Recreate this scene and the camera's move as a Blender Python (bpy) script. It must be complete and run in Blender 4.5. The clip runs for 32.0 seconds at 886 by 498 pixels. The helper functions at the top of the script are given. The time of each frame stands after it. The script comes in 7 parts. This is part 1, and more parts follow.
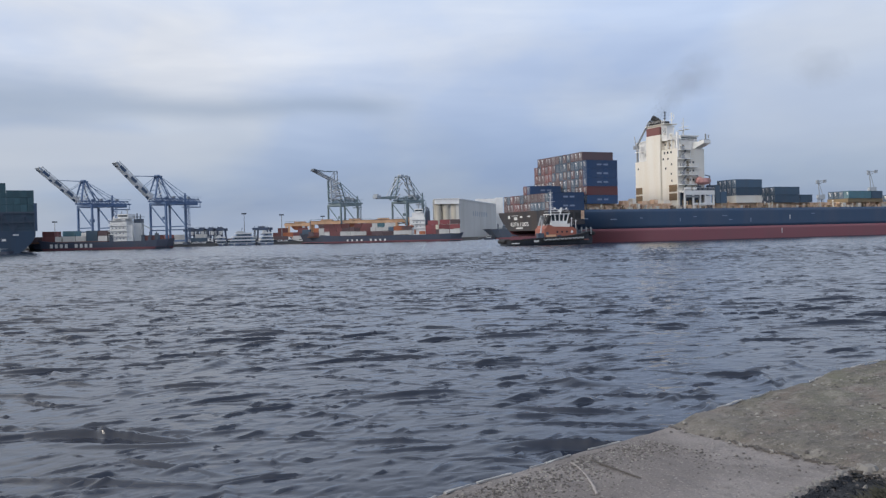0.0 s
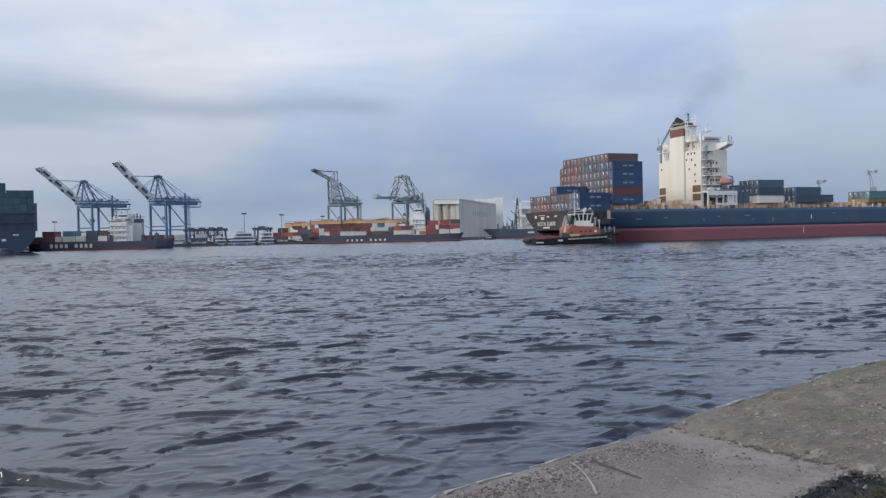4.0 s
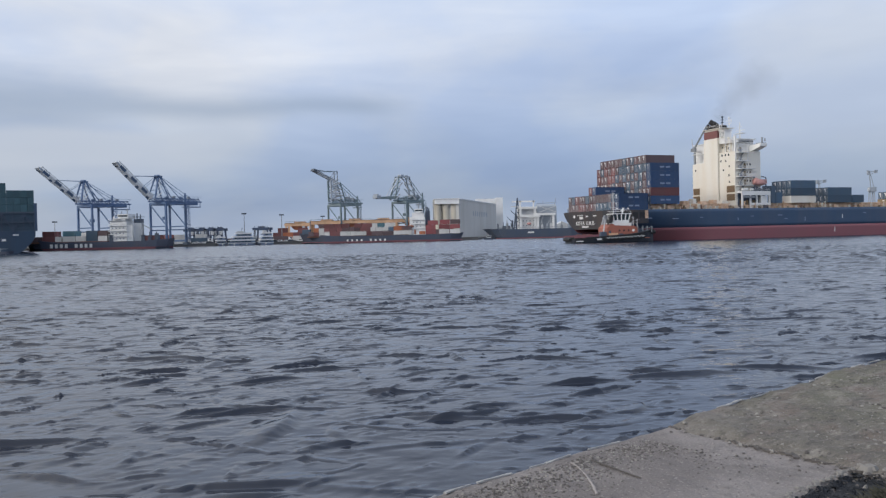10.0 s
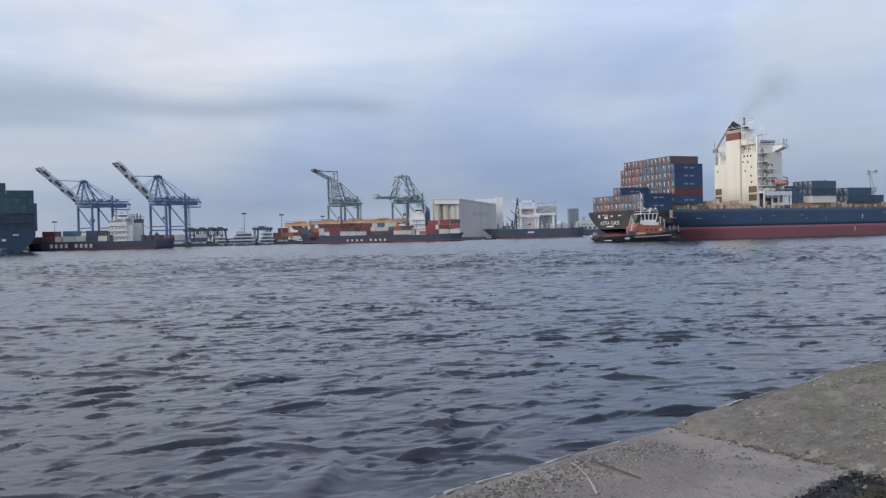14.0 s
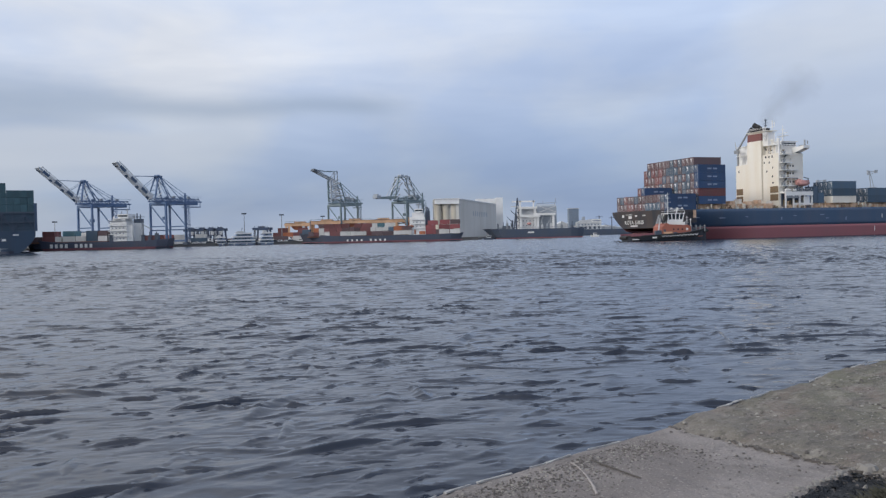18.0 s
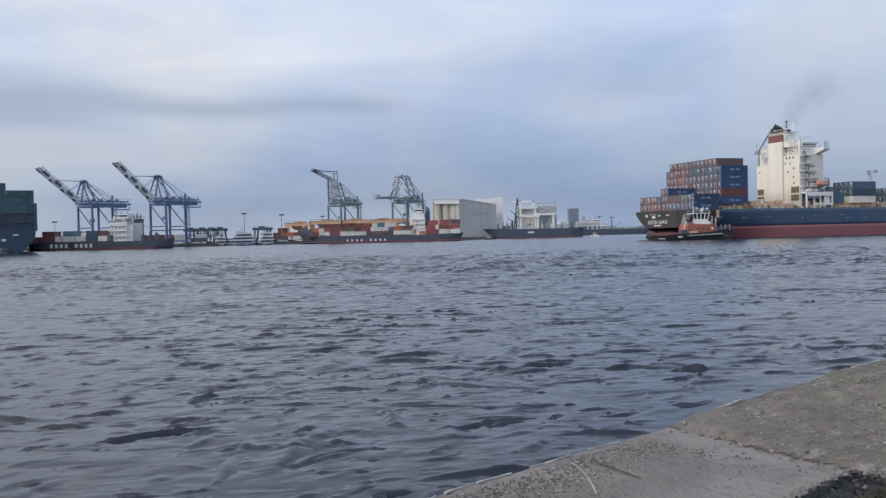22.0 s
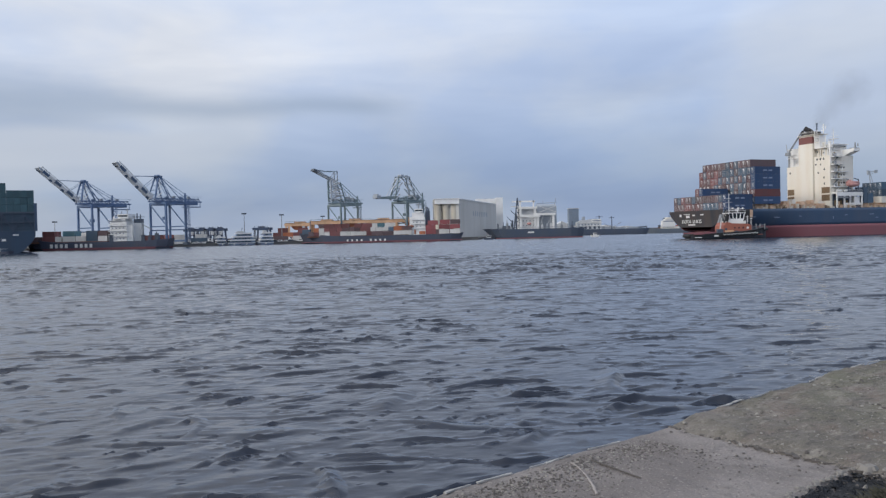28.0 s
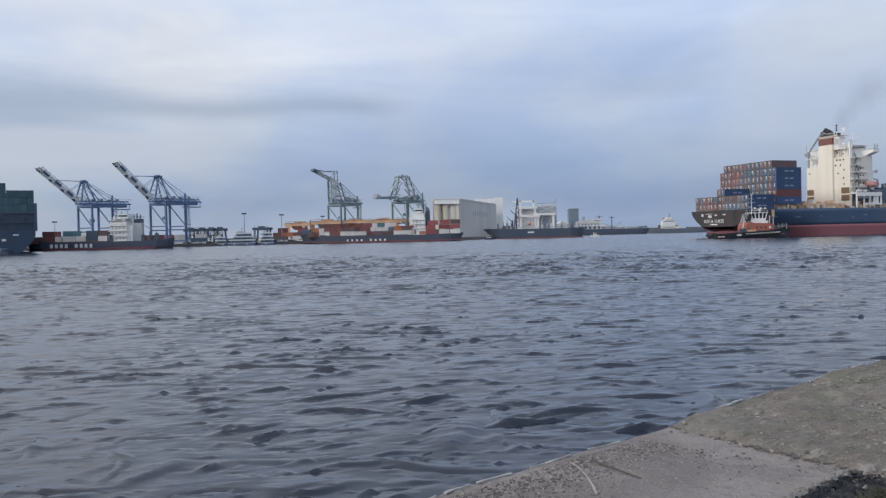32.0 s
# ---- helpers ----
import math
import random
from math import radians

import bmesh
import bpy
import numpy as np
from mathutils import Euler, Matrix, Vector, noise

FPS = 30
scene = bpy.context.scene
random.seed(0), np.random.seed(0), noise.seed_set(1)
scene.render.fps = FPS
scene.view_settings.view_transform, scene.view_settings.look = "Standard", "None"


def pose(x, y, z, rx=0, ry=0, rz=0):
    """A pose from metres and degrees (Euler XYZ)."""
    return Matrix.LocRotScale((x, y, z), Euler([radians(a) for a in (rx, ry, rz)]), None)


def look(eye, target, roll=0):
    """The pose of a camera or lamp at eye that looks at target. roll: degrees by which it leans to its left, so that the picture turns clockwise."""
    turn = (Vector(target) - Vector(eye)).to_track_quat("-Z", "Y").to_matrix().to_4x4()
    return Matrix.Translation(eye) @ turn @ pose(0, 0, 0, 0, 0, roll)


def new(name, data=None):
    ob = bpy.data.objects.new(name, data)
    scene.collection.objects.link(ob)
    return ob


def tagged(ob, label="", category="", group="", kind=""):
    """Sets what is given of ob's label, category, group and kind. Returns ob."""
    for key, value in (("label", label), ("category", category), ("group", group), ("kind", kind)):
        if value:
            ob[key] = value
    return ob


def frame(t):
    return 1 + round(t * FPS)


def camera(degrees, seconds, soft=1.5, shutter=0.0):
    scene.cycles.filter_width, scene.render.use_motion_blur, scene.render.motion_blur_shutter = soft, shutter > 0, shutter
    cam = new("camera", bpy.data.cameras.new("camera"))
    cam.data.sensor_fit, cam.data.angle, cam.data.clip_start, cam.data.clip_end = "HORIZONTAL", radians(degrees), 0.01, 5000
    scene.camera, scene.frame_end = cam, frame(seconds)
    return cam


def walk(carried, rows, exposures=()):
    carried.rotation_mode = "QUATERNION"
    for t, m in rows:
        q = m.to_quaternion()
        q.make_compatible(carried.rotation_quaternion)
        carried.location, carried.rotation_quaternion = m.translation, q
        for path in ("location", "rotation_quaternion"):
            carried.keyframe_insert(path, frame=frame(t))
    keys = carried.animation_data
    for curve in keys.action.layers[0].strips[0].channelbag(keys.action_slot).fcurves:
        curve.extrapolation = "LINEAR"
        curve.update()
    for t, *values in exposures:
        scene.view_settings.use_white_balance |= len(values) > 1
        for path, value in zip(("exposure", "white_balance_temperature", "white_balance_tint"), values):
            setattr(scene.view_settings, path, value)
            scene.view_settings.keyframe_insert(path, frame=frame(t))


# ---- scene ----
# ---- camera: held on a quay, looking over the harbour (x right, y away, z up, water at 0) ----
EYE = (0.0, 0.0, 4.0)
cam = camera(55.84, 32.0, soft=1.32)
VIEW = look(EYE, (0.0, 100.0, 2.216), -1.27)
walk(cam, [(0.0, VIEW), (32.0, VIEW)], exposures=[(0.0, 0.0), (32.0, 0.0)])

# ---- world, sun ----
SUN_TO = Vector((-0.83, -0.38, 0.46)).normalized()


def make_world():
    world = bpy.data.worlds.new("overcast_sky")
    scene.world = world
    world.use_nodes = True
    nt = world.node_tree
    nt.nodes.clear()
    N, K = nt.nodes.new, nt.links.new
    out, bg = N("ShaderNodeOutputWorld"), N("ShaderNodeBackground")
    sky = N("ShaderNodeTexSky")
    sky.sky_type, sky.sun_disc = "NISHITA", False
    sky.sun_elevation = math.asin(SUN_TO.z)
    sky.sun_rotation = math.atan2(SUN_TO.x, SUN_TO.y)
    sky.air_density, sky.dust_density, sky.ozone_density = 1.2, 2.0, 1.5
    tone = N("ShaderNodeMix")
    tone.data_type, tone.blend_type = "RGBA", "MULTIPLY"
    tone.inputs[0].default_value = 1.0
    K(sky.outputs[0], tone.inputs[6])
    tone.inputs[7].default_value = (0.10, 0.10, 0.10, 1)
    tc, sep = N("ShaderNodeTexCoord"), N("ShaderNodeSeparateXYZ")
    K(tc.outputs["Generated"], sep.inputs[0])
    # cloud deck: colour by height above the horizon
    ramp = N("ShaderNodeValToRGB")
    el = ramp.color_ramp.elements
    el[0].position, el[0].color = 0.0, (0.37, 0.435, 0.555, 1)
    el[1].position, el[1].color = 1.0, (0.62, 0.66, 0.74, 1)
    for p, c in ((0.04, (0.305, 0.380, 0.520, 1)), (0.08, (0.335, 0.415, 0.570, 1)), (0.12, (0.430, 0.505, 0.655, 1)), (0.16, (0.52, 0.585, 0.72, 1)), (0.21, (0.64, 0.695, 0.81, 1)), (0.30, (0.66, 0.73, 0.86, 1))):
        e = el.new(p)
        e.color = c
    K(sep.outputs[2], ramp.inputs[0])
    # streaks: noise stretched along the horizon
    mp = N("ShaderNodeMapping")
    mp.inputs["Scale"].default_value = (2.2, 2.2, 11.0)
    mp.inputs["Location"].default_value = (3.1, 1.7, 0.35)
    K(tc.outputs["Generated"], mp.inputs[0])
    n1 = N("ShaderNodeTexNoise")
    n1.inputs["Scale"].default_value, n1.inputs["Detail"].default_value, n1.inputs["Roughness"].default_value = 1.25, 4.0, 0.5
    n1.inputs["Distortion"].default_value = 0.35
    K(mp.outputs[0], n1.inputs[0])
    r1 = N("ShaderNodeValToRGB")
    r1.color_ramp.elements[0].position, r1.color_ramp.elements[0].color = 0.36, (0.87, 0.89, 0.92, 1)
    r1.color_ramp.elements[1].position, r1.color_ramp.elements[1].color = 0.66, (1.13, 1.11, 1.07, 1)
    K(n1.outputs["Fac"], r1.inputs[0])
    # broad puffs higher up
    mp2 = N("ShaderNodeMapping")
    mp2.inputs["Scale"].default_value = (4.5, 4.5, 9.0)
    mp2.inputs["Location"].default_value = (0.4, 5.2, 1.9)
    K(tc.outputs["Generated"], mp2.inputs[0])
    n2 = N("ShaderNodeTexNoise")
    n2.inputs["Scale"].default_value, n2.inputs["Detail"].default_value = 1.0, 5.0
    K(mp2.outputs[0], n2.inputs[0])
    r2 = N("ShaderNodeValToRGB")
    r2.color_ramp.elements[0].position, r2.color_ramp.elements[0].color = 0.40, (0.88, 0.94, 1.04, 1)
    r2.color_ramp.elements[1].position, r2.color_ramp.elements[1].color = 0.62, (1.08, 1.06, 1.03, 1)
    K(n2.outputs["Fac"], r2.inputs[0])

    def mul(a, b):
        m = N("ShaderNodeMix")
        m.data_type, m.blend_type = "RGBA", "MULTIPLY"
        m.inputs[0].default_value = 1.0
        K(a, m.inputs[6])
        K(b, m.inputs[7])
        return m.outputs[2]
    clouds = mul(mul(ramp.outputs[0], r1.outputs[0]), r2.outputs[0])

    def calc(op, a, b=None, c=None):
        m = N("ShaderNodeMath")
        m.operation = op
        for i, q in enumerate((a, b, c)):
            if q is None:
                continue
            if isinstance(q, (int, float)):
                m.inputs[i].default_value = q
            else:
                K(q, m.inputs[i])
        return m.outputs[0]

    def span(src, lo, hi, a, b):
        r = N("ShaderNodeMapRange")
        r.interpolation_type = "SMOOTHSTEP"
        for i, q in enumerate((lo, hi, a, b)):
            r.inputs[i + 1].default_value = q
        K(src, r.inputs[0])
        return r.outputs[0]
    # thinner, bluer cover to the right; brighter, whiter to the left
    side = N("ShaderNodeMix")
    side.data_type = "RGBA"
    side.inputs[6].default_value, side.inputs[7].default_value = (1.24, 1.19, 1.13, 1), (0.95, 0.985, 1.05, 1)
    K(span(sep.outputs[0], -0.45, 0.30, 0.0, 1.0), side.inputs[0])
    clouds = mul(clouds, side.outputs[2])
    dot = N("ShaderNodeVectorMath")
    dot.operation = "DOT_PRODUCT"
    K(tc.outputs["Generated"], dot.inputs[0])
    dot.inputs[1].default_value = SUN_TO
    glow = N("ShaderNodeMix")
    glow.data_type = "RGBA"
    glow.inputs[6].default_value, glow.inputs[7].default_value = (1, 1, 1, 1), (2.0, 1.88, 1.70, 1)
    K(span(dot.outputs["Value"], 0.05, 1.0, 0.0, 1.0), glow.inputs[0])
    clouds = mul(clouds, glow.outputs[2])
    # one long slate streak of cloud low on the left, broader towards its far end
    wob = calc("MULTIPLY_ADD", n2.outputs["Fac"], 0.022, -0.011)
    hgt = calc("ADD", calc("SUBTRACT", sep.outputs[2], 0.151), wob)
    wide = calc("ADD", span(sep.outputs[0], -0.27, -0.48, 0.0, 0.016), 0.0125)
    band = calc("POWER", 2.718, calc("MULTIPLY", calc("POWER", calc("ABSOLUTE", calc("DIVIDE", hgt, wide)), 2.0), -1.0))
    band = calc("MULTIPLY", band, span(sep.outputs[0], -0.01, -0.10, 0.0, 1.0))
    streak = N("ShaderNodeMix")
    streak.data_type = "RGBA"
    K(calc("MULTIPLY", band, 0.6), streak.inputs[0])
    K(clouds, streak.inputs[6])
    streak.inputs[7].default_value = (0.31, 0.39, 0.535, 1)
    clouds = streak.outputs[2]
    # a pale stretch of cloud under the streak
    wob2 = calc("MULTIPLY_ADD", n1.outputs["Fac"], 0.05, -0.025)
    low = calc("ADD", calc("SUBTRACT", sep.outputs[2], calc("MULTIPLY", sep.outputs[0], 0.03)), wob2)
    under = calc("MULTIPLY", span(low, 0.138, 0.122, 0.0, 1.0), span(low, 0.070, 0.098, 0.0, 1.0))
    under = calc("MULTIPLY", under, span(sep.outputs[0], -0.16, -0.36, 0.0, 1.0))
    pale_low = N("ShaderNodeMix")
    pale_low.data_type = "RGBA"
    K(calc("MULTIPLY", under, 0.62), pale_low.inputs[0])
    K(clouds, pale_low.inputs[6])
    pale_low.inputs[7].default_value = (0.60, 0.645, 0.745, 1)
    clouds = pale_low.outputs[2]
    # a soft pale bank of cloud low on the right
    n3 = N("ShaderNodeTexNoise")
    n3.inputs["Scale"].default_value, n3.inputs["Detail"].default_value = 7.0, 5.0
    K(tc.outputs["Generated"], n3.inputs[0])
    wob3 = calc("MULTIPLY_ADD", n3.outputs["Fac"], 0.16, -0.08)
    bank = span(calc("ADD", calc("SUBTRACT", sep.outputs[0], calc("MULTIPLY", sep.outputs[2], 0.35)), wob3), 0.235, 0.305, 0.0, 1.0)
    bank = calc("MULTIPLY", bank, calc("MULTIPLY", span(sep.outputs[2], 0.05, 0.11, 0.0, 1.0), span(calc("ADD", sep.outputs[2], wob3), 0.30, 0.20, 0.0, 1.0)))
    pale = N("ShaderNodeMix")
    pale.data_type = "RGBA"
    K(calc("MULTIPLY", bank, 0.45), pale.inputs[0])
    K(clouds, pale.inputs[6])
    pale.inputs[7].default_value = (0.62, 0.665, 0.765, 1)
    clouds = pale.outputs[2]
    mix = N("ShaderNodeMix")
    mix.data_type = "RGBA"
    mix.inputs[0].default_value = 0.86
    K(tone.outputs[2], mix.inputs[6])
    K(clouds, mix.inputs[7])
    K(mix.outputs[2], bg.inputs[0])
    bg.inputs[1].default_value = 1.0
    K(bg.outputs[0], out.inputs[0])


make_world()
sun = new("sun", bpy.data.lights.new("sun", "SUN"))
sun.data.energy, sun.data.angle, sun.data.color = 0.95, radians(12), (1.0, 0.92, 0.80)
sun.matrix_world = look((0, 0, 300), Vector((0, 0, 300)) - SUN_TO)


# ---- materials ----
def paint(name, rgb, rough=0.55, metal=0.0, wear=0.25, size=2.0, streak=0.0, bump=0.03, vary=0.0, worn=None, spec=0.4):
    """A weathered surface: base colour with broad stains, fine grain and, with streak, marks that run down."""
    m = bpy.data.materials.new(name)
    m.use_nodes = True
    nt = m.node_tree
    N, K = nt.nodes.new, nt.links.new
    b = nt.nodes["Principled BSDF"]
    b.inputs["Roughness"].default_value, b.inputs["Metallic"].default_value = rough, metal
    b.inputs["Specular IOR Level"].default_value = spec
    tc = N("ShaderNodeTexCoord")
    mp = N("ShaderNodeMapping")
    K(tc.outputs["Object"], mp.inputs[0])
    if streak:
        mp.inputs["Scale"].default_value = (1, 1, 0.12)
    n1, n2 = N("ShaderNodeTexNoise"), N("ShaderNodeTexNoise")
    n1.inputs["Scale"].default_value, n1.inputs["Detail"].default_value = 1.0 / size, 5.0
    n2.inputs["Scale"].default_value, n2.inputs["Detail"].default_value = 9.0 / size, 6.0
    K(mp.outputs[0], n1.inputs[0])
    K(tc.outputs["Object"], n2.inputs[0])
    add = N("ShaderNodeMath")
    add.operation = "MULTIPLY_ADD"
    K(n2.outputs["Fac"], add.inputs[0])
    add.inputs[1].default_value = 0.45
    K(n1.outputs["Fac"], add.inputs[2])
    rp = N("ShaderNodeMapRange")
    rp.inputs[1].default_value, rp.inputs[2].default_value = 0.58, 0.95
    K(add.outputs[0], rp.inputs[0])
    mx = N("ShaderNodeMix")
    mx.data_type = "RGBA"
    mx.inputs[6].default_value = (*rgb, 1)
    w = worn or tuple(v * 0.5 + 0.05 for v in rgb)
    mx.inputs[7].default_value = (*w, 1)
    fac = N("ShaderNodeMath")
    fac.operation = "MULTIPLY"
    K(rp.outputs[0], fac.inputs[0])
    fac.inputs[1].default_value = min(1.0, wear * 2)
    K(fac.outputs[0], mx.inputs[0])
    col = mx.outputs[2]
    if vary:
        oi, hs = N("ShaderNodeObjectInfo"), N("ShaderNodeHueSaturation")
        mr = N("ShaderNodeMapRange")
        mr.inputs[3].default_value, mr.inputs[4].default_value = 1 - vary, 1 + vary
        K(oi.outputs["Random"], mr.inputs[0])
        K(mr.outputs[0], hs.inputs["Value"])
        K(col, hs.inputs["Color"])
        col = hs.outputs[0]
    K(col, b.inputs["Base Color"])
    if bump:
        bp = N("ShaderNodeBump")
        bp.inputs["Strength"].default_value, bp.inputs["Distance"].default_value = min(1, bump * 6), bump
        K(n2.outputs["Fac"], bp.inputs["Height"])
        K(bp.outputs[0], b.inputs["Normal"])
    return m


HULL_NAVY = paint("hull_navy", (0.050, 0.091, 0.162), 0.55, wear=0.26, size=6, streak=1, worn=(0.09, 0.11, 0.155))
HULL_STERN = paint("hull_stern_grime_shade", (0.038, 0.040, 0.050), 0.6, wear=0.4, size=3, streak=1, worn=(0.10, 0.075, 0.06))
HULL_RED = paint("hull_antifouling", (0.265, 0.100, 0.118), 0.65, wear=0.4, size=7, streak=1, worn=(0.235, 0.105, 0.118))
HULL_BLACK = paint("hull_black", (0.062, 0.078, 0.118), 0.5, wear=0.3, size=3, streak=1, worn=(0.085, 0.085, 0.105))
STERN_INK = paint("stern_ink", (0.036, 0.068, 0.118), 0.6, wear=0.3, size=4, streak=1, worn=(0.045, 0.06, 0.085))
HULL_GREY = paint("hull_grey", (0.062, 0.085, 0.130), 0.55, wear=0.3, size=5, streak=1)
DECK_ORANGE = paint("deck_primer", (0.76, 0.56, 0.40), 0.65, wear=0.4, size=1.5, worn=(0.38, 0.22, 0.13))
DECK_BROWN = paint("deck_brown", (0.20, 0.10, 0.065), 0.7, wear=0.4, size=3)
CREAM = paint("house_cream", (0.77, 0.745, 0.68), 0.5, wear=0.24, size=4, streak=1, worn=(0.66, 0.56, 0.42))
WHITE = paint("white_enamel", (0.80, 0.80, 0.79), 0.45, wear=0.12, size=4, streak=1, worn=(0.55, 0.53, 0.50))
LIFEBOAT = paint("lifeboat_pink", (0.52, 0.27, 0.25), 0.5, wear=0.2, size=1)
FUNNEL_RED = paint("funnel_red", (0.20, 0.075, 0.068), 0.5, wear=0.2, size=2)
SOOT = paint("soot_black", (0.025, 0.025, 0.028), 0.7, wear=0.2, size=1)
GLASS = paint("dark_glazing", (0.03, 0.04, 0.05), 0.12, wear=0.05, bump=0)
TARP = paint("louvre_tan", (0.25, 0.19, 0.11), 0.7, wear=0.3, size=1)
BOX_BLUE = paint("container_blue", (0.030, 0.070, 0.162), 0.5, wear=0.3, size=3, streak=1, vary=0.25)
BOX_NAVY = paint("container_navy", (0.066, 0.116, 0.176), 0.55, wear=0.3, size=3, streak=1, vary=0.25)
BOX_RED = paint("container_rust_red", (0.205, 0.076, 0.077), 0.55, wear=0.3, size=3, streak=1, vary=0.3)
BOX_MAROON = paint("container_maroon", (0.120, 0.062, 0.070), 0.55, wear=0.3, size=3, streak=1, vary=0.2)
BOX_BROWN = paint("container_brown", (0.130, 0.086, 0.094), 0.6, wear=0.3, size=3, streak=1, vary=0.3)
BOX_GREEN = paint("container_green", (0.044, 0.108, 0.138), 0.5, wear=0.3, size=3, streak=1, vary=0.2)
BOX_WHITE = paint("container_white", (0.70, 0.69, 0.67), 0.5, wear=0.25, size=3, streak=1, vary=0.12)
BOX_ORANGE = paint("container_orange", (0.42, 0.14, 0.065), 0.55, wear=0.3, size=3, streak=1, vary=0.2)
BOX_TEAL = paint("container_teal", (0.10, 0.22, 0.27), 0.5, wear=0.3, size=3, streak=1, vary=0.2)
GEAR = paint("locking_gear", (0.52, 0.52, 0.52), 0.5, metal=0.2, wear=0.25, size=1, bump=0)
PLATE = paint("door_plate_grey", (0.62, 0.63, 0.64), 0.5, wear=0.3, size=1, bump=0, vary=0.35)
MARK = paint("white_marking", (0.75, 0.75, 0.74), 0.5, wear=0.15, size=1, bump=0)
FADED_MARK = paint("faded_marking", (0.24, 0.30, 0.42), 0.55, wear=0.2, size=1, bump=0)
CRANE_BLUE = paint("crane_blue", (0.100, 0.168, 0.305), 0.5, wear=0.25, size=3, streak=1)
CRANE_GREEN = paint("crane_green", (0.17, 0.235, 0.265), 0.5, wear=0.25, size=3, streak=1)
YARD_BLUE = paint("yard_blue", (0.050, 0.078, 0.140), 0.5, wear=0.25, size=3, streak=1)
CRANE_WHITE = paint("crane_white", (0.62, 0.63, 0.64), 0.5, wear=0.2, size=3)
STEEL = paint("galvanised_steel", (0.30, 0.32, 0.34), 0.45, metal=0.5, wear=0.2, size=1)
DARK_STEEL = paint("dark_steel", (0.066, 0.090, 0.130), 0.55, wear=0.3, size=2)
TUG_ORANGE = paint("tug_orange", (0.37, 0.132, 0.092), 0.55, wear=0.35, size=2, streak=1, worn=(0.30, 0.11, 0.08))
TUG_BLACK = paint("tug_black", (0.024, 0.031, 0.045), 0.55, wear=0.3, size=2, streak=1, worn=(0.05, 0.05, 0.05))
RUBBER = paint("tyre_rubber", (0.022, 0.022, 0.024), 0.85, wear=0.2, size=0.5)
GANTRY_YELLOW = paint("gantry_yellow", (0.70, 0.44, 0.27), 0.55, wear=0.25, size=3, streak=1)
SILO = paint("silo_concrete", (0.59, 0.58, 0.56), 0.75, wear=0.22, size=9, streak=1, worn=(0.42, 0.40, 0.36))
BIN = paint("bin_concrete", (0.58, 0.54, 0.46), 0.8, wear=0.3, size=5, streak=1, worn=(0.38, 0.35, 0.29))
SILO_TRIM = paint("silo_trim", (0.74, 0.75, 0.76), 0.6, wear=0.15, size=4)
SHED = paint("shed_sheet", (0.34, 0.38, 0.43), 0.6, wear=0.25, size=6, streak=1)
FAR_PANE = paint("far_glazing", (0.20, 0.24, 0.30), 0.4, wear=0.1, bump=0)
GREEN_GEAR = paint("green_door_gear", (0.075, 0.15, 0.16), 0.5, wear=0.2, size=1, bump=0)
OFFICE_BLUE = paint("office_blue", (0.16, 0.22, 0.33), 0.5, wear=0.2, size=4)
FAR_BLUE = paint("far_blue_grey", (0.19, 0.24, 0.31), 0.6, wear=0.2, size=6)
FAR_HULL = paint("far_hull", (0.12, 0.15, 0.19), 0.55, wear=0.25, size=5)
BOX_CRIMSON = paint("container_crimson", (0.29, 0.080, 0.088), 0.55, wear=0.3, size=3, streak=1, vary=0.2)
SHED_PALE = paint("shed_pale", (0.58, 0.60, 0.62), 0.6, wear=0.25, size=6, streak=1)
WHARF = paint("wharf_concrete", (0.13, 0.130, 0.130), 0.85, wear=0.4, size=8, streak=1)
CAR_WHITE = paint("vehicle_white", (0.72, 0.73, 0.74), 0.35, wear=0.1, size=1)
CAR_DARK = paint("vehicle_dark", (0.05, 0.06, 0.08), 0.35, wear=0.1, size=1)


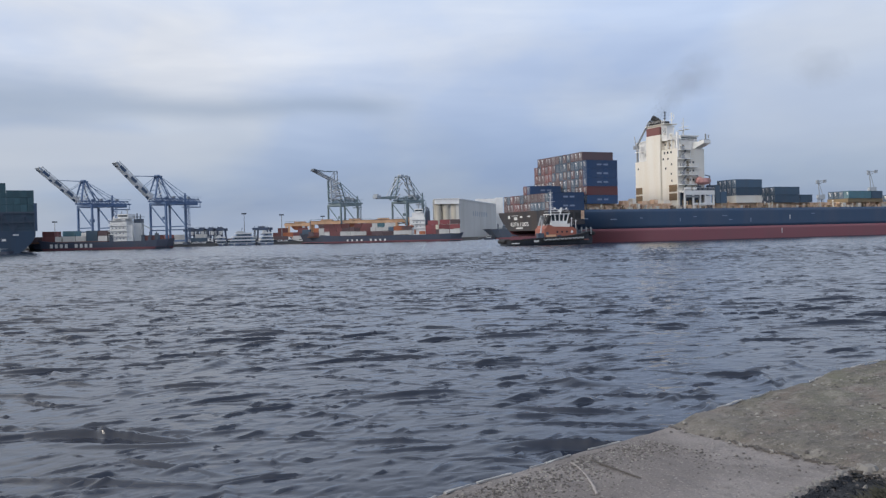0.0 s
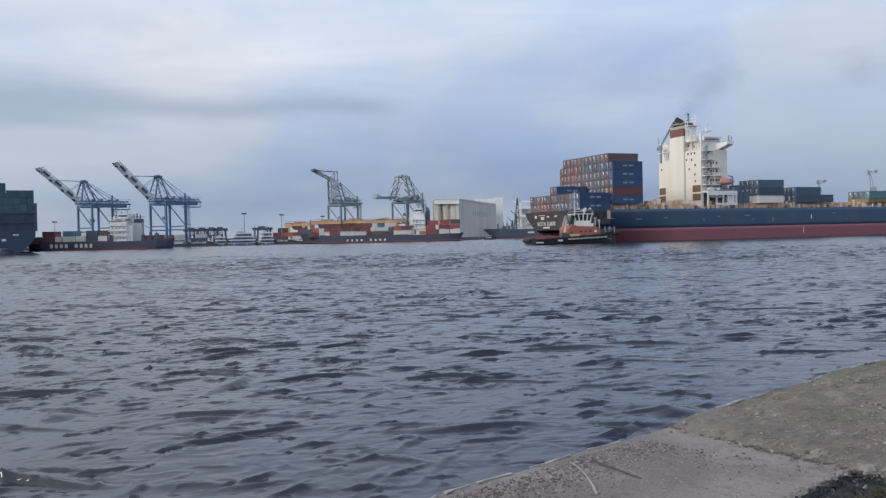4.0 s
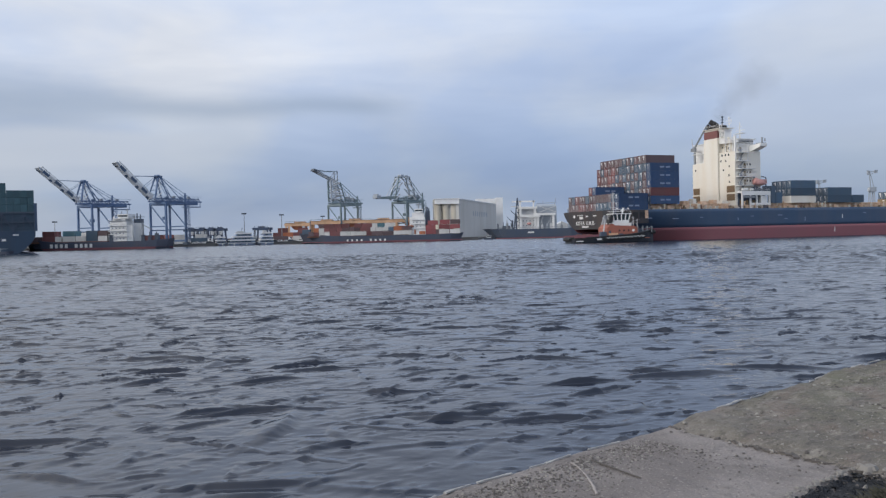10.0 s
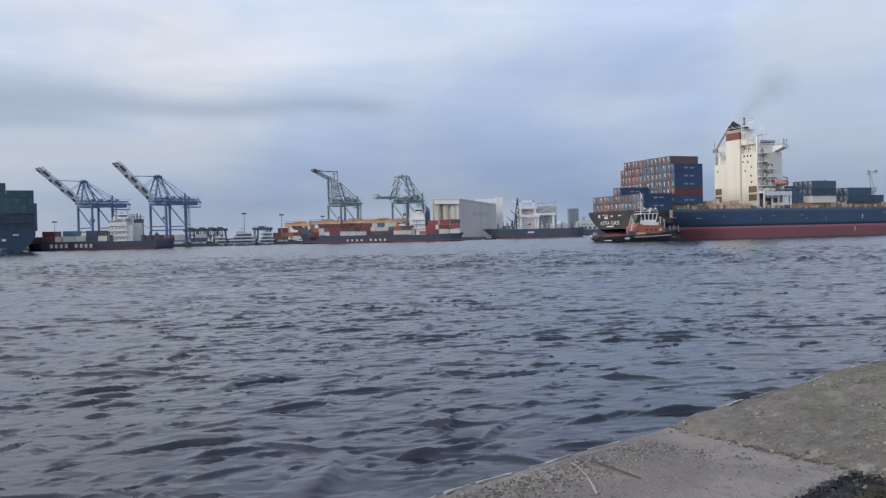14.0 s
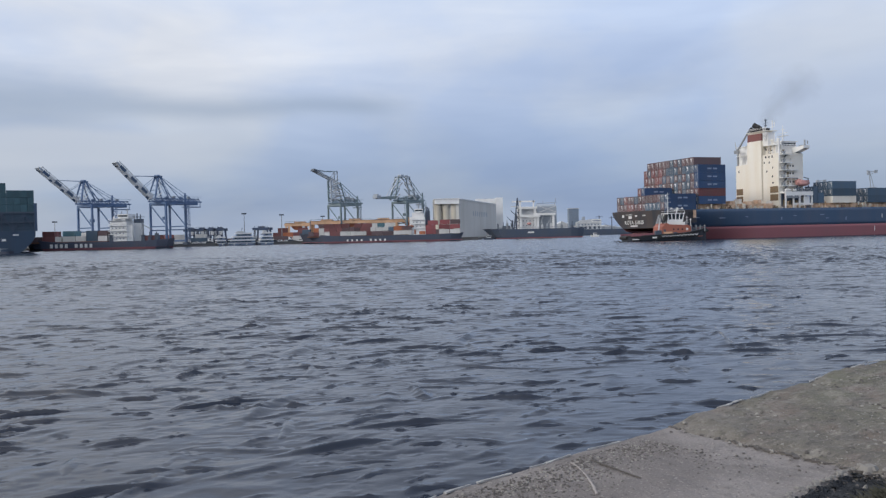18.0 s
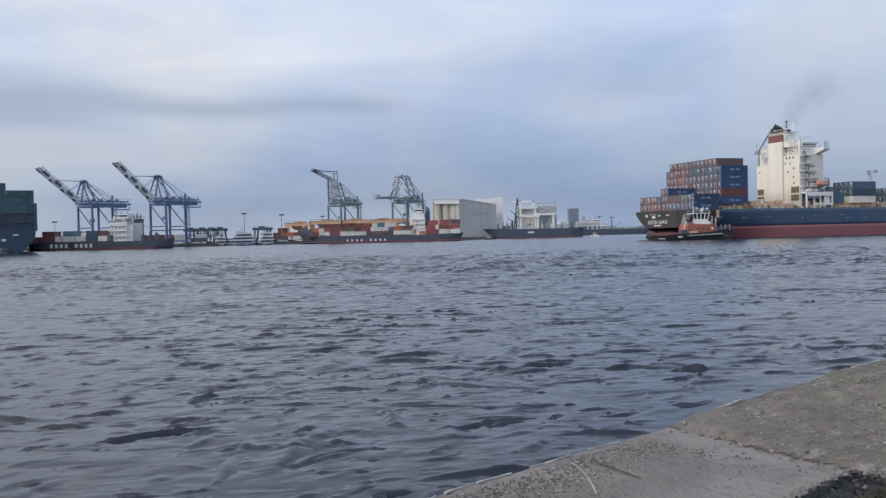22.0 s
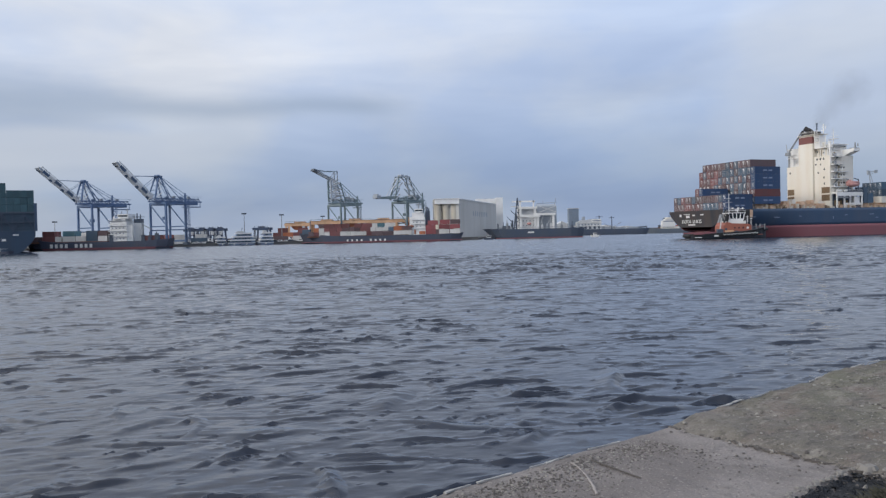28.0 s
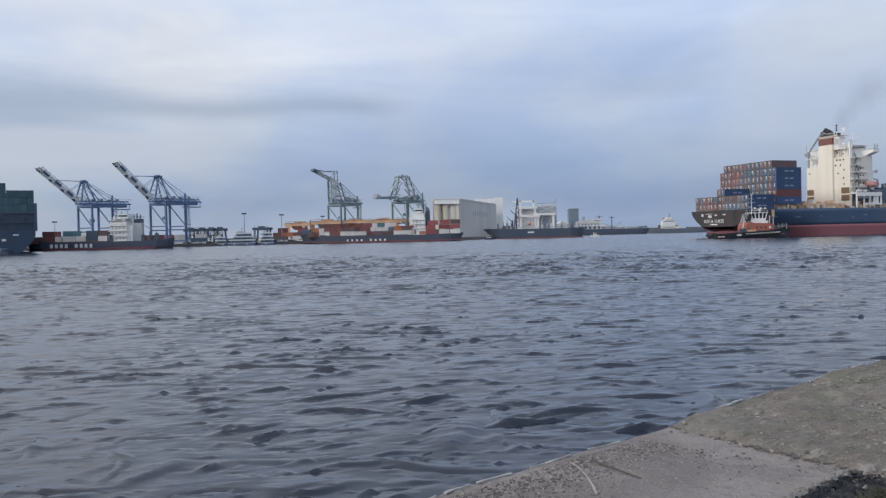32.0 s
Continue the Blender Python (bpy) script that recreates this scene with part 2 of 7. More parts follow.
# ---- geometry helpers ----
class Geo:
    """Gathers simple solids into one mesh."""

    def __init__(self):
        self.v, self.f = [], []

    def add(self, verts, faces):
        n = len(self.v)
        self.v += [tuple(p) for p in verts]
        self.f += [tuple(n + i for i in q) for q in faces]
        return self

    def box(self, x0, x1, y0, y1, z0, z1):
        p = [(x, y, z) for z in (z0, z1) for y in (y0, y1) for x in (x0, x1)]
        return self.add(p, [(0, 2, 3, 1), (4, 5, 7, 6), (0, 1, 5, 4), (2, 6, 7, 3), (0, 4, 6, 2), (1, 3, 7, 5)])

    def beam(self, a, b, w, h=None):
        """A square bar from a to b."""
        h = h or w
        a, b = Vector(a), Vector(b)
        d = (b - a).normalized()
        side = d.cross(Vector((0, 0, 1)))
        side = Vector((0, 1, 0)) if side.length < 1e-3 else side.normalized()
        up = side.cross(d).normalized()
        p = []
        for q in (a, b):
            p += [q + side * i * w / 2 + up * j * h / 2 for i, j in ((-1, -1), (1, -1), (1, 1), (-1, 1))]
        return self.add(p, [(0, 1, 2, 3), (7, 6, 5, 4), (0, 4, 5, 1), (1, 5, 6, 2), (2, 6, 7, 3), (3, 7, 4, 0)])

    def tube(self, a, b, r, n=10, r2=None):
        r2 = r if r2 is None else r2
        a, b = Vector(a), Vector(b)
        d = (b - a).normalized()
        side = d.cross(Vector((0, 0, 1)))
        side = Vector((1, 0, 0)) if side.length < 1e-3 else side.normalized()
        up = side.cross(d)
        p = []
        for q, rr in ((a, r), (b, r2)):
            p += [q + side * math.cos(i * math.tau / n) * rr + up * math.sin(i * math.tau / n) * rr for i in range(n)]
        f = [(i, (i + 1) % n, n + (i + 1) % n, n + i) for i in range(n)]
        return self.add(p, f + [tuple(range(n - 1, -1, -1)), tuple(range(n, 2 * n))])

    def prism(self, outline, lo, hi, axis="y"):
        """An outline in two coordinates, carried along the third: axis y takes (x, z), axis z takes (x, y), axis x takes (y, z)."""
        n = len(outline)
        put = {"y": lambda p, k: (p[0], k, p[1]), "z": lambda p, k: (p[0], p[1], k), "x": lambda p, k: (k, p[0], p[1])}[axis]
        p = [put(q, lo) for q in outline] + [put(q, hi) for q in outline]
        f = [(i, (i + 1) % n, n + (i + 1) % n, n + i) for i in range(n)]
        return self.add(p, f + [tuple(range(n - 1, -1, -1)), tuple(range(n, 2 * n))])

    def ball(self, c, rx, ry, rz, n=10, m=6):
        p = [(c[0], c[1], c[2] - rz)]
        for j in range(1, m):
            a = math.pi * j / m
            p += [(c[0] + rx * math.sin(a) * math.cos(i * math.tau / n), c[1] + ry * math.sin(a) * math.sin(i * math.tau / n), c[2] - rz * math.cos(a)) for i in range(n)]
        p.append((c[0], c[1], c[2] + rz))
        f = [(0, 1 + (i + 1) % n, 1 + i) for i in range(n)]
        for j in range(m - 2):
            o = 1 + j * n
            f += [(o + i, o + (i + 1) % n, o + n + (i + 1) % n, o + n + i) for i in range(n)]
        o, t = 1 + (m - 2) * n, len(p) - 1
        return self.add(p, f + [(o + i, o + (i + 1) % n, t) for i in range(n)])

    def mesh(self, name, material, smooth=False):
        me = bpy.data.meshes.new(name)
        me.from_pydata(self.v, [], self.f)
        bm = bmesh.new()
        bm.from_mesh(me)
        bmesh.ops.recalc_face_normals(bm, faces=bm.faces)
        bm.to_mesh(me)
        bm.free()
        if smooth:
            me.polygons.foreach_set("use_smooth", [True] * len(me.polygons))
        me.materials.append(material)
        return me


def part(name, geo, material, parent, label="", at=None, smooth=False):
    ob = new(name, geo if isinstance(geo, bpy.types.Mesh) else geo.mesh(name, material, smooth))
    ob.parent = parent
    if at is not None:
        ob.matrix_basis = at
    if label:
        tagged(ob, label)
    return ob


def thing(name, at, label, category, group="", kind=""):
    ob = new(name)
    ob.empty_display_size = 0.5
    ob.matrix_basis = at
    return tagged(ob, label, category, group, kind)


def solid(name, geo, material, label, category="", kind="", group="", at=None, smooth=False):
    ob = new(name, geo.mesh(name, material, smooth))
    if at is not None:
        ob.matrix_basis = at
    return tagged(ob, label, category, group, kind)


def lettering(text, height, material):
    """Flat raised letters in the x-y plane, their foot at y = 0."""
    cu = bpy.data.curves.new("letters", "FONT")
    cu.body, cu.size, cu.extrude, cu.space_character = text, height, 0.06, 1.12
    ob = new("letters", cu)
    me = bpy.data.meshes.new_from_object(ob.evaluated_get(bpy.context.evaluated_depsgraph_get()))
    bpy.data.objects.remove(ob)
    me.materials.clear()
    me.materials.append(material)
    return me


# ---- containers ----
BOX_L, BOX_W, BOX_H = 12.19, 2.44, 2.90
CORE = {}


def container_meshes(length, material):
    """Body with posts, rails and pleated panels, along +x from the door end; and the door gear."""
    key = (length, material.name)
    if key not in CORE:
        g = Geo()
        w, h = BOX_W, BOX_H
        g.box(0.06, length - 0.06, 0.06, w - 0.06, 0.12, h - 0.04)
        for x in (0, length - 0.16):
            for y in (0, w - 0.16):
                g.box(x, x + 0.16, y, y + 0.16, 0.02, h)
        for y in (0, w - 0.09):
            g.box(0.16, length - 0.16, y, y + 0.09, h - 0.10, h)
            g.box(0.16, length - 0.16, y, y + 0.09, 0.02, 0.16)
        for x in (0, length - 0.12):
            g.box(x, x + 0.12, 0.16, w - 0.16, h - 0.14, h)
            g.box(x, x + 0.12, 0.16, w - 0.16, 0.02, 0.18)
        n = int(length / 0.6)
        for i in range(1, n):
            x = length * i / n
            g.box(x - 0.10, x + 0.10, 0.03, 0.06, 0.16, h - 0.10)
            g.box(x - 0.10, x + 0.10, w - 0.06, w - 0.03, 0.16, h - 0.10)
        d = Geo()
        for y in (0.42, 0.92, 1.48, 1.98):
            d.tube((0.02, y, 0.2), (0.02, y, h - 0.16), 0.035, 6)
        gears = []
        for kind in range(4):
            e = Geo()
            if kind == 1:
                e.prism([(1.24, 1.1), (1.5, 1.1), (1.5, 2.02), (2.0, 2.02), (2.0, 2.44), (1.24, 2.44)], -0.03, 0.05, "x")
            if kind == 2:
                e.prism([(0.4, 1.2), (0.66, 1.2), (0.66, 2.02), (1.16, 2.02), (1.16, 2.44), (0.4, 2.44)], -0.03, 0.05, "x")
            if kind == 3:
                e.box(-0.03, 0.05, 0.95, 1.3, 0.9, 2.4)
            gears.append(e.mesh("door_plate", PLATE) if kind else None)
        CORE[key] = (g.mesh("container", material), d.mesh("door_gear", GEAR), gears)
    return CORE[key]


PLATES = random.Random(21)


LOGO = None


def container(parent, x, y, z, material, length=BOX_L, mark=False):
    """One container with its door end towards -x, as a part of a ship."""
    global LOGO
    body, gear, plates = container_meshes(length, material)
    ob = part("container", body, material, parent, at=pose(x, y, z))
    part("door_gear", gear, GEAR, ob)
    plate = plates[PLATES.choice((1, 1, 2, 1, 2, 3, 0))]
    if plate:
        part("door_plate", plate, PLATE, ob)
    if mark:
        if LOGO is None:
            LOGO = Geo().box(0, 1.75, -0.03, 0.035, 1.15, 1.7).mesh("side_marking", FADED_MARK)
        part("side_marking", LOGO, FADED_MARK, ob, at=pose(4.1, 0, 0))
        part("side_marking", LOGO, FADED_MARK, ob, at=pose(6.6, 0, 0))
    return ob


# ---- water: two crossing wave sheets that drift ----
def water_material():
    m = bpy.data.materials.new("harbour_water")
    m.use_nodes = True
    nt = m.node_tree
    N, K = nt.nodes.new, nt.links.new
    b = nt.nodes["Principled BSDF"]
    b.inputs["Base Color"].default_value = (0.017, 0.023, 0.039, 1)
    b.inputs["Roughness"].default_value = 0.12
    b.inputs["IOR"].default_value = 1.39
    tc = N("ShaderNodeTexCoord")
    n1, n2 = N("ShaderNodeTexNoise"), N("ShaderNodeTexNoise")
    mp = N("ShaderNodeMapping")
    mp.inputs["Scale"].default_value = (0.7, 1.0, 1.0)
    K(tc.outputs["Object"], mp.inputs[0])
    for n, s, d in ((n1, 1.7, 1.5), (n2, 5.5, 2.0)):
        n.inputs["Scale"].default_value, n.inputs["Detail"].default_value = s, d
        K(mp.outputs[0], n.inputs[0])
    b1, b2 = N("ShaderNodeBump"), N("ShaderNodeBump")
    b1.inputs["Strength"].default_value, b1.inputs["Distance"].default_value = 0.4, 0.022
    b2.inputs["Strength"].default_value, b2.inputs["Distance"].default_value = 0.5, 0.009
    pk = N("ShaderNodeMapRange")
    pk.interpolation_type = "SMOOTHSTEP"
    pk.inputs[1].default_value, pk.inputs[2].default_value = 0.52, 0.82
    K(n1.outputs["Fac"], pk.inputs[0])
    K(pk.outputs[0], b1.inputs["Height"])
    K(n2.outputs["Fac"], b2.inputs["Height"])
    K(b1.outputs[0], b2.inputs["Normal"])
    # far off the ripples are finer than the wave sheet: tilt the normal directly
    rip, off, fade = N("ShaderNodeTexNoise"), N("ShaderNodeVectorMath"), N("ShaderNodeMapRange")
    rip.inputs["Scale"].default_value, rip.inputs["Detail"].default_value = 1.5, 3.0
    K(mp.outputs[0], rip.inputs[0])
    off.operation = "SUBTRACT"
    K(rip.outputs["Color"], off.inputs[0])
    off.inputs[1].default_value = (0.5, 0.70, 0.5)
    sq = N("ShaderNodeSeparateXYZ")
    K(tc.outputs["Object"], sq.inputs[0])
    K(sq.outputs[1], fade.inputs[0])
    fade.inputs[1].default_value, fade.inputs[2].default_value, fade.inputs[3].default_value, fade.inputs[4].default_value = 15.0, 90.0, 0.10, 0.55
    mulv, addv, nrm = N("ShaderNodeVectorMath"), N("ShaderNodeVectorMath"), N("ShaderNodeVectorMath")
    mulv.operation, addv.operation, nrm.operation = "SCALE", "ADD", "NORMALIZE"
    K(off.outputs[0], mulv.inputs[0])
    K(fade.outputs[0], mulv.inputs["Scale"])
    K(mulv.outputs[0], addv.inputs[0])
    K(b2.outputs[0], addv.inputs[1])
    K(addv.outputs[0], nrm.inputs[0])
    K(nrm.outputs[0], b.inputs["Normal"])
    # wind-ruffled patches
    n3, mr = N("ShaderNodeTexNoise"), N("ShaderNodeMapRange")
    n3.inputs["Scale"].default_value = 0.03
    K(tc.outputs["Object"], n3.inputs[0])
    mr.inputs[1].default_value, mr.inputs[2].default_value, mr.inputs[3].default_value, mr.inputs[4].default_value = 0.35, 0.65, 0.08, 0.13
    K(n3.outputs["Fac"], mr.inputs[0])
    # past the reach of the modelled waves the ripples merge into a broad sheen
    sp, far, add = N("ShaderNodeSeparateXYZ"), N("ShaderNodeMapRange"), N("ShaderNodeMath")
    K(tc.outputs["Object"], sp.inputs[0])
    K(sp.outputs[1], far.inputs[0])
    far.inputs[1].default_value, far.inputs[2].default_value, far.inputs[4].default_value = 120.0, 260.0, -0.05
    K(mr.outputs[0], add.inputs[0])
    K(far.outputs[0], add.inputs[1])
    K(add.outputs[0], b.inputs["Roughness"])
    return m


def ripple_field(rng, X, Y, along, across, turn, count=7):
    """Smooth random field of about unit spread: features along x across, in metres, turned by turn."""
    c, d = math.cos(turn), math.sin(turn)
    U, V = X * c + Y * d, -X * d + Y * c
    out = np.zeros_like(X)
    for i in range(count):
        q = rng.rand() * math.tau
        k = 0.6 + 0.8 * rng.rand()
        out += np.cos(U * (math.tau / along * k * math.cos(q)) + V * (math.tau / across * k * math.sin(q)) + rng.rand() * math.tau)
    return out * math.sqrt(2.0 / count)


def soft(x, lo, hi):
    t = np.clip((x - lo) / (hi - lo), 0, 1)
    return t * t * (3 - 2 * t)


def wave_sheet(seed, travel, columns, toward):
    """Short-crested wind waves: sharp crests with a steep front and a long flat back, in groups."""
    rng = np.random.RandomState(seed)
    ys = [-40.0, -20.0, -6.0, 0.0, 5.0]
    fine, grow = 0.060, 0.0034
    while ys[-1] < 4600:
        y = ys[-1]
        near = max(0.0, y - travel - 13)
        ys.append(y + (fine + grow * near if y < 260 else grow * near * (y / 260) ** 2.4))
    ys = np.array(ys)
    ts = np.linspace(-1, 1, columns)
    ts = ts * (0.75 + 0.25 * ts * ts)
    half = 0.56 * np.maximum(ys, 0) + 9
    # the last columns reach far out to both sides
    X = np.concatenate([-half[:, None] - np.array([4000.0, 300.0]), half[:, None] * ts[None, :], half[:, None] + np.array([300.0, 4000.0])], 1)
    columns += 4
    Y = np.repeat(ys[:, None], columns, 1)
    step = fine + grow * np.maximum(Y - travel - 13, 0)
    reach = np.clip((270 - Y) / 110, 0, 1) * (np.abs(X) < half[:, None] + 1)
    Z = np.zeros_like(X)
    gust = 0.85 + 0.2 * ripple_field(rng, X, Y, 26.0, 14.0, 0.4)
    gust = np.clip(gust, 0.15, 1.4)
    # off the quay the chop is shorter and rougher
    open_water, lee = 1.0 + 0.4 * soft(Y, 35, 130), 1.0 - 0.35 * soft(Y, 35, 70) + 1.0 * soft(Y, 75, 130)
    crowd = 0.5 * soft(Y, 70, 150)
    for lam, amp, trains, spread, lo, hi in WAVES:
        fade = np.clip((lam / step - 2.5) / 3.5, 0, 1) * reach
        for k in range(trains):
            a = toward + rng.normal(0, spread)
            kx = math.tau / lam * (0.85 + 0.3 * rng.rand())
            ph = kx * (X * math.cos(a) + Y * math.sin(a)) + rng.rand() * math.tau
            ph += 0.9 * ripple_field(rng, X, Y, lam * 3.2, lam * 2.4, a + math.pi / 2) + 0.36 * ripple_field(rng, X, Y, lam * 1.2, lam * 0.9, a + math.pi / 2)
            ph = (ph + math.pi) % math.tau - math.pi
            front = np.power(np.clip(1 - ph / 0.85, 0, 1), 2.1)
            rear = np.exp(-np.power(np.clip(-ph, 0, None) / 0.95, 1.25))
            env = np.clip((ripple_field(rng, X, Y, lam * (2.3 if lam > 1.5 else 1.8), lam * 0.9, a + math.pi / 2) + crowd * (lam > 1.2) - lo) / (hi - lo), 0, 1.4)
            Z += amp * fade * (open_water if lam < 1.5 else lee) * gust * env * (np.where(ph > 0, front, rear) - 0.16)
    # the wind leans the crests towards the quay
    DY = -0.35 * np.clip(Z, 0, 0.3)
    v = np.stack([X, Y + DY, Z], -1).reshape(-1, 3)
    rows = len(ys)
    i = np.arange(rows - 1)[:, None] * columns + np.arange(columns - 1)[None, :]
    f = np.stack([i, i + 1, i + columns + 1, i + columns], -1).reshape(-1, 4)
    me = bpy.data.meshes.new("water")
    me.vertices.add(len(v))
    me.vertices.foreach_set("co", v.astype(np.float32).ravel())
    me.loops.add(f.size)
    me.loops.foreach_set("vertex_index", f.astype(np.int32).ravel())
    me.polygons.add(len(f))
    me.polygons.foreach_set("loop_start", np.arange(0, f.size, 4, dtype=np.int32))
    me.polygons.foreach_set("loop_total", np.full(len(f), 4, dtype=np.int32))
    me.polygons.foreach_set("use_smooth", np.ones(len(f), dtype=bool))
    me.update()
    me.validate()
    return me


# length, height, trains, spread of direction, and how much of the water carries them
WAVES = ((3.2, 0.146, 3, 0.5, 1.12, 2.4), (2.0, 0.119, 3, 0.6, 1.12, 2.2), (1.25, 0.081, 3, 0.6, 1.2, 2.1), (0.75, 0.054, 3, 0.60, 1.25, 2.0), (0.42, 0.027, 3, 0.7, 1.15, 1.9))
WATER = water_material()
sea = new("water", wave_sheet(3, 30, 480, -1.15))
sea.data.materials.append(WATER)
tagged(sea, "choppy dark grey-blue harbour water with wind waves", "water", kind="structure")
sea_b = new("water", wave_sheet(11, 24, 480, -1.6))
sea_b.data.materials.append(WATER)
tagged(sea_b, "choppy dark grey-blue harbour water with crossing waves", "water", kind="structure")


# ---- far shore: wharf ground ----
def shore():
    g = Geo()
    g.prism([(-900, 430), (-215, 446), (-128, 492), (-60, 516), (22, 520), (30, 600), (100, 640), (118, 790), (262, 960), (300, 770), (900, 780), (2600, 900), (2600, 4400), (-2600, 4400), (-2600, 430)], -3.0, 1.3, "z")
    ground = solid("ground", g, WHARF, "grey concrete wharf and flat port land", kind="structure")
    # kerb along the wharf's face
    k = Geo()
    pts = [(-900, 430), (-215, 446), (-128, 492), (-60, 516), (22, 520)]
    for a, b in zip(pts, pts[1:]):
        k.beam((a[0], a[1] + 0.4, 1.5), (b[0], b[1] + 0.4, 1.5), 0.8, 0.45)
    solid("kerb", k, WHARF, "low concrete kerb along the wharf edge", kind="structure")
    return ground


shore()


# ---- the quay that the camera stands on ----
def concrete(name, rgb, worn, pebble, moss=None):
    m = bpy.data.materials.new(name)
    m.use_nodes = True
    nt = m.node_tree
    N, K = nt.nodes.new, nt.links.new
    b = nt.nodes["Principled BSDF"]
    b.inputs["Roughness"].default_value = 0.9
    b.inputs["Specular IOR Level"].default_value = 0.25
    tc = N("ShaderNodeTexCoord")
    n1, n2, n3, vo = N("ShaderNodeTexNoise"), N("ShaderNodeTexNoise"), N("ShaderNodeTexNoise"), N("ShaderNodeTexVoronoi")
    for n, s, d in ((n1, 0.9, 6), (n2, 9.0, 6), (n3, 55.0, 4)):
        n.inputs["Scale"].default_value, n.inputs["Detail"].default_value = s, d
        K(tc.outputs["Object"], n.inputs[0])
    vo.inputs["Scale"].default_value = 38.0
    K(tc.outputs["Object"], vo.inputs[0])

    def mixed(fac, a, c):
        x = N("ShaderNodeMix")
        x.data_type = "RGBA"
        if isinstance(a, tuple):
            x.inputs[6].default_value = (*a, 1)
        else:
            K(a, x.inputs[6])
        x.inputs[7].default_value = (*c, 1)
        K(fac, x.inputs[0])
        return x.outputs[2]

    def span(src, lo, hi, top=1.0):
        r = N("ShaderNodeMapRange")
        r.inputs[1].default_value, r.inputs[2].default_value, r.inputs[4].default_value = lo, hi, top
        K(src, r.inputs[0])
        return r.outputs[0]
    col = mixed(span(n1.outputs["Fac"], 0.44, 0.58), rgb, worn)
    col = mixed(span(n2.outputs["Fac"], 0.52, 0.70, 0.6), col, tuple(v * 0.55 for v in rgb))
    if moss:
        col = mixed(span(n2.outputs["Fac"], 0.38, 0.54, 0.45), col, moss)
        # broad green growth and rusty brown stains, drawn out along the edge
        mp = N("ShaderNodeMapping")
        mp.inputs["Scale"].default_value = (0.55, 1.3, 1.0)
        K(tc.outputs["Object"], mp.inputs[0])
        n4, n5 = N("ShaderNodeTexNoise"), N("ShaderNodeTexNoise")
        for n, s in ((n4, 2.1), (n5, 5.0)):
            n.inputs["Scale"].default_value, n.inputs["Detail"].default_value = s, 7
            K(mp.outputs[0], n.inputs[0])
        sx, gx, gm = N("ShaderNodeSeparateXYZ"), N("ShaderNodeMapRange"), N("ShaderNodeMath")
        K(tc.outputs["Object"], sx.inputs[0])
        K(sx.outputs[0], gx.inputs[0])
        gx.inputs[1].default_value, gx.inputs[2].default_value, gx.inputs[3].default_value, gx.inputs[4].default_value = 0.4, 2.6, 0.12, 1.0
        gm.operation = "MULTIPLY"
        K(gx.outputs[0], gm.inputs[0])
        K(span(n4.outputs["Fac"], 0.42, 0.60, 0.8), gm.inputs[1])
        col = mixed(gm.outputs[0], col, (0.138, 0.140, 0.098))
        col = mixed(span(n4.outputs["Fac"], 0.46, 0.34, 0.6), col, (0.165, 0.125, 0.105))
        col = mixed(span(n5.outputs["Fac"], 0.56, 0.68, 0.6), col, (0.075, 0.072, 0.064))
        col = mixed(span(n5.outputs["Fac"], 0.42, 0.33, 0.5), col, (0.27, 0.25, 0.22))
        # pale flecks of bare mortar and dark pits between the growth
        n6 = N("ShaderNodeTexNoise")
        n6.inputs["Scale"].default_value, n6.inputs["Detail"].default_value = 19.0, 5
        K(mp.outputs[0], n6.inputs[0])
        col = mixed(span(n6.outputs["Fac"], 0.60, 0.70, 0.45), col, (0.34, 0.32, 0.285))
        col = mixed(span(n6.outputs["Fac"], 0.41, 0.34, 0.5), col, (0.062, 0.058, 0.052))
    col = mixed(span(n3.outputs["Fac"], 0.60, 0.72, pebble), col, tuple(v * 0.38 for v in rgb))
    col = mixed(span(n3.outputs["Fac"], 0.40, 0.30, pebble * 0.8), col, tuple(min(0.7, v * 1.7) for v in rgb))
    K(col, b.inputs["Base Color"])
    b1, b2 = N("ShaderNodeBump"), N("ShaderNodeBump")
    b1.inputs["Distance"].default_value, b1.inputs["Strength"].default_value = 0.05, 0.6
    b2.inputs["Distance"].default_value, b2.inputs["Strength"].default_value = 0.012, 0.4 + 0.5 * pebble
    K(n2.outputs["Fac"], b1.inputs["Height"])
    K(n3.outputs["Fac"], b2.inputs["Height"])
    K(b1.outputs[0], b2.inputs["Normal"])
    K(b2.outputs[0], b.inputs["Normal"])
    return m


QUAY_E = Vector((0.743, 0.669, 0))      # along the edge
QUAY_N = Vector((0.669, -0.743, 0))     # inland
QUAY_P = Vector((1.75, 6.82, 2.4))      # where the joint meets the edge
SMOOTH_SLAB = concrete("worn_concrete", (0.243, 0.222, 0.213), (0.176, 0.159, 0.153), 0.75)
ROUGH_SLAB = concrete("mossy_concrete", (0.190, 0.172, 0.158), (0.122, 0.111, 0.102), 0.7, moss=(0.150, 0.138, 0.110))
QUAY_AT = Matrix(((QUAY_E.x, QUAY_N.x, 0, QUAY_P.x), (QUAY_E.y, QUAY_N.y, 0, QUAY_P.y), (0, 0, 1, QUAY_P.z), (0, 0, 0, 1)))


PIT = Vector((2.67, 4.99, 2.41))        # middle of the broken hollow


def pit_place(x, y):
    """Along and across the hollow's broken rim, in metres, from a point beside its middle."""
    return (x + 0.68) * 0.774 + (y + 0.11) * 0.633, (x + 0.68) * 0.633 - (y + 0.11) * 0.774


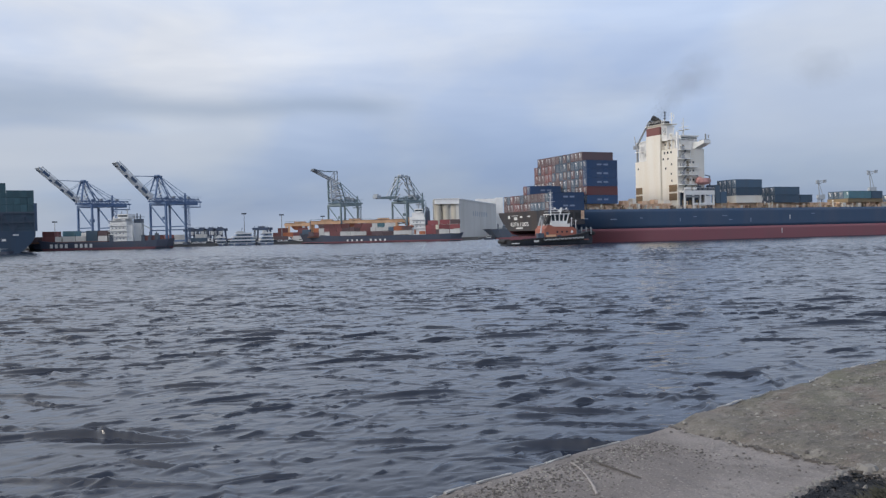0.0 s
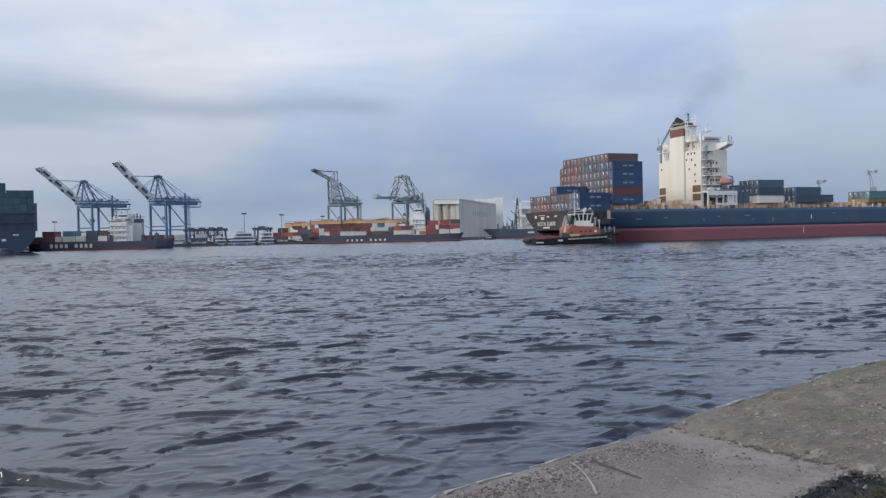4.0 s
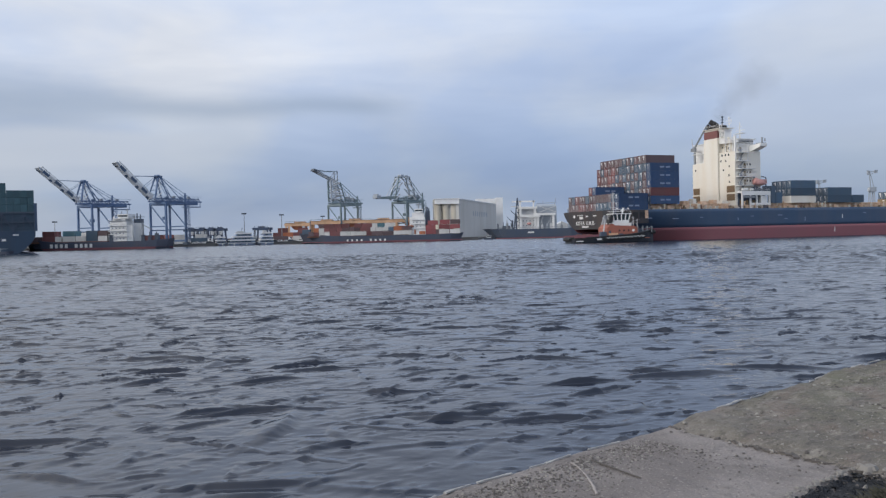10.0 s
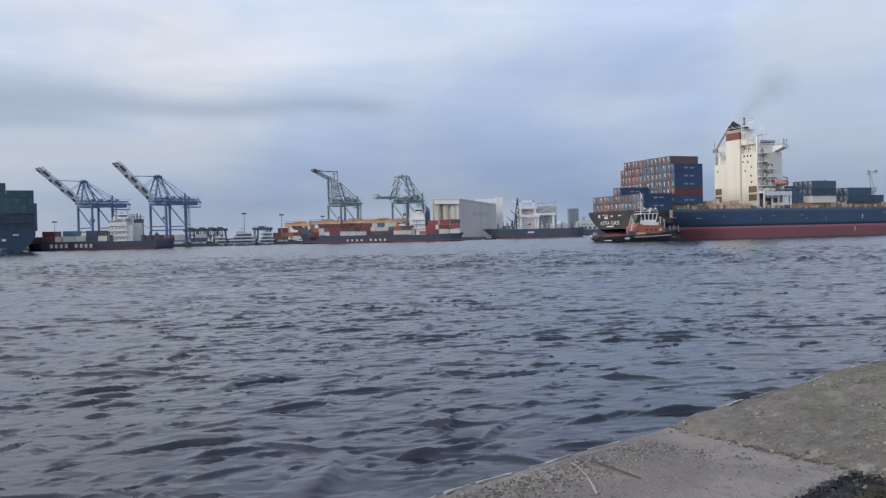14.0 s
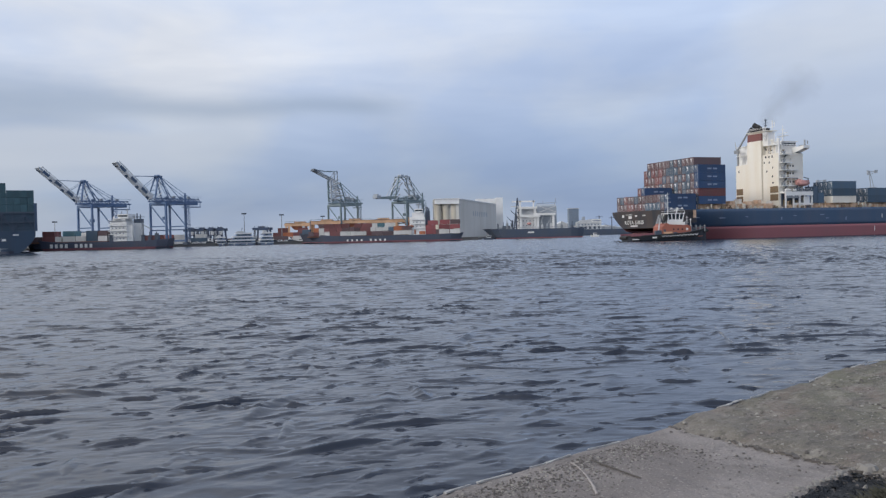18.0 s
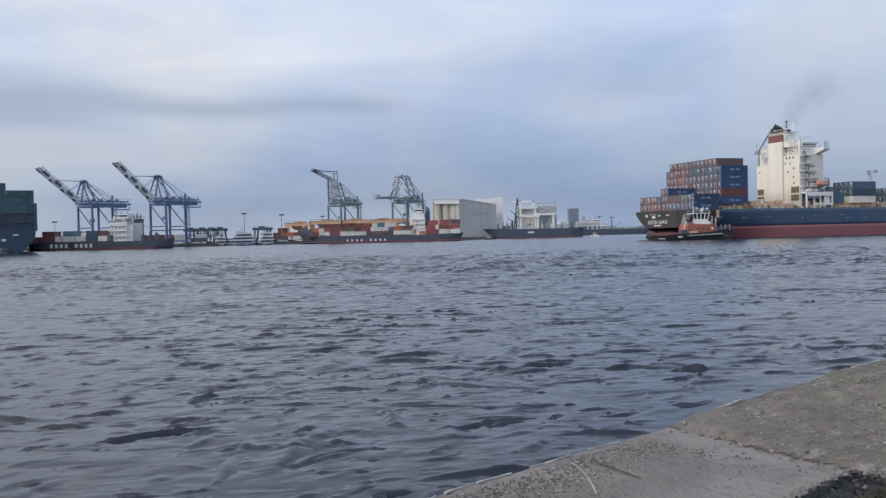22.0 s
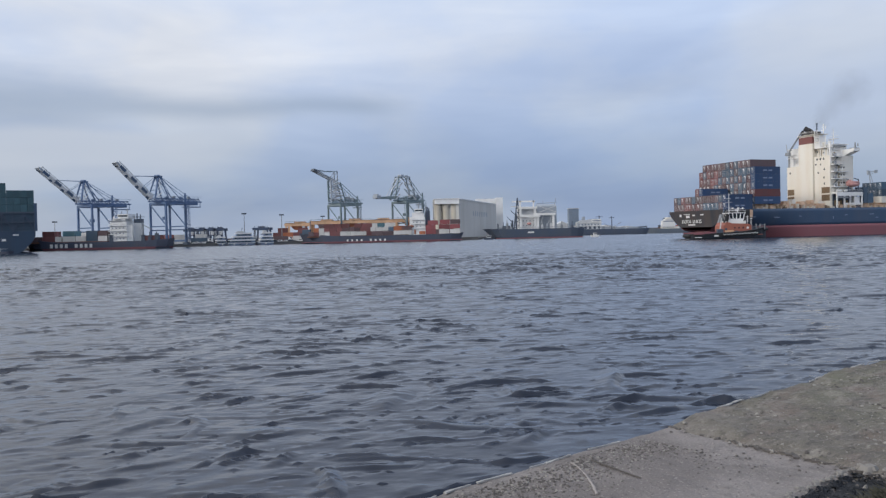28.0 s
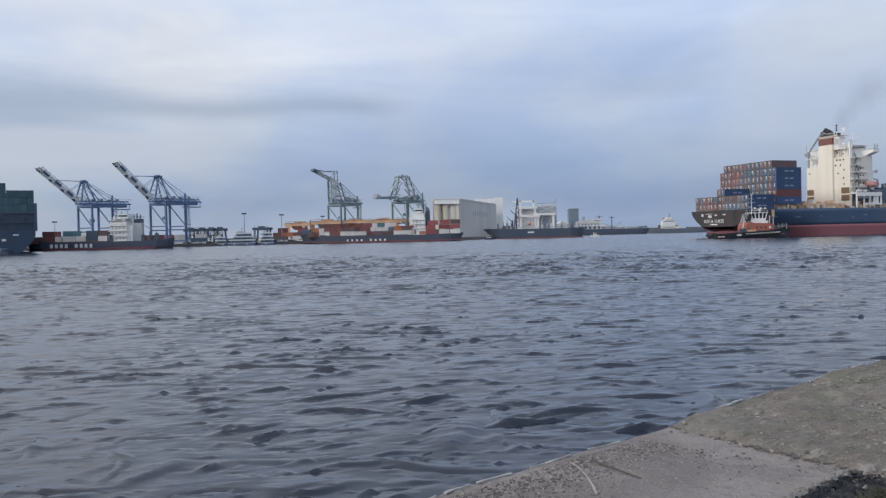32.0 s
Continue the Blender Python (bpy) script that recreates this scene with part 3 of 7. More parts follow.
def pit_depth(x, y):
    s, d = pit_place(x, y)
    d += 0.03 * noise.noise((s * 9, 4.0, 0.2))
    rise = lambda q, lo, hi: min(1.0, max(0.0, (q - lo) / (hi - lo)))
    return 0.075 * rise(d, -0.02, 0.04) * rise(0.36 - d, 0.0, 0.12) * rise(s, -0.7, -0.5) * rise(0.86 - s, 0.0, 0.08)


def slab(name, a0, a1, b1, step, material, rough, label, lift=0.0, slant=0.0):
    """A slab from a0 to a1 along the edge and b1 inland, with a worn, uneven top and a rounded nose; in the quay's own axes."""
    na, nb = max(2, int((a1 - a0) / step)), max(2, int(b1 / step))
    v, f = [], []
    for i in range(na + 1):
        a = a0 + (a1 - a0) * i / na
        wob = 0.05 * noise.noise((a * 1.3, 7.1, 0.5)) + 0.025 * noise.noise((a * 5.0, 2.2, 0.1))
        v.append((a, wob + 0.02, -3.4))
        v.append((a, wob, -0.09))
        v.append((a, wob + 0.035, -0.025))
        for j in range(nb + 1):
            b = b1 * (j / nb) ** 1.3 + (0.09 if j == 0 else 0.09)
            z = lift + rough * (noise.noise((a * 1.1, b * 1.1, 3.0)) + 0.5 * noise.noise((a * 4.3, b * 4.3, 9.0)) + 0.3 * noise.noise((a * 13, b * 13, 1.0)))
            a_in, b_in = a - slant * b * (a1 - a) / (a1 - a0), b + wob * max(0.0, 1 - b)
            q = QUAY_AT @ Vector((a_in, b_in, 0)) - PIT
            z -= pit_depth(q.x, q.y)
            v.append((a_in, b_in, z - 0.07 * max(0.0, 1 - (a - a0) / 0.42) ** 2 * (lift > 0)))
    m = nb + 4
    for i in range(na):
        for j in range(m - 1):
            p = i * m + j
            f.append((p, p + m, p + m + 1, p + 1))
    ob = new(name, bpy.data.meshes.new(name))
    ob.data.from_pydata(v, [], f)
    ob.data.polygons.foreach_set("use_smooth", [j > 2 for i in range(na) for j in range(m - 1)])
    ob.data.materials.append(material)
    ob.matrix_basis = QUAY_AT
    return tagged(ob, label, kind="structure")


slab("pavement", -9.0, 0.6, 5.0, 0.055, SMOOTH_SLAB, 0.012, "worn pale grey concrete quay slab with exposed aggregate")
slab("pavement", -0.14, 9.0, 5.0, 0.055, ROUGH_SLAB, 0.036, "rough mossy grey-brown concrete quay slab", 0.03, 0.17)


def quay_body():
    g = Geo()
    g.box(-400, -8.99, 0.02, 60, -5.4, 0.0)
    g.box(8.99, 400, 0.02, 60, -5.4, 0.0)
    g.box(-8.99, 8.99, 4.9, 60, -5.4, 0.0)
    g.box(-8.99, 8.99, 0.25, 4.9, -5.4, -0.15)
    ob = solid("quay", g, SMOOTH_SLAB, "massive grey concrete quay wall beside the water", kind="structure", at=QUAY_AT)
    return ob


quay_body()


def chip(g, rnd, a, b, z, r):
    """One small broken stone."""
    n = 5
    turn = rnd.random() * math.tau
    low = [(a + r * (0.7 + 0.6 * rnd.random()) * math.cos(turn + i * math.tau / n), b + r * (0.7 + 0.6 * rnd.random()) * math.sin(turn + i * math.tau / n), z - 0.3 * r) for i in range(n)]
    top = [(a + (p[0] - a) * 0.6, b + (p[1] - b) * 0.6, z + r * (0.15 + 0.3 * rnd.random())) for p in low]
    g.add(low + top, [(i, (i + 1) % n, n + (i + 1) % n, n + i) for i in range(n)] + [tuple(range(n, 2 * n))])


STONE_PALE = paint("stone_pale", (0.30, 0.285, 0.262), 0.9, wear=0.3, size=0.1, bump=0.004)
RUBBLE = paint("rubble_concrete", (0.235, 0.225, 0.212), 0.9, wear=0.3, size=0.1, bump=0.004)
SCAR = paint("mortar_scar", (0.345, 0.310, 0.292), 0.9, wear=0.4, size=0.08, bump=0.004)
STONE_DARK = paint("stone_dark", (0.105, 0.095, 0.090), 0.9, wear=0.3, size=0.1, bump=0.004)
# near-black: the hollow's shade is put into this weed colour
HOLLOW_SHADE = paint("hollow_shade_weed", (0.022, 0.026, 0.034), 0.9, wear=0.3, size=0.1, bump=0.004)
WEED = paint("dry_weed", (0.042, 0.042, 0.028), 0.85, wear=0.3, size=0.1, bump=0.002)
RIM = paint("coping_rim", (0.40, 0.395, 0.39), 0.85, wear=0.4, size=0.15, bump=0.004)


def quay_litter():
    rnd = random.Random(31)
    for name, material, count, where in (("gravel", STONE_DARK, 1900, "edge"), ("gravel", STONE_PALE, 800, "edge"), ("gravel", STONE_PALE, 1000, "rough"), ("gravel", STONE_DARK, 1700, "rough"), ("gravel", STONE_DARK, 210, "joint"), ("gravel", STONE_PALE, 60, "joint"), ("gravel", STONE_DARK, 450, "slab")):
        g = Geo()
        for i in range(count):
            if where == "edge":
                a, b, z = -0.5 - rnd.random() * 2.8, 0.15 + abs(rnd.gauss(0, 0.34)), 0.0
            elif where == "rough":
                b = 0.16 + rnd.random() * 2.6
                a, z = 0.06 - 0.17 * b + rnd.random() * 5.0, 0.03
            elif where == "joint":
                b = 0.17 + rnd.random() * 2.0
                a, z = rnd.gauss(0.0, 0.05) - 0.17 * b, 0.008
            else:
                a, b, z = -2.6 + rnd.random() * 2.6, 0.1 + rnd.random() * 2.2, 0.0
            chip(g, rnd, a, b, z, 0.004 + 0.009 * rnd.random() ** 2 + (0.010 if where in ("rough", "joint") and rnd.random() < 0.10 else 0))
        tagged(solid(name, g, material, ("pale" if material is STONE_PALE else "dark") + " loose grit and chips on the quay", "gravel", kind="stuff", at=QUAY_AT))
    # pale mortar along the nose of the coping, its rim highlight in the colour
    a = -3.4
    while a < 6.0:
        L = 0.08 + rnd.random() * 0.42
        if rnd.random() < 0.66:
            g = Geo()
            n = max(2, int(L / 0.07))
            pts = []
            for i in range(n + 1):
                q = a + L * i / n
                wob = 0.05 * noise.noise((q * 1.3, 7.1, 0.5)) + 0.025 * noise.noise((q * 5.0, 2.2, 0.1))
                pts.append((q, wob + 0.085 + 0.006 * rnd.random(), (0.03 if q > 0 else 0.0) + 0.004))
            for u, w in zip(pts, pts[1:]):
                if u[0] < 0.45 and w[0] > -0.12:
                    continue
                g.beam(u, w, 0.006 + 0.020 * rnd.random() ** 2, 0.010)
            if not g.v:
                a += L
                continue
            ob = new("mortar_highlight", g.mesh("mortar_highlight", RIM))
            ob.matrix_basis = QUAY_AT
            tagged(ob, "pale worn mortar along the quay's edge, with the rim highlight in its colour", "mortar", "mortar patches along the coping", kind="structure")
        a += L + rnd.random() * 0.22
    # a curved pale scar and a straight crack in the slab
    v, f = [], []
    for i in range(15):
        t = i / 14
        q = Vector((-1.40 - 0.43 * t ** 1.3, 0.20 + 0.56 * t, 0.016))
        w = 0.004 + 0.011 * t + 0.003 * math.sin(i * 2.3)
        v += [(q.x - w, q.y, 0.007), (q.x, q.y, 0.0095), (q.x + w, q.y, 0.007)]
    f = [(i * 3 + j, i * 3 + 3 + j, i * 3 + 4 + j, i * 3 + 1 + j) for i in range(14) for j in range(2)]
    solid("mortar_scar", Geo().add(v, f), SCAR, "pale curved mortar scar on the concrete slab", "mortar", kind="structure", at=QUAY_AT)
    # dark strips laid along the joint stand for the overhanging edge's shadow
    g = Geo()
    for i in range(60):
        b0, b1 = 0.10 + i * 0.05, 0.15 + i * 0.05
        if rnd.random() < 0.6:
            j0, j1 = rnd.gauss(0, 0.022), rnd.gauss(0, 0.022)
            g.beam((-0.01 - 0.17 * b0 + j0, b0, 0.002), (-0.01 - 0.17 * b1 + j1, b1, 0.002), 0.008 + 0.035 * rnd.random() ** 2, 0.018)
    solid("joint_strip", g, STONE_DARK, "dark strips along the joint between two slabs, for the shadow of its edge", "dirt", kind="structure", at=QUAY_AT)
    g = Geo()
    for i in range(9):
        x, y = -1.26 - i * 0.014, 0.27 + i * 0.055
        g.beam((x + 0.004 * (i % 2), y, 0.011), (x - 0.014 - 0.004 * (i % 2), y + 0.055, 0.011), 0.009, 0.010)
    solid("crack", g, STONE_DARK, "thin dark crack across the concrete slab", "crack", kind="structure", at=QUAY_AT)


quay_litter()


def weed_clump():
    """Weeds and broken stones in a hollow of the quay."""
    rnd = random.Random(12)
    base = PIT
    # near-black grains packed into the hollow stand for its shadow
    dark = Geo()
    while len(dark.v) < 60000:
        s, d = rnd.uniform(-0.6, 0.84), rnd.uniform(0.0, 0.35)
        x, y = -0.68 + s * 0.774 + d * 0.633, -0.11 + s * 0.633 - d * 0.774
        low = pit_depth(x, y)
        if low < 0.022 + 0.03 * rnd.random():
            continue
        r = 0.004 + 0.008 * rnd.random()
        dark.ball((x, y, 0.012 - low + 0.012 * noise.noise((x * 12, y * 12, 0.3))), r * 1.5, r * (0.9 + 0.6 * rnd.random()), r, 5, 3)
    clump = thing("weed_clump", pose(*base, 0, 0, 0), "weeds in a broken hollow of the quay, its shadow put in as near-black fill", "plant")
    tagged(part("hollow_shade_fill", dark, HOLLOW_SHADE, clump), kind="stuff")
    for m, count, lab, (d0, d1) in ((HOLLOW_SHADE, 1500, "dark weed stems", (0.08, 0.30)), (WEED, 2600, "olive-brown weed blades", (0.27, 0.62))):
        g = Geo()
        for i in range(count):
            s, d = rnd.uniform(-0.4, 0.80), rnd.triangular(d0, d1, d0 + 0.12)
            s -= 0.5 * max(0.0, d - 0.35)
            x, y = -0.68 + s * 0.774 + d * 0.633, -0.11 + s * 0.633 - d * 0.774
            if m is WEED and noise.noise((x * 11, y * 11, 2.0)) < -0.12:
                continue
            z = -pit_depth(x, y)
            h = (0.015 + 0.030 * rnd.random()) * (1.0 if m is HOLLOW_SHADE else 1.25)
            lx, ly = rnd.gauss(0, 0.03), rnd.gauss(0, 0.03)
            w = 0.003 + 0.004 * rnd.random()
            g.add([(x - w, y, z), (x + w, y, z), (x + lx + w * 0.5, y + ly, z + h * 0.7), (x + lx * 1.6, y + ly * 1.6, z + h)], [(0, 1, 2), (0, 2, 3)])
        tagged(part("weed_tuft", g, m, clump, lab), kind="stuff")
    # broken pieces along the rim of the hollow
    for k in range(26):
        s = -0.05 + 0.9 * (k + 0.6 * rnd.random()) / 26
        d = rnd.gauss(-0.01, 0.016)
        r = 0.013 + 0.016 * rnd.random() * (0.5 + s)
        g = Geo()
        for n in range(2):
            chip(g, rnd, rnd.gauss(0, r * 0.7), rnd.gauss(0, r * 0.7), 0.003, r * (0.3 + 0.4 * rnd.random()))
        chip(g, rnd, 0, 0, 0.004 + r * 0.1, r * 0.75)
        tagged(solid("rubble_stone", g, RUBBLE, "pale broken concrete rubble beside the weeds", "stone", "rubble by the weeds", at=pose(base.x - 0.68 + s * 0.774 + d * 0.633, base.y - 0.11 + s * 0.633 - d * 0.774, base.z)))
    for x, y, r in ((0.055, 0.40, 0.062), (0.03, 0.47, 0.026), (0.14, 0.36, 0.022), (-0.02, 0.30, 0.018), (-0.16, 0.02, 0.014)):
        g = Geo()
        chip(g, rnd, 0, 0, 0.01, r)
        chip(g, rnd, r * 0.2, -r * 0.1, 0.02, r * 0.7)
        tagged(solid("rubble_stone", g, RUBBLE, "flat pale lump of broken concrete among olive weeds", "stone", "rubble by the weeds", at=pose(base.x + x, base.y + y, base.z)))


weed_clump()


# ---- container ship under way ----
SHIP_A = 23.3   # heading, degrees from +x towards +y
SHIP_O = (48.3, 278.0)
HALF = 17.6


def hull_half(s, z):
    """Half the beam at station s and height z."""
    if s < 26:
        t = max(0.0, (s + 14.5) / 40.5)
        cut = max(0.0, (11.0 - z) / 11.0) ** 1.7
        return HALF * (1 - 0.95 * cut * (1 - t) ** 1.1)
    if s > 175:
        t = (s - 175) / 75.0
        flare = 0.55 + 0.45 * min(1, max(0, z) / 11)
        return max(0.15, HALF * (1 - t ** (1.4 + 1.6 * flare)))
    return HALF


def hull_band(z0, z1, steps, stern_lift):
    """A loft of the hull between two heights, closed at the stern."""
    g = Geo()
    st = [-14.5, -13, -10, -6, -1, 5, 12, 20, 26, 60, 100, 140, 175, 190, 205, 218, 230, 240, 247, 250]
    ring = []
    for s in st:
        lift = stern_lift * max(0.0, 1 - (s + 14.5) / 22.0) ** 1.3 if s < 8 else 0.0
        lo = min(z0 + lift, z1 - 0.02)
        zs = [lo + (z1 - lo) * i / steps for i in range(steps + 1)]
        x = [s + (0.25 * (zz - 5) if s > 235 else (-0.10 * max(0, zz - 6) if s < -14 else 0)) for zz in zs]
        ring.append([(x[i], HALF - hull_half(s, zs[i]), zs[i]) for i in range(steps + 1)] + [(x[i], HALF + hull_half(s, zs[i]), zs[i]) for i in range(steps, -1, -1)])
    n = 2 * steps + 2
    v = [p for r in ring for p in r]
    f = [(i * n + j, i * n + n + j, i * n + n + j + 1, i * n + j + 1) for i in range(len(st) - 1) for j in range(n - 1)]
    f += [(i * n + n - 1, i * n + 2 * n - 1, i * n + n, i * n) for i in range(len(st) - 1)]
    return g.add(v, f), ring


def container_ship():
    ship = thing("container_ship", pose(*SHIP_O, 0, 0, 0, SHIP_A), "navy-hulled container ship with cream deckhouse and stacked containers, under way", "ship")
    up, ring = hull_band(4.5, 11.1, 6, 0.0)
    part("hull", up, HULL_NAVY, ship, "navy blue steel topsides with scuffs", smooth=True)
    low, ring2 = hull_band(-2.0, 4.5, 6, 5.4)
    part("boot_topping", low, HULL_RED, ship, "faded dull red underwater paint", smooth=True)
    # transom plate, grimy, with its shade put into the dark colour
    rr = ring[0]
    g = Geo()
    ys = [p for p in rr]
    g.add([(p[0] - 0.06, p[1], p[2]) for p in ys], [tuple(range(len(ys)))])
    part("transom", g, HULL_STERN, ship, "grimy stern plate, its shade put into the dark grey")
    # stern quarter: dirty bulwark, shade in its colour, black plates for the mooring openings
    part("quarter_plate", Geo().box(-14.4, -1.2, -0.05, 0.10, 6.2, 11.0), HULL_STERN, ship, "grimy plating at the quarter, its shade put into the brown-grey")
    for s in (-13.2, -10.4, -7.6, -4.8):
        part("mooring_opening", Geo().box(s, s + 1.9, -0.12, -0.02, 8.2, 10.2), SOOT, ship)
    part("fairlead_frame", Geo().box(-2.6, -1.4, -0.2, 0.0, 8.0, 10.8), DECK_ORANGE, ship)
    d = Geo()
    d.prism([(-14.4, 0.3), (-14.4, 34.9), (26, 34.9), (175, 34.9), (215, 30), (238, 21), (248, 17.6), (238, 14), (215, 5), (175, 0.3), (26, 0.3)], 10.75, 11.02, "z")
    part("deck", d, DECK_BROWN, ship)
    # white bars for the name and home port on the transom
    for (y, z, w, h) in ((27.5, 9.5, 1.3, 1.3), (23.2, 9.9, 4.5, 0.4), (22.6, 8.8, 2.2, 1.0), (18.6, 9.3, 1.6, 0.5), (13.2, 9.4, 2.0, 0.4)):
        b = Geo().box(-14.95, -14.75, y - w / 2, y + w / 2, z - h / 2, z + h / 2)
        part("stern_bar", b, MARK, ship)
    for word, y in (("KOTA", 26.7), ("LUKIS", 19.6)):
        part("name_word", lettering(word, 2.08, MARK), MARK, ship, "white painted word of the ship's name", at=Matrix(((0, 0, -1, -14.72), (-1, 0, 0, y), (0, 1, 0, 6.1), (0, 0, 0, 1))))
    part("port_bar", Geo().box(-14.8, -14.5, 18.0, 22.5, 5.2, 5.7), MARK, ship)
    # draught marks and small marks along the side
    for s, z, w, h in ((89, 7.6, 0.35, 1.6), (60, 7.0, 1.6, 0.25), (21, 8.0, 1.3, 0.22), (-1.5, 8.0, 1.6, 0.3), (9, 7.7, 2.6, 0.3), (44, 8.2, 1.4, 0.25), (57, 8.4, 2.2, 0.3), (100, 8.8, 1.6, 0.3), (85, 2.6, 0.3, 1.9), (70, 6.8, 0.4, 1.5), (38, 7.2, 0.3, 1.1)):
        part("hull_mark", Geo().box(s, s + w, -0.06, 0.03, z - h / 2, z + h / 2), MARK if h > w and s > 80 else FADED_MARK, ship)
    # hatch coamings, lashing posts and rails in orange primer
    for s0, s1 in ((-13, -1), (0, 13), (15, 36), (56, 61), (62, 78), (80, 96), (98, 115), (117, 137), (139, 158), (160, 178)):
        part("hatch_coaming", Geo().box(s0, s1, 2.2, 33, 11.0, 12.6), DECK_ORANGE, ship)
        part("hatch_cover", Geo().box(s0 - 0.2, s1 + 0.2, 2.0, 33.2, 12.6, 13.0), DECK_ORANGE, ship)
    rnd = random.Random(4)
    s = 0.5
    while s < 200:
        g = Geo()
        hgt = 0.7 + 1.2 * rnd.random() ** 2
        wide = rnd.choice((0.3, 0.3, 0.9, 1.6))
        g.box(s, s + wide, 0.25, 0.9, 11.0, 11.0 + hgt)
        g.box(s - 0.15, s + wide + 0.15, 0.2, 1.0, 11.0 + hgt, 11.12 + hgt)
        g.beam((s + 0.2, 0.5, 11.0 + hgt), (s + 0.2, 2.0, 11.2), 0.16)
        part("lashing_post", g, rnd.choice((DECK_ORANGE, DECK_ORANGE, CREAM, TARP)), ship)
        if rnd.random() < 0.55:
            w = 0.6 + rnd.random() * 2.4
            part("deck_box", Geo().box(s + 0.9, s + 0.9 + w, 0.7, 1.8, 11.0, 11.4 + 1.1 * rnd.random()), rnd.choice((DECK_ORANGE, DECK_ORANGE, CREAM, DECK_BROWN)), ship)
        if rnd.random() < 0.35:
            x = s + 1.2
            part("deck_vent", Geo().tube((x, 1.5, 11.0), (x, 1.5, 12.9 + rnd.random()), 0.2, 7).ball((x, 1.5, 13.1 + rnd.random() * 0.5), 0.42, 0.42, 0.3, 8, 5), rnd.choice((CREAM, DECK_ORANGE)), ship)
        s += 1.4 + 2.4 * rnd.random()
    r = Geo()
    for z in (11.45, 11.8, 12.15):
        r.beam((-1, 0.15, z), (178, 0.15, z), 0.06)
    part("side_rail", r, DECK_ORANGE, ship)
    # boxes: aft bay
    # mostly slate and brown boxes, with the red ones gathered to port
    inner = [BOX_BROWN, BOX_BROWN, BOX_NAVY, BOX_BROWN, BOX_NAVY, BOX_MAROON, BOX_BROWN]
    outer = [BOX_RED, BOX_BROWN, BOX_RED, BOX_NAVY, BOX_BROWN, BOX_MAROON]
    for i in range(14):
        for j in range(2):
            mat = BOX_BLUE if i == 0 else rnd.choice(outer if i > 6 else inner)
            container(ship, -13.3, i * 2.446 + 0.05, 11.05 + j * 2.92, mat, mark=i == 0)
    for i in (6, 7):
        container(ship, -13.3, i * 2.446 + 0.05, 11.05 + 2 * 2.92, BOX_BLUE if i == 6 else BOX_RED, mark=i == 6)
    # the tall stack
    near = [BOX_BLUE, BOX_RED, BOX_BLUE, BOX_BLUE, BOX_BLUE]
    for i in range(14):
        for j in range(6):
            if j == 5 and i in (0, 13):
                continue
            mat = near[j] if i == 0 else (BOX_BROWN if (j == 5 and i < 3) else rnd.choice(outer if i > 8 and j < 5 else inner))
            container(ship, 0.0, i * 2.5 + 0.05, 13.02 + j * 2.92, mat, mark=i == 0 and mat is BOX_BLUE)
    for k in range(15):
        part("lashing_bridge", Geo().beam((-0.55, k * 2.5, 11), (-0.55, k * 2.5, 17.2), 0.22), DARK_STEEL, ship)
    # forward bays
    for i in range(4):
        for j in range(2):
            container(ship, 63.6, i * 2.5 + 0.05, 15.7 + j * 2.92, BOX_NAVY, mark=False)
    part("hatch_stand", Geo().box(63.6, 75.8, 0.2, 9.6, 13.0, 15.68), CREAM, ship, "cream painted hatch stand")
    for i in range(5):
        for j in range(2):
            container(ship, 82.0, i * 2.5 + 0.05, 13.02 + j * 2.92, BOX_NAVY)
    container(ship, 94.6, 0.05, 13.02, BOX_NAVY, length=6.06)
    for i in range(4):
        container(ship, 119.8, i * 2.5 + 0.05, 14.42, BOX_TEAL if i == 0 else BOX_NAVY)
        container(ship, 132.2, i * 2.5 + 0.05, 14.42, BOX_NAVY, length=6.06)
    part("hatch_stand", Geo().box(119.6, 138.6, 0.3, 10.2, 13.0, 14.4), TARP, ship, "low tan hatch stand")
    for i in range(3):
        container(ship, 150.0, i * 2.5 + 5, 13.05, rnd.choice((BOX_NAVY, BOX_RED)))
    # deckhouse
    z0 = 11.0
    a = 39.9
    part("house_block", Geo().box(a, a + 12, 3.2, 27.6, z0, 29.5), CREAM, ship, "cream painted lower deckhouse block")
    part("house_block", Geo().box(a + 0.02, a + 12, 3.2, 12.0, 29.5, 32.6), CREAM, ship, "cream painted upper deckhouse block")
    part("engine_casing", Geo().box(a - 0.5, a + 8, 12.1, 20.1, z0, 38.39), CREAM, ship, "tall cream engine casing")
    # tan strips draw the shadow lines and brown streaks at the casing's edges
    part("casing_seam", Geo().box(a - 0.14, a + 0.01, 11.75, 12.05, z0, 37.0).box(a - 0.14, a + 0.01, 20.15, 20.4, z0, 37.0), BIN, ship)
    fun = part("funnel", Geo().prism([(a - 0.4, 12.2), (a + 4.0, 12.2), (a + 5.0, 15.0), (a + 4.0, 20.0), (a - 0.4, 20.0)], 38.0, 40.9, "z"), FUNNEL_RED, ship, "dull red funnel band", at=pose(0, 0, 0.4))
    part("funnel_top", Geo().prism([(a - 0.2, 10.8), (a + 3.9, 10.8), (a + 4.7, 15), (a + 3.9, 19.8), (a - 0.2, 19.8)], 40.9, 41.7, "z"), CREAM, fun)
    part("soot_cap", Geo().prism([(a + 0.2, 11.4), (a + 3.4, 11.4), (a + 4.2, 15), (a + 3.4, 19.2), (a + 0.2, 19.2)], 41.7, 42.9, "z"), SOOT, fun)
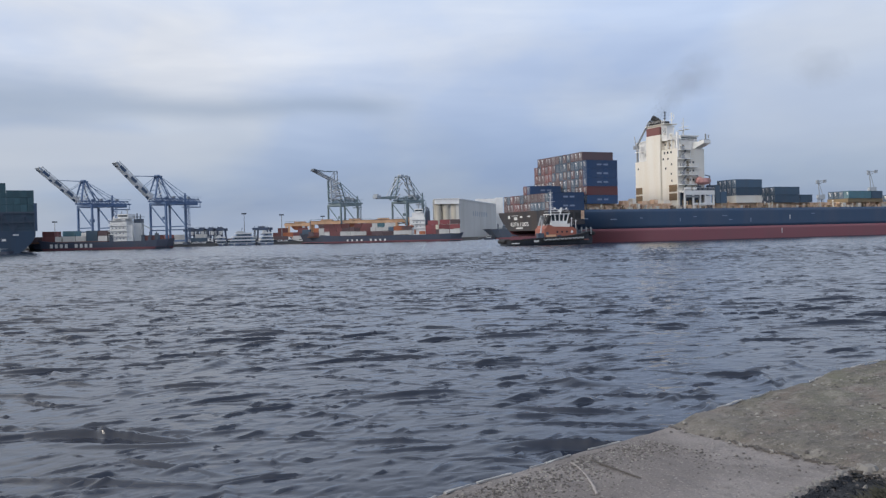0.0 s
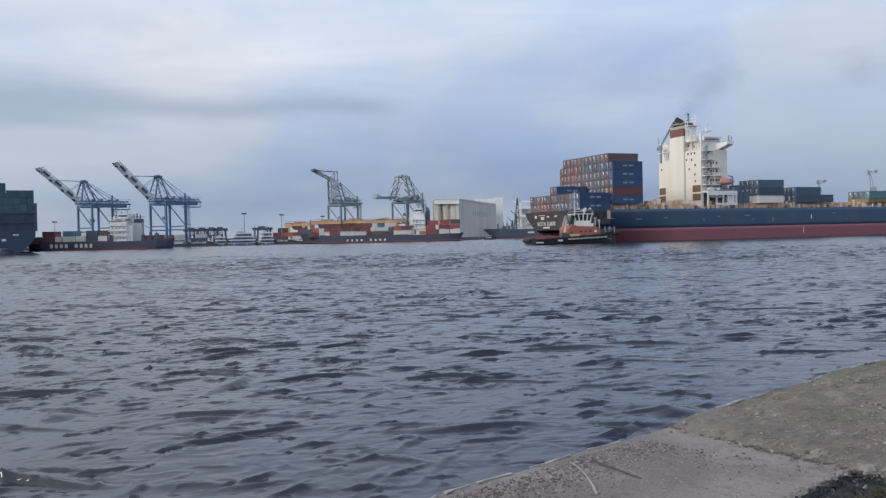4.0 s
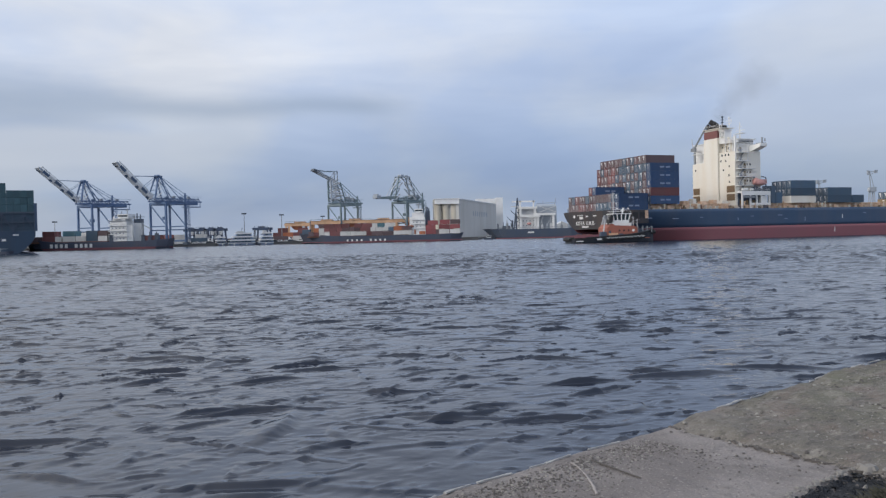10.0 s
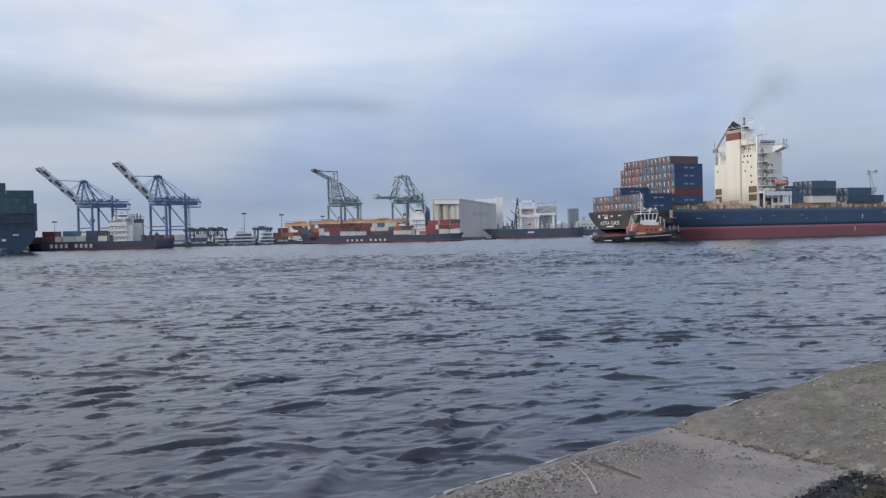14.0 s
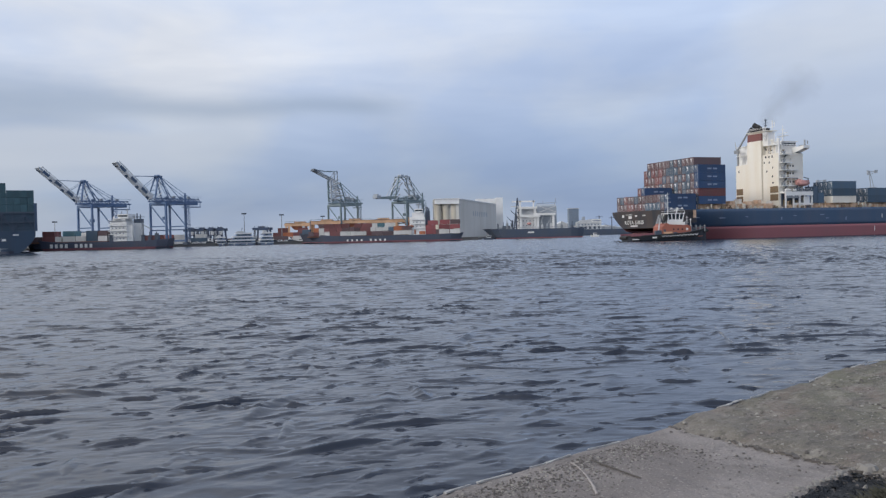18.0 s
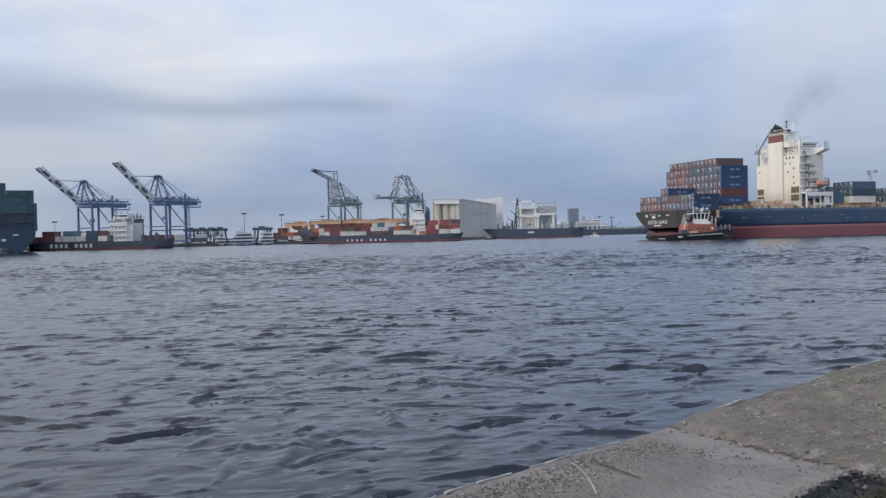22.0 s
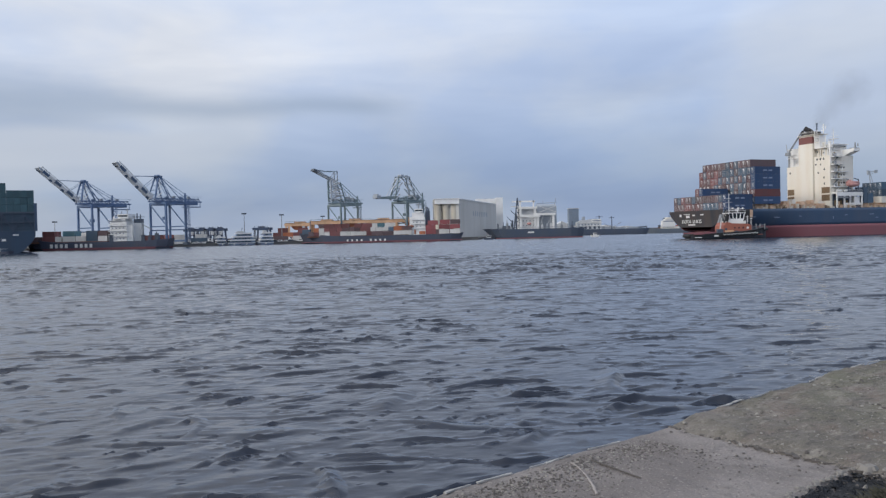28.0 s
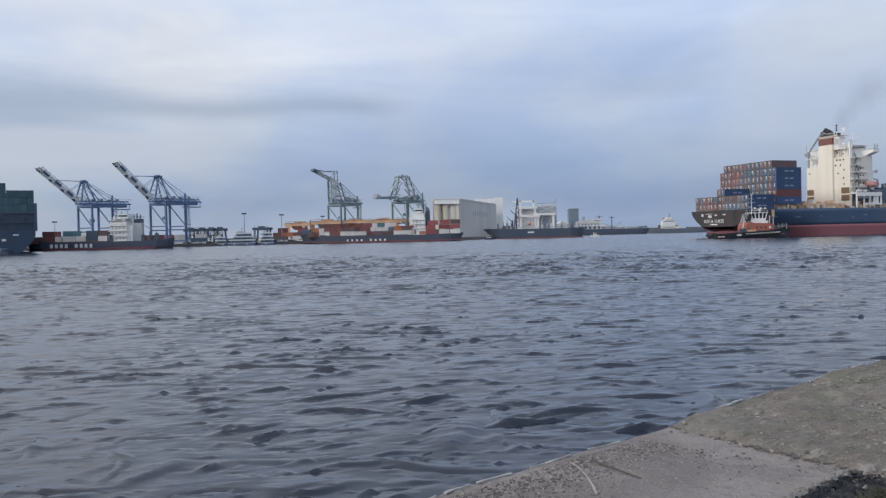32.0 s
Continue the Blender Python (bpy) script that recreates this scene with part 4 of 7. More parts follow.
    for y, z1, r, lean in ((18.6, 43.9, 0.55, 0.9), (16.4, 44.9, 1.15, 1.3), (14.6, 44.2, 0.7, 0.4), (13.4, 43.6, 0.5, 0.2)):
        pipe = part("exhaust_pipe", Geo().tube((a + 2.2, y, 41.9), (a + 1.6, y + 0.2, z1 - 1.0), r, 10).tube((a + 1.6, y + 0.2, z1 - 1.0), (a + 0.6, y + lean, z1), r * 0.95, 10), SOOT, fun, "soot-black exhaust pipe with bent end")
    part("crown_cowl", Geo().prism([(19.7, 41.0), (18.2, 43.0), (17.0, 43.2), (12.2, 42.6), (10.9, 41.0)], a + 0.1, a + 0.5, "x"), SOOT, fun)
    part("funnel_ledge", Geo().box(a - 0.9, a + 5.2, 9.2, 20.3, 41.55, 41.75).box(a - 0.6, a + 5.0, 9.6, 10.5, 38.0, 38.2), CREAM, fun)
    for y in (9.3, 10.6):
        part("ledge_post", Geo().beam((a - 0.7, y, 38.1), (a - 0.7, y, 43.0), 0.14), WHITE, fun)
    part("funnel_ladder", Geo().beam((a - 0.75, 9.7, 36.4), (a - 0.75, 9.7, 42.2), 0.07).beam((a - 0.75, 10.2, 36.4), (a - 0.75, 10.2, 42.2), 0.07), WHITE, fun)
    part("funnel_mast", Geo().tube((a + 2, 12.2, 41.9), (a + 2, 12.2, 46.0), 0.2, 6).beam((a + 2, 11.2, 45.0), (a + 2, 13.2, 45.0), 0.14).beam((a + 2, 11.6, 44.0), (a + 2, 13.0, 44.0), 0.3).box(a + 1.7, a + 2.3, 11.9, 12.5, 45.8, 46.4), DARK_STEEL, fun)
    part("signal_mast", Geo().tube((a + 3, 9.6, 41.9), (a + 3, 9.6, 45.2), 0.16, 6).beam((a + 3, 8.2, 44.4), (a + 3, 11.0, 44.4), 0.14).tube((a + 3, 8.4, 43.4), (a + 3, 8.4, 45.0), 0.12, 6).beam((a + 3, 8.8, 43.2), (a + 3, 10.8, 43.2), 0.25).ball((a + 3, 9.6, 45.4), 0.35, 0.35, 0.35, 8, 5), WHITE, fun)
    part("funnel_rail", Geo().beam((a - 0.4, 8.8, 42.6), (a - 0.4, 20.2, 42.6), 0.08).beam((a - 0.4, 8.8, 43.0), (a - 0.4, 20.2, 43.0), 0.08), WHITE, fun)
    trunk = part("vent_trunk", Geo().box(a + 0.3, a + 3.4, 9.0, 12.0, 36.25, 41.0).box(a + 0.0, a + 3.7, 8.7, 12.05, 41.0, 41.3), WHITE, ship, "white ventilation trunk beside the funnel")
    for k in range(4):
        part("slat", Geo().box(a + 0.2, a + 0.31, 9.5, 11.5, 38.8 + k * 0.45, 39.0 + k * 0.45), STEEL, trunk)
    for y, z in ((7.6, 41.0), (6.2, 39.4)):
        part("aerial", Geo().tube((a + 2.2, y, 36.0), (a + 2.2, y, z), 0.14, 6, 0.07).beam((a + 2.2, y - 0.7, z - 1.0), (a + 2.2, y + 0.7, z - 1.0), 0.1), WHITE, ship)
    part("casing_railing", Geo().beam((a + 0.4, 4.6, 37.2), (a + 0.4, 11.8, 37.2), 0.09).beam((a + 0.4, 4.6, 36.7), (a + 0.4, 11.8, 36.7), 0.09).beam((a + 0.4, 4.7, 36.0), (a + 0.4, 4.7, 37.2), 0.12).beam((a + 0.4, 8, 36.0), (a + 0.4, 8, 37.2), 0.12).beam((a + 0.4, 11.7, 36.0), (a + 0.4, 11.7, 37.2), 0.12), WHITE, ship)
    # engine casing side rooms, right hand upper block
    part("upper_room", Geo().box(a + 1.6, a + 10, 6.2, 11.9, 32.6, 36.0), CREAM, ship)
    part("upper_room_roof", Geo().box(a + 0.1, a + 10, 4.4, 11.95, 36.0, 36.25), WHITE, ship)
    part("upper_room_door", Geo().box(a + 1.52, a + 1.62, 9.2, 10.4, 32.9, 35.2), TARP, ship)
    for y in (4.5, 6.4, 8.4):
        part("shelter_post", Geo().box(a + 0.2, a + 0.45, y, y + 0.25, 32.6, 36.0), WHITE, ship)
    part("corner_pillar", Geo().box(a + 0.05, a + 0.7, 3.0, 3.75, 29.4, 38.4), WHITE, ship, "white corner pillar")
    part("shelter_rail", Geo().beam((a + 0.3, 3.6, 33.7), (a + 0.3, 11.8, 33.7), 0.08).beam((a + 0.3, 3.6, 33.2), (a + 0.3, 11.8, 33.2), 0.08), WHITE, ship)
    part("cowl_vent", Geo().tube((a + 1.0, 7.4, 36.2), (a + 1.0, 7.4, 37.6), 0.4, 8).ball((a + 0.9, 7.4, 37.9), 0.65, 0.65, 0.55, 8, 6), CREAM, ship)
    for y in (6.2, 8.0, 9.8):
        part("porthole", Geo().box(a - 0.06, a + 0.02, y, y + 0.7, 31.1, 31.9), GLASS, ship)
    for y, z in ((10.6, 29.0), (7.9, 28.9), (9.3, 25.5), (6.0, 26.8), (6.2, 23.4), (6.0, 20.9), (25.5, 26.5), (10.2, 34.2), (7.0, 33.6)):
        part("porthole", Geo().box(a - 0.06 + (0.6 if z > 33 else 0), a + 0.02 + (0.6 if z > 33 else 0), y, y + 0.6, z, z + 0.75), GLASS, ship)
    for y0, y1 in ((23.5, 27.3), (3.5, 7.8)):
        for zz in (14.2, 17.3):
            v = part("louvre", Geo().box(a - 0.10, a + 0.02, y0, y1, zz, zz + 2.5), TARP, ship, "tan ventilation louvres")
            for k in range(6):
                part("slat", Geo().beam((a - 0.14, y0, zz + 0.25 + k * 0.4), (a - 0.14, y1, zz + 0.25 + k * 0.4), 0.1), DECK_BROWN, v)
    # accommodation tower, starboard side with open decks
    part("accommodation", Geo().box(a + 3.5, a + 12.4, 5.4, 30.0, z0, 34.9), WHITE, ship, "white accommodation tower")
    for z, s1 in ((19.6, 9.4), (22.9, 8.0), (25.8, 8.0), (28.7, 5.6), (31.9, 5.4)):
        g = Geo().box(a + 0.3, a + s1, 1.3, 5.3, z, z + 0.28)
        dk = part("walkway", g, WHITE, ship, "white open side walkway")
        rl = Geo()
        for hh in (0.55, 1.05):
            rl.beam((a + 0.3, 1.35, z + 0.28 + hh), (a + s1, 1.35, z + 0.28 + hh), 0.07)
        n = int(s1 / 1.3)
        for k in range(n + 1):
            rl.beam((a + 0.35 + (s1 - 0.4) * k / n, 1.35, z + 0.25), (a + 0.35 + (s1 - 0.4) * k / n, 1.35, z + 1.35), 0.07)
        part("rail", rl, WHITE, dk)
        st = Geo().beam((a + 0.9, 2.5, z - 2.8), (a + 3.4, 2.5, z + 0.1), 0.8, 0.18)
        part("ladder", st, STEEL, dk)
    for z in (19.9, 23.2, 26.1, 29.0, 32.2):
        wall = 3.2 if z < 28 else 5.4
        part("side_door", Geo().box(a + 4.0, a + 4.9, wall - 0.12, wall + 0.01, z, z + 2.0), TARP, ship)
        part("side_locker", Geo().box(a + 1.2, a + 2.6, 2.2, 3.1, z, z + 1.2), STEEL, ship)
        part("stanchion", Geo().beam((a + 4.6, 1.5, z), (a + 4.6, 1.5, z + 3.0), 0.16), WHITE, ship)
    for y in (7.0, 10.0, 13.0, 16.0):
        part("aft_window", Geo().box(a + 2.9, a + 3.02, y, y + 1.4, 35.7, 36.7), GLASS, ship)
    for k in range(2):
        for z in (20.6, 23.8, 26.8, 29.8):
            wall = 3.2 if z < 28 else 5.4
            part("window", Geo().box(a + 5.4 + k * 1.35, a + 6.0 + k * 1.35, wall - 0.08, wall + 0.02, z + 0.5, z + 1.2), GLASS, ship)
    # wheelhouse and bridge wing
    part("wheelhouse", Geo().box(a + 3.0, a + 10.5, 5.0, 29.5, 34.9, 37.2), WHITE, ship)
    part("wheelhouse_glazing", Geo().box(a + 3.4, a + 10.1, 4.9, 5.02, 35.8, 36.7), GLASS, ship)
    part("wheelhouse_roof", Geo().box(a + 2.6, a + 11, 4.4, 30.5, 37.2, 37.5), WHITE, ship)
    for y in (0.0, 31.5):
        g = Geo()
        lo, hi = (-0.8, 6.0) if y == 0 else (29.5, 36.0)
        edge = -0.8 if y == 0 else 36.0
        root = 6.0 if y == 0 else 29.5
        g.prism([(root, 32.2), (edge, 34.2), (edge, 35.3), (root, 34.9)], a + 8.6, a + 11.6, "x")
        part("bridge_wing", g, WHITE, ship, "white cantilevered bridge wing")
    part("wing_house", Geo().box(a + 8.8, a + 11.4, -0.6, 2.0, 35.2, 35.5).tube((a + 10.2, 0.2, 35.4), (a + 10.2, 0.2, 37.6), 0.3, 8).tube((a + 11.2, -0.2, 36.0), (a + 11.2, -0.2, 37.2), 0.22, 8), STEEL, ship)
    # radar mast
    part("radar_mast", Geo().tube((a + 8.5, 10, 37.4), (a + 8.5, 10, 44.4), 0.3, 8, 0.12).beam((a + 8.5, 7.4, 41.2), (a + 8.5, 12.6, 41.2), 0.16).beam((a + 8.5, 8.8, 42.6), (a + 8.5, 11.2, 42.6), 0.14).box(a + 7.6, a + 9.4, 7.6, 12.4, 40.0, 40.16), WHITE, ship)
    part("aerial", Geo().tube((a + 5, 6.4, 37.4), (a + 5, 6.4, 42.0), 0.06, 5), WHITE, ship)
    # stores crane on the port side of the casing
    part("stores_crane", Geo().tube((a + 0.4, 26.8, 29.5), (a + 0.4, 26.8, 36.6), 0.42, 8).beam((a + 0.4, 26.8, 36.0), (a - 0.4, 18.4, 43.6), 0.5).tube((a + 0.4, 27.6, 35.2), (a + 0.4, 28.4, 39.6), 0.16, 6).box(a - 0.1, a + 0.9, 26.2, 28.6, 34.6, 36.0), STEEL, ship, "grey stores crane beside the casing")
    part("casing_platform", Geo().box(a - 0.3, a + 2.5, 20.1, 27.5, 33.2, 33.4).beam((a - 0.3, 20.2, 34.3), (a - 0.3, 27.4, 34.3), 0.08).beam((a - 0.25, 24, 29.5), (a - 0.25, 24, 34.3), 0.12).beam((a - 0.25, 21.5, 29.5), (a - 0.25, 21.5, 34.3), 0.12), WHITE, ship)
    # port-side ladders of the lower block
    for k in range(6):
        part("platform", Geo().box(a + 1, a + 4, 27.6, 29.2, 14 + k * 2.7, 14.2 + k * 2.7).beam((a + 1, 29.1, 15.1 + k * 2.7), (a + 4, 29.1, 15.1 + k * 2.7), 0.07), CREAM, ship)
    # boat deck: white portals and the lifeboat
    part("boat_deck", Geo().box(a + 0.5, a + 14.0, 0.3, 5.0, 16.9, 17.5), WHITE, ship, "white boat deck on posts")
    for s1 in (a + 0.6, a + 4.4, a + 7.4, a + 9.6, a + 13.4):
        part("boat_deck_post", Geo().box(s1, s1 + 0.55, 0.35, 0.85, 11.0, 16.9), WHITE, ship)
    part("boat_deck_beam", Geo().box(a + 4.5, a + 14, 0.3, 0.9, 12.3, 13.1), WHITE, ship)
    part("bulwark_screen", Geo().box(a + 4.4, a + 14, 0.95, 1.1, 11.0, 12.4), HULL_GREY, ship)
    # dark grey paint puts the shade under the boat deck into this wall
    part("boat_deck_wall", Geo().box(a + 1.0, a + 13.6, 2.9, 3.18, 11.0, 16.8), HULL_GREY, ship, "wall under the boat deck, its shade put into the dark grey paint")
    part("boat_deck_fascia", Geo().box(a + 0.5, a + 14.0, 0.25, 0.5, 15.9, 16.9), WHITE, ship)
    for k in range(4):
        part("door", Geo().box(a + 1.6 + k * 3.0, a + 2.7 + k * 3.0, 2.82, 2.91, 12.2, 14.3), TARP, ship)
    part("white_tank", Geo().box(a + 10.6, a + 12.8, 0.9, 3.8, 13.1, 15.6), WHITE, ship)
    lb = part("lifeboat", Geo().ball((a + 9.6, 1.2, 20.5), 3.3, 1.3, 1.0, 14, 8).prism([(a + 6.7, 20.4), (a + 12.5, 20.4), (a + 12.2, 21.9), (a + 7.0, 21.9)], 0.3, 2.1, "y"), LIFEBOAT, ship, "faded red enclosed lifeboat in its davits", smooth=True)
    part("canopy", Geo().ball((a + 8.0, 1.2, 21.9), 1.0, 0.8, 0.6, 10, 6), LIFEBOAT, lb, smooth=True)
    part("davit", Geo().beam((a + 7.4, 1.2, 17.4), (a + 7.4, 1.2, 22.6), 0.3).beam((a + 12.6, 1.2, 17.4), (a + 12.6, 1.2, 22.6), 0.3).beam((a + 12.6, 1.2, 22.6), (a + 12.6, 3.4, 23.2), 0.3).beam((a + 7.4, 1.2, 22.6), (a + 7.4, 3.4, 23.2), 0.3), DARK_STEEL, lb)
    part("boat_rail", Geo().beam((a + 0.6, 0.4, 18.5), (a + 14, 0.4, 18.5), 0.08).beam((a + 0.6, 0.4, 18.0), (a + 14, 0.4, 18.0), 0.08), WHITE, ship)
    for x in (1.2, 2.6, 5.2):
        part("life_raft", Geo().tube((a + x, 1.0, 18.1), (a + x + 1.1, 1.0, 18.1), 0.42, 10), WHITE, ship)
    part("gangway", Geo().beam((a + 1.0, 0.2, 15.4), (a + 7.0, 0.2, 15.2), 0.35, 0.7), STEEL, ship)
    for x, w, h in ((7.2, 1.4, 1.6), (9.2, 2.0, 1.1), (11.8, 1.6, 1.9)):
        part("davit_gear", Geo().box(a + x, a + x + w, 0.9, 2.2, 17.5, 17.5 + h), DARK_STEEL, ship)
    part("deck_winch", Geo().tube((a + 6.0, 1.6, 18.3), (a + 7.0, 1.6, 18.3), 0.6, 10).box(a + 5.6, a + 7.4, 1.0, 2.2, 17.5, 17.8), DARK_STEEL, ship)
    part("inflatable_cradle", Geo().box(a + 15, a + 17, 1, 3, 13, 19.5).box(a + 17.2, a + 20.2, 1, 4, 13, 17.0), BOX_NAVY, ship)
    # low deck stowage abaft the house
    for s1, w, h, m in ((16, 2.2, 1.1, DECK_ORANGE), (20, 1.4, 1.8, CREAM), (24, 3.0, 0.9, DECK_ORANGE), (29, 1.6, 1.4, DECK_ORANGE), (33, 2.6, 1.0, CREAM)):
        part("deck_gear", Geo().box(s1, s1 + w, 2.4, 5.0, 13.0, 13.0 + h), m, ship)
    # forecastle and foremast
    part("forecastle", Geo().prism([(212, 5), (238, 14), (247, 17.6), (238, 21), (212, 30)], 11.0, 13.5, "z"), HULL_NAVY, ship)
    part("foremast", Geo().tube((226, 17.6, 13.5), (226, 17.6, 25), 0.35, 8, 0.15), CREAM, ship)
    return ship


ship = container_ship()


# ---- tug alongside the stern ----
def tugboat():
    tug = thing("tugboat", pose(17.5, 258, 0, 0, 0, 15), "black and orange harbour tug with white wheelhouse, beside the ship's stern", "tugboat")
    # hull: loft by stations
    g = Geo()
    st = [(0.6, 2.9, 2.0), (1.6, 4.2, 2.0), (3.4, 4.9, 1.9), (8, 5.2, 2.1), (14, 5.2, 2.4), (20, 5.1, 2.7), (24.4, 4.4, 3.2), (27.4, 3.0, 3.7), (29.4, 1.4, 4.1), (30.6, 0.2, 4.3)]
    v = []
    for x, b, top in st:
        v += [(x, -b * 0.72, -1.2), (x, -b * 0.95, 0.3), (x, -b, top - 0.8), (x, -b, top), (x, b, top), (x, b, top - 0.8), (x, b * 0.95, 0.3), (x, b * 0.72, -1.2)]
    f = [(i * 8 + j, i * 8 + 8 + j, i * 8 + 8 + (j + 1) % 8, i * 8 + (j + 1) % 8) for i in range(len(st) - 1) for j in range(8)]
    f += [tuple(range(8)), tuple(range((len(st) - 1) * 8, len(st) * 8))]
    part("hull", g.add(v, f), TUG_BLACK, tug, "black hull with rubbing strake")
    rs = Geo()
    for (x0, b0, t0), (x1, b1, t1) in zip(st, st[1:]):
        for sg in (-1, 1):
            rs.beam((x0, sg * (b0 + 0.05), t0 - 0.35), (x1, sg * (b1 + 0.05), t1 - 0.35), 0.4, 0.4)
    part("fender_belt", rs, RUBBER, tug)
    for x, y, z, r in ((3.2, -3.2, 2.0, 0.5), (5.8, 1.4, 2.2, 0.7), (8.2, -2.0, 2.2, 0.6)):
        part("rope_coil", Geo().tube((x, y, 1.5), (x, y, z), r, 10), CREAM, tug)
    for k in range(5):
        part("deckhouse_rail", Geo().beam((13.6 + k * 1.8, -3.7, 5.2), (13.6 + k * 1.8, -3.7, 6.3), 0.08).beam((13.6 + k * 1.8, -3.7, 6.25), (15.4 + k * 1.8, -3.7, 6.25), 0.07), WHITE, tug)
    part("dark_deck_block", Geo().box(16.8, 18.0, -4.5, -3.9, 1.5, 2.9), DARK_STEEL, tug)
    # this dark box stands for the black, shaded openings abaft the deckhouse
    part("dark_deck_block", Geo().box(10.4, 12.4, -4.3, -2.6, 1.5, 3.6), DARK_STEEL, tug)
    tyre = Geo()
    n, m = 12, 6
    tv = [((0.48 + 0.17 * math.cos(b * math.tau / m)) * math.cos(a * math.tau / n), 0.17 * math.sin(b * math.tau / m), (0.48 + 0.17 * math.cos(b * math.tau / m)) * math.sin(a * math.tau / n)) for a in range(n) for b in range(m)]
    tyre.add(tv, [(a * m + b, ((a + 1) % n) * m + b, ((a + 1) % n) * m + (b + 1) % m, a * m + (b + 1) % m) for a in range(n) for b in range(m)])
    tm = tyre.mesh("tyre_fender", RUBBER, True)
    for k in range(11):
        part("tyre_fender", tm, RUBBER, tug, at=pose(11.5 + k * 1.35, -5.38 + 0.055 * max(0, k - 7) ** 2, 1.3 + 0.05 * k))
    # white rope swags between the tyres
    for k in range(10):
        x = 11.9 + k * 1.35
        y = -5.5 + 0.055 * max(0, k - 7) ** 2
        part("fender_rope", Geo().beam((x, y, 1.75 + 0.05 * k), (x + 0.55, y, 1.35 + 0.05 * k), 0.22).beam((x + 0.55, y, 1.35 + 0.05 * k), (x + 1.1, y, 1.75 + 0.05 * k), 0.22), SHED_PALE, tug)
    part("bulwark", Geo().prism([(1.0, 1.7), (9.5, 1.9), (9.5, 2.7), (1.0, 2.5)], -5.0, -4.8, "y"), HULL_RED, tug)
    part("bulwark", Geo().prism([(1.0, 1.7), (9.5, 1.9), (9.5, 2.7), (1.0, 2.5)], 4.8, 5.0, "y"), HULL_RED, tug)
    part("deck", Geo().prism([(1.2, -3.6), (8, -5), (20, -5), (28, -3), (28, 3), (20, 5), (8, 5), (1.2, 3.6)], 1.2, 1.5, "z"), TUG_ORANGE, tug)
    part("bow_mark", Geo().box(8.6, 10.2, -5.32, -5.22, 0.9, 1.5).box(1.6, 4.0, -5.05, -4.7, 0.5, 0.8), MARK, tug)
    dh = part("deckhouse", Geo().prism([(12.8, 1.4), (23.4, 1.4), (23.4, 4.6), (22.4, 5.3), (15.6, 5.6), (15.0, 6.0), (13.6, 6.0), (13.4, 5.3), (12.8, 4.9)], -3.8, 3.8, "y"), TUG_ORANGE, tug, "bright orange deckhouse")
    for x in (17.0, 18.6, 20.2):
        part("porthole", Geo().tube((x, -3.86, 3.9), (x, -3.78, 3.9), 0.3, 10), GLASS, dh)
    part("door", Geo().box(13.3, 14.1, -3.88, -3.78, 1.7, 3.9), DARK_STEEL, dh)
    part("yellow_locker", Geo().box(13.2, 16.2, -4.6, -3.9, 1.5, 3.1), GANTRY_YELLOW, tug)
    part("bridge_base", Geo().box(14.8, 21.6, -3.0, 3.0, 5.4, 6.4), WHITE, tug)
    wh = part("wheelhouse", Geo().prism([(16.0, 6.4), (20.8, 6.4), (21.5, 9.3), (15.4, 9.3)], -2.2, 2.2, "y"), GLASS, tug, "white-framed wheelhouse with dark sloping windows")
    part("window_skirt", Geo().prism([(15.9, 6.4), (20.9, 6.4), (21.1, 7.3), (15.7, 7.3)], -2.35, 2.35, "y"), WHITE, wh)
    for x0, x1 in ((16.0, 15.4), (17.2, 16.9), (18.4, 18.45), (19.6, 20.0), (20.8, 21.5)):
        for y in (-2.3, 2.3):
            part("mullion", Geo().beam((x0, y, 6.5), (x1, y, 9.3), 0.3), WHITE, wh)
    for y in (-0.8, 0.8):
        part("mullion", Geo().beam((15.95, y, 6.5), (15.35, y, 9.3), 0.26), WHITE, wh)
    part("wheelhouse_roof", Geo().box(15.2, 21.8, -2.8, 2.8, 9.3, 9.55), WHITE, wh)
    part("roof_rail", Geo().beam((15.4, 2.6, 10.3), (21.6, 2.6, 10.3), 0.1), WHITE, wh)
    part("roof_rail", Geo().beam((15.4, -2.6, 10.3), (21.6, -2.6, 10.3), 0.1).beam((15.4, -2.6, 9.5), (15.4, -2.6, 10.3), 0.1).beam((18.5, -2.6, 9.5), (18.5, -2.6, 10.3), 0.1).beam((21.6, -2.6, 9.5), (21.6, -2.6, 10.3), 0.1), WHITE, wh)
    part("searchlight", Geo().tube((19.4, -1.2, 9.5), (19.4, -1.2, 10.6), 0.12, 6).ball((19.5, -1.2, 10.9), 0.4, 0.35, 0.35), WHITE, wh)
    part("radar_scanner", Geo().box(20.0, 20.4, -0.2, 2.2, 10.5, 10.75).tube((20.2, 1.0, 9.5), (20.2, 1.0, 10.5), 0.12, 6), WHITE, wh)
    mast = Geo().tube((16.6, 0, 9.4), (16.6, 0, 16.8), 0.19, 8, 0.11)
    for z, w in ((11.6, 1.0), (13.4, 1.4), (14.8, 0.9), (16.2, 0.7)):
        mast.beam((16.6 - w, 0, z), (16.6 + w, 0, z), 0.14)
    part("mast", mast, SHED_PALE, tug, "tall pale grey mast with crosstrees")
    for y in (-2.6, 2.6):
        part("funnel", Geo().prism([(13.4, 5.9), (14.8, 5.9), (15.3, 8.9), (14.4, 9.1)], y - 0.6, y + 0.6, "y"), SOOT if y < 0 else STEEL, tug)
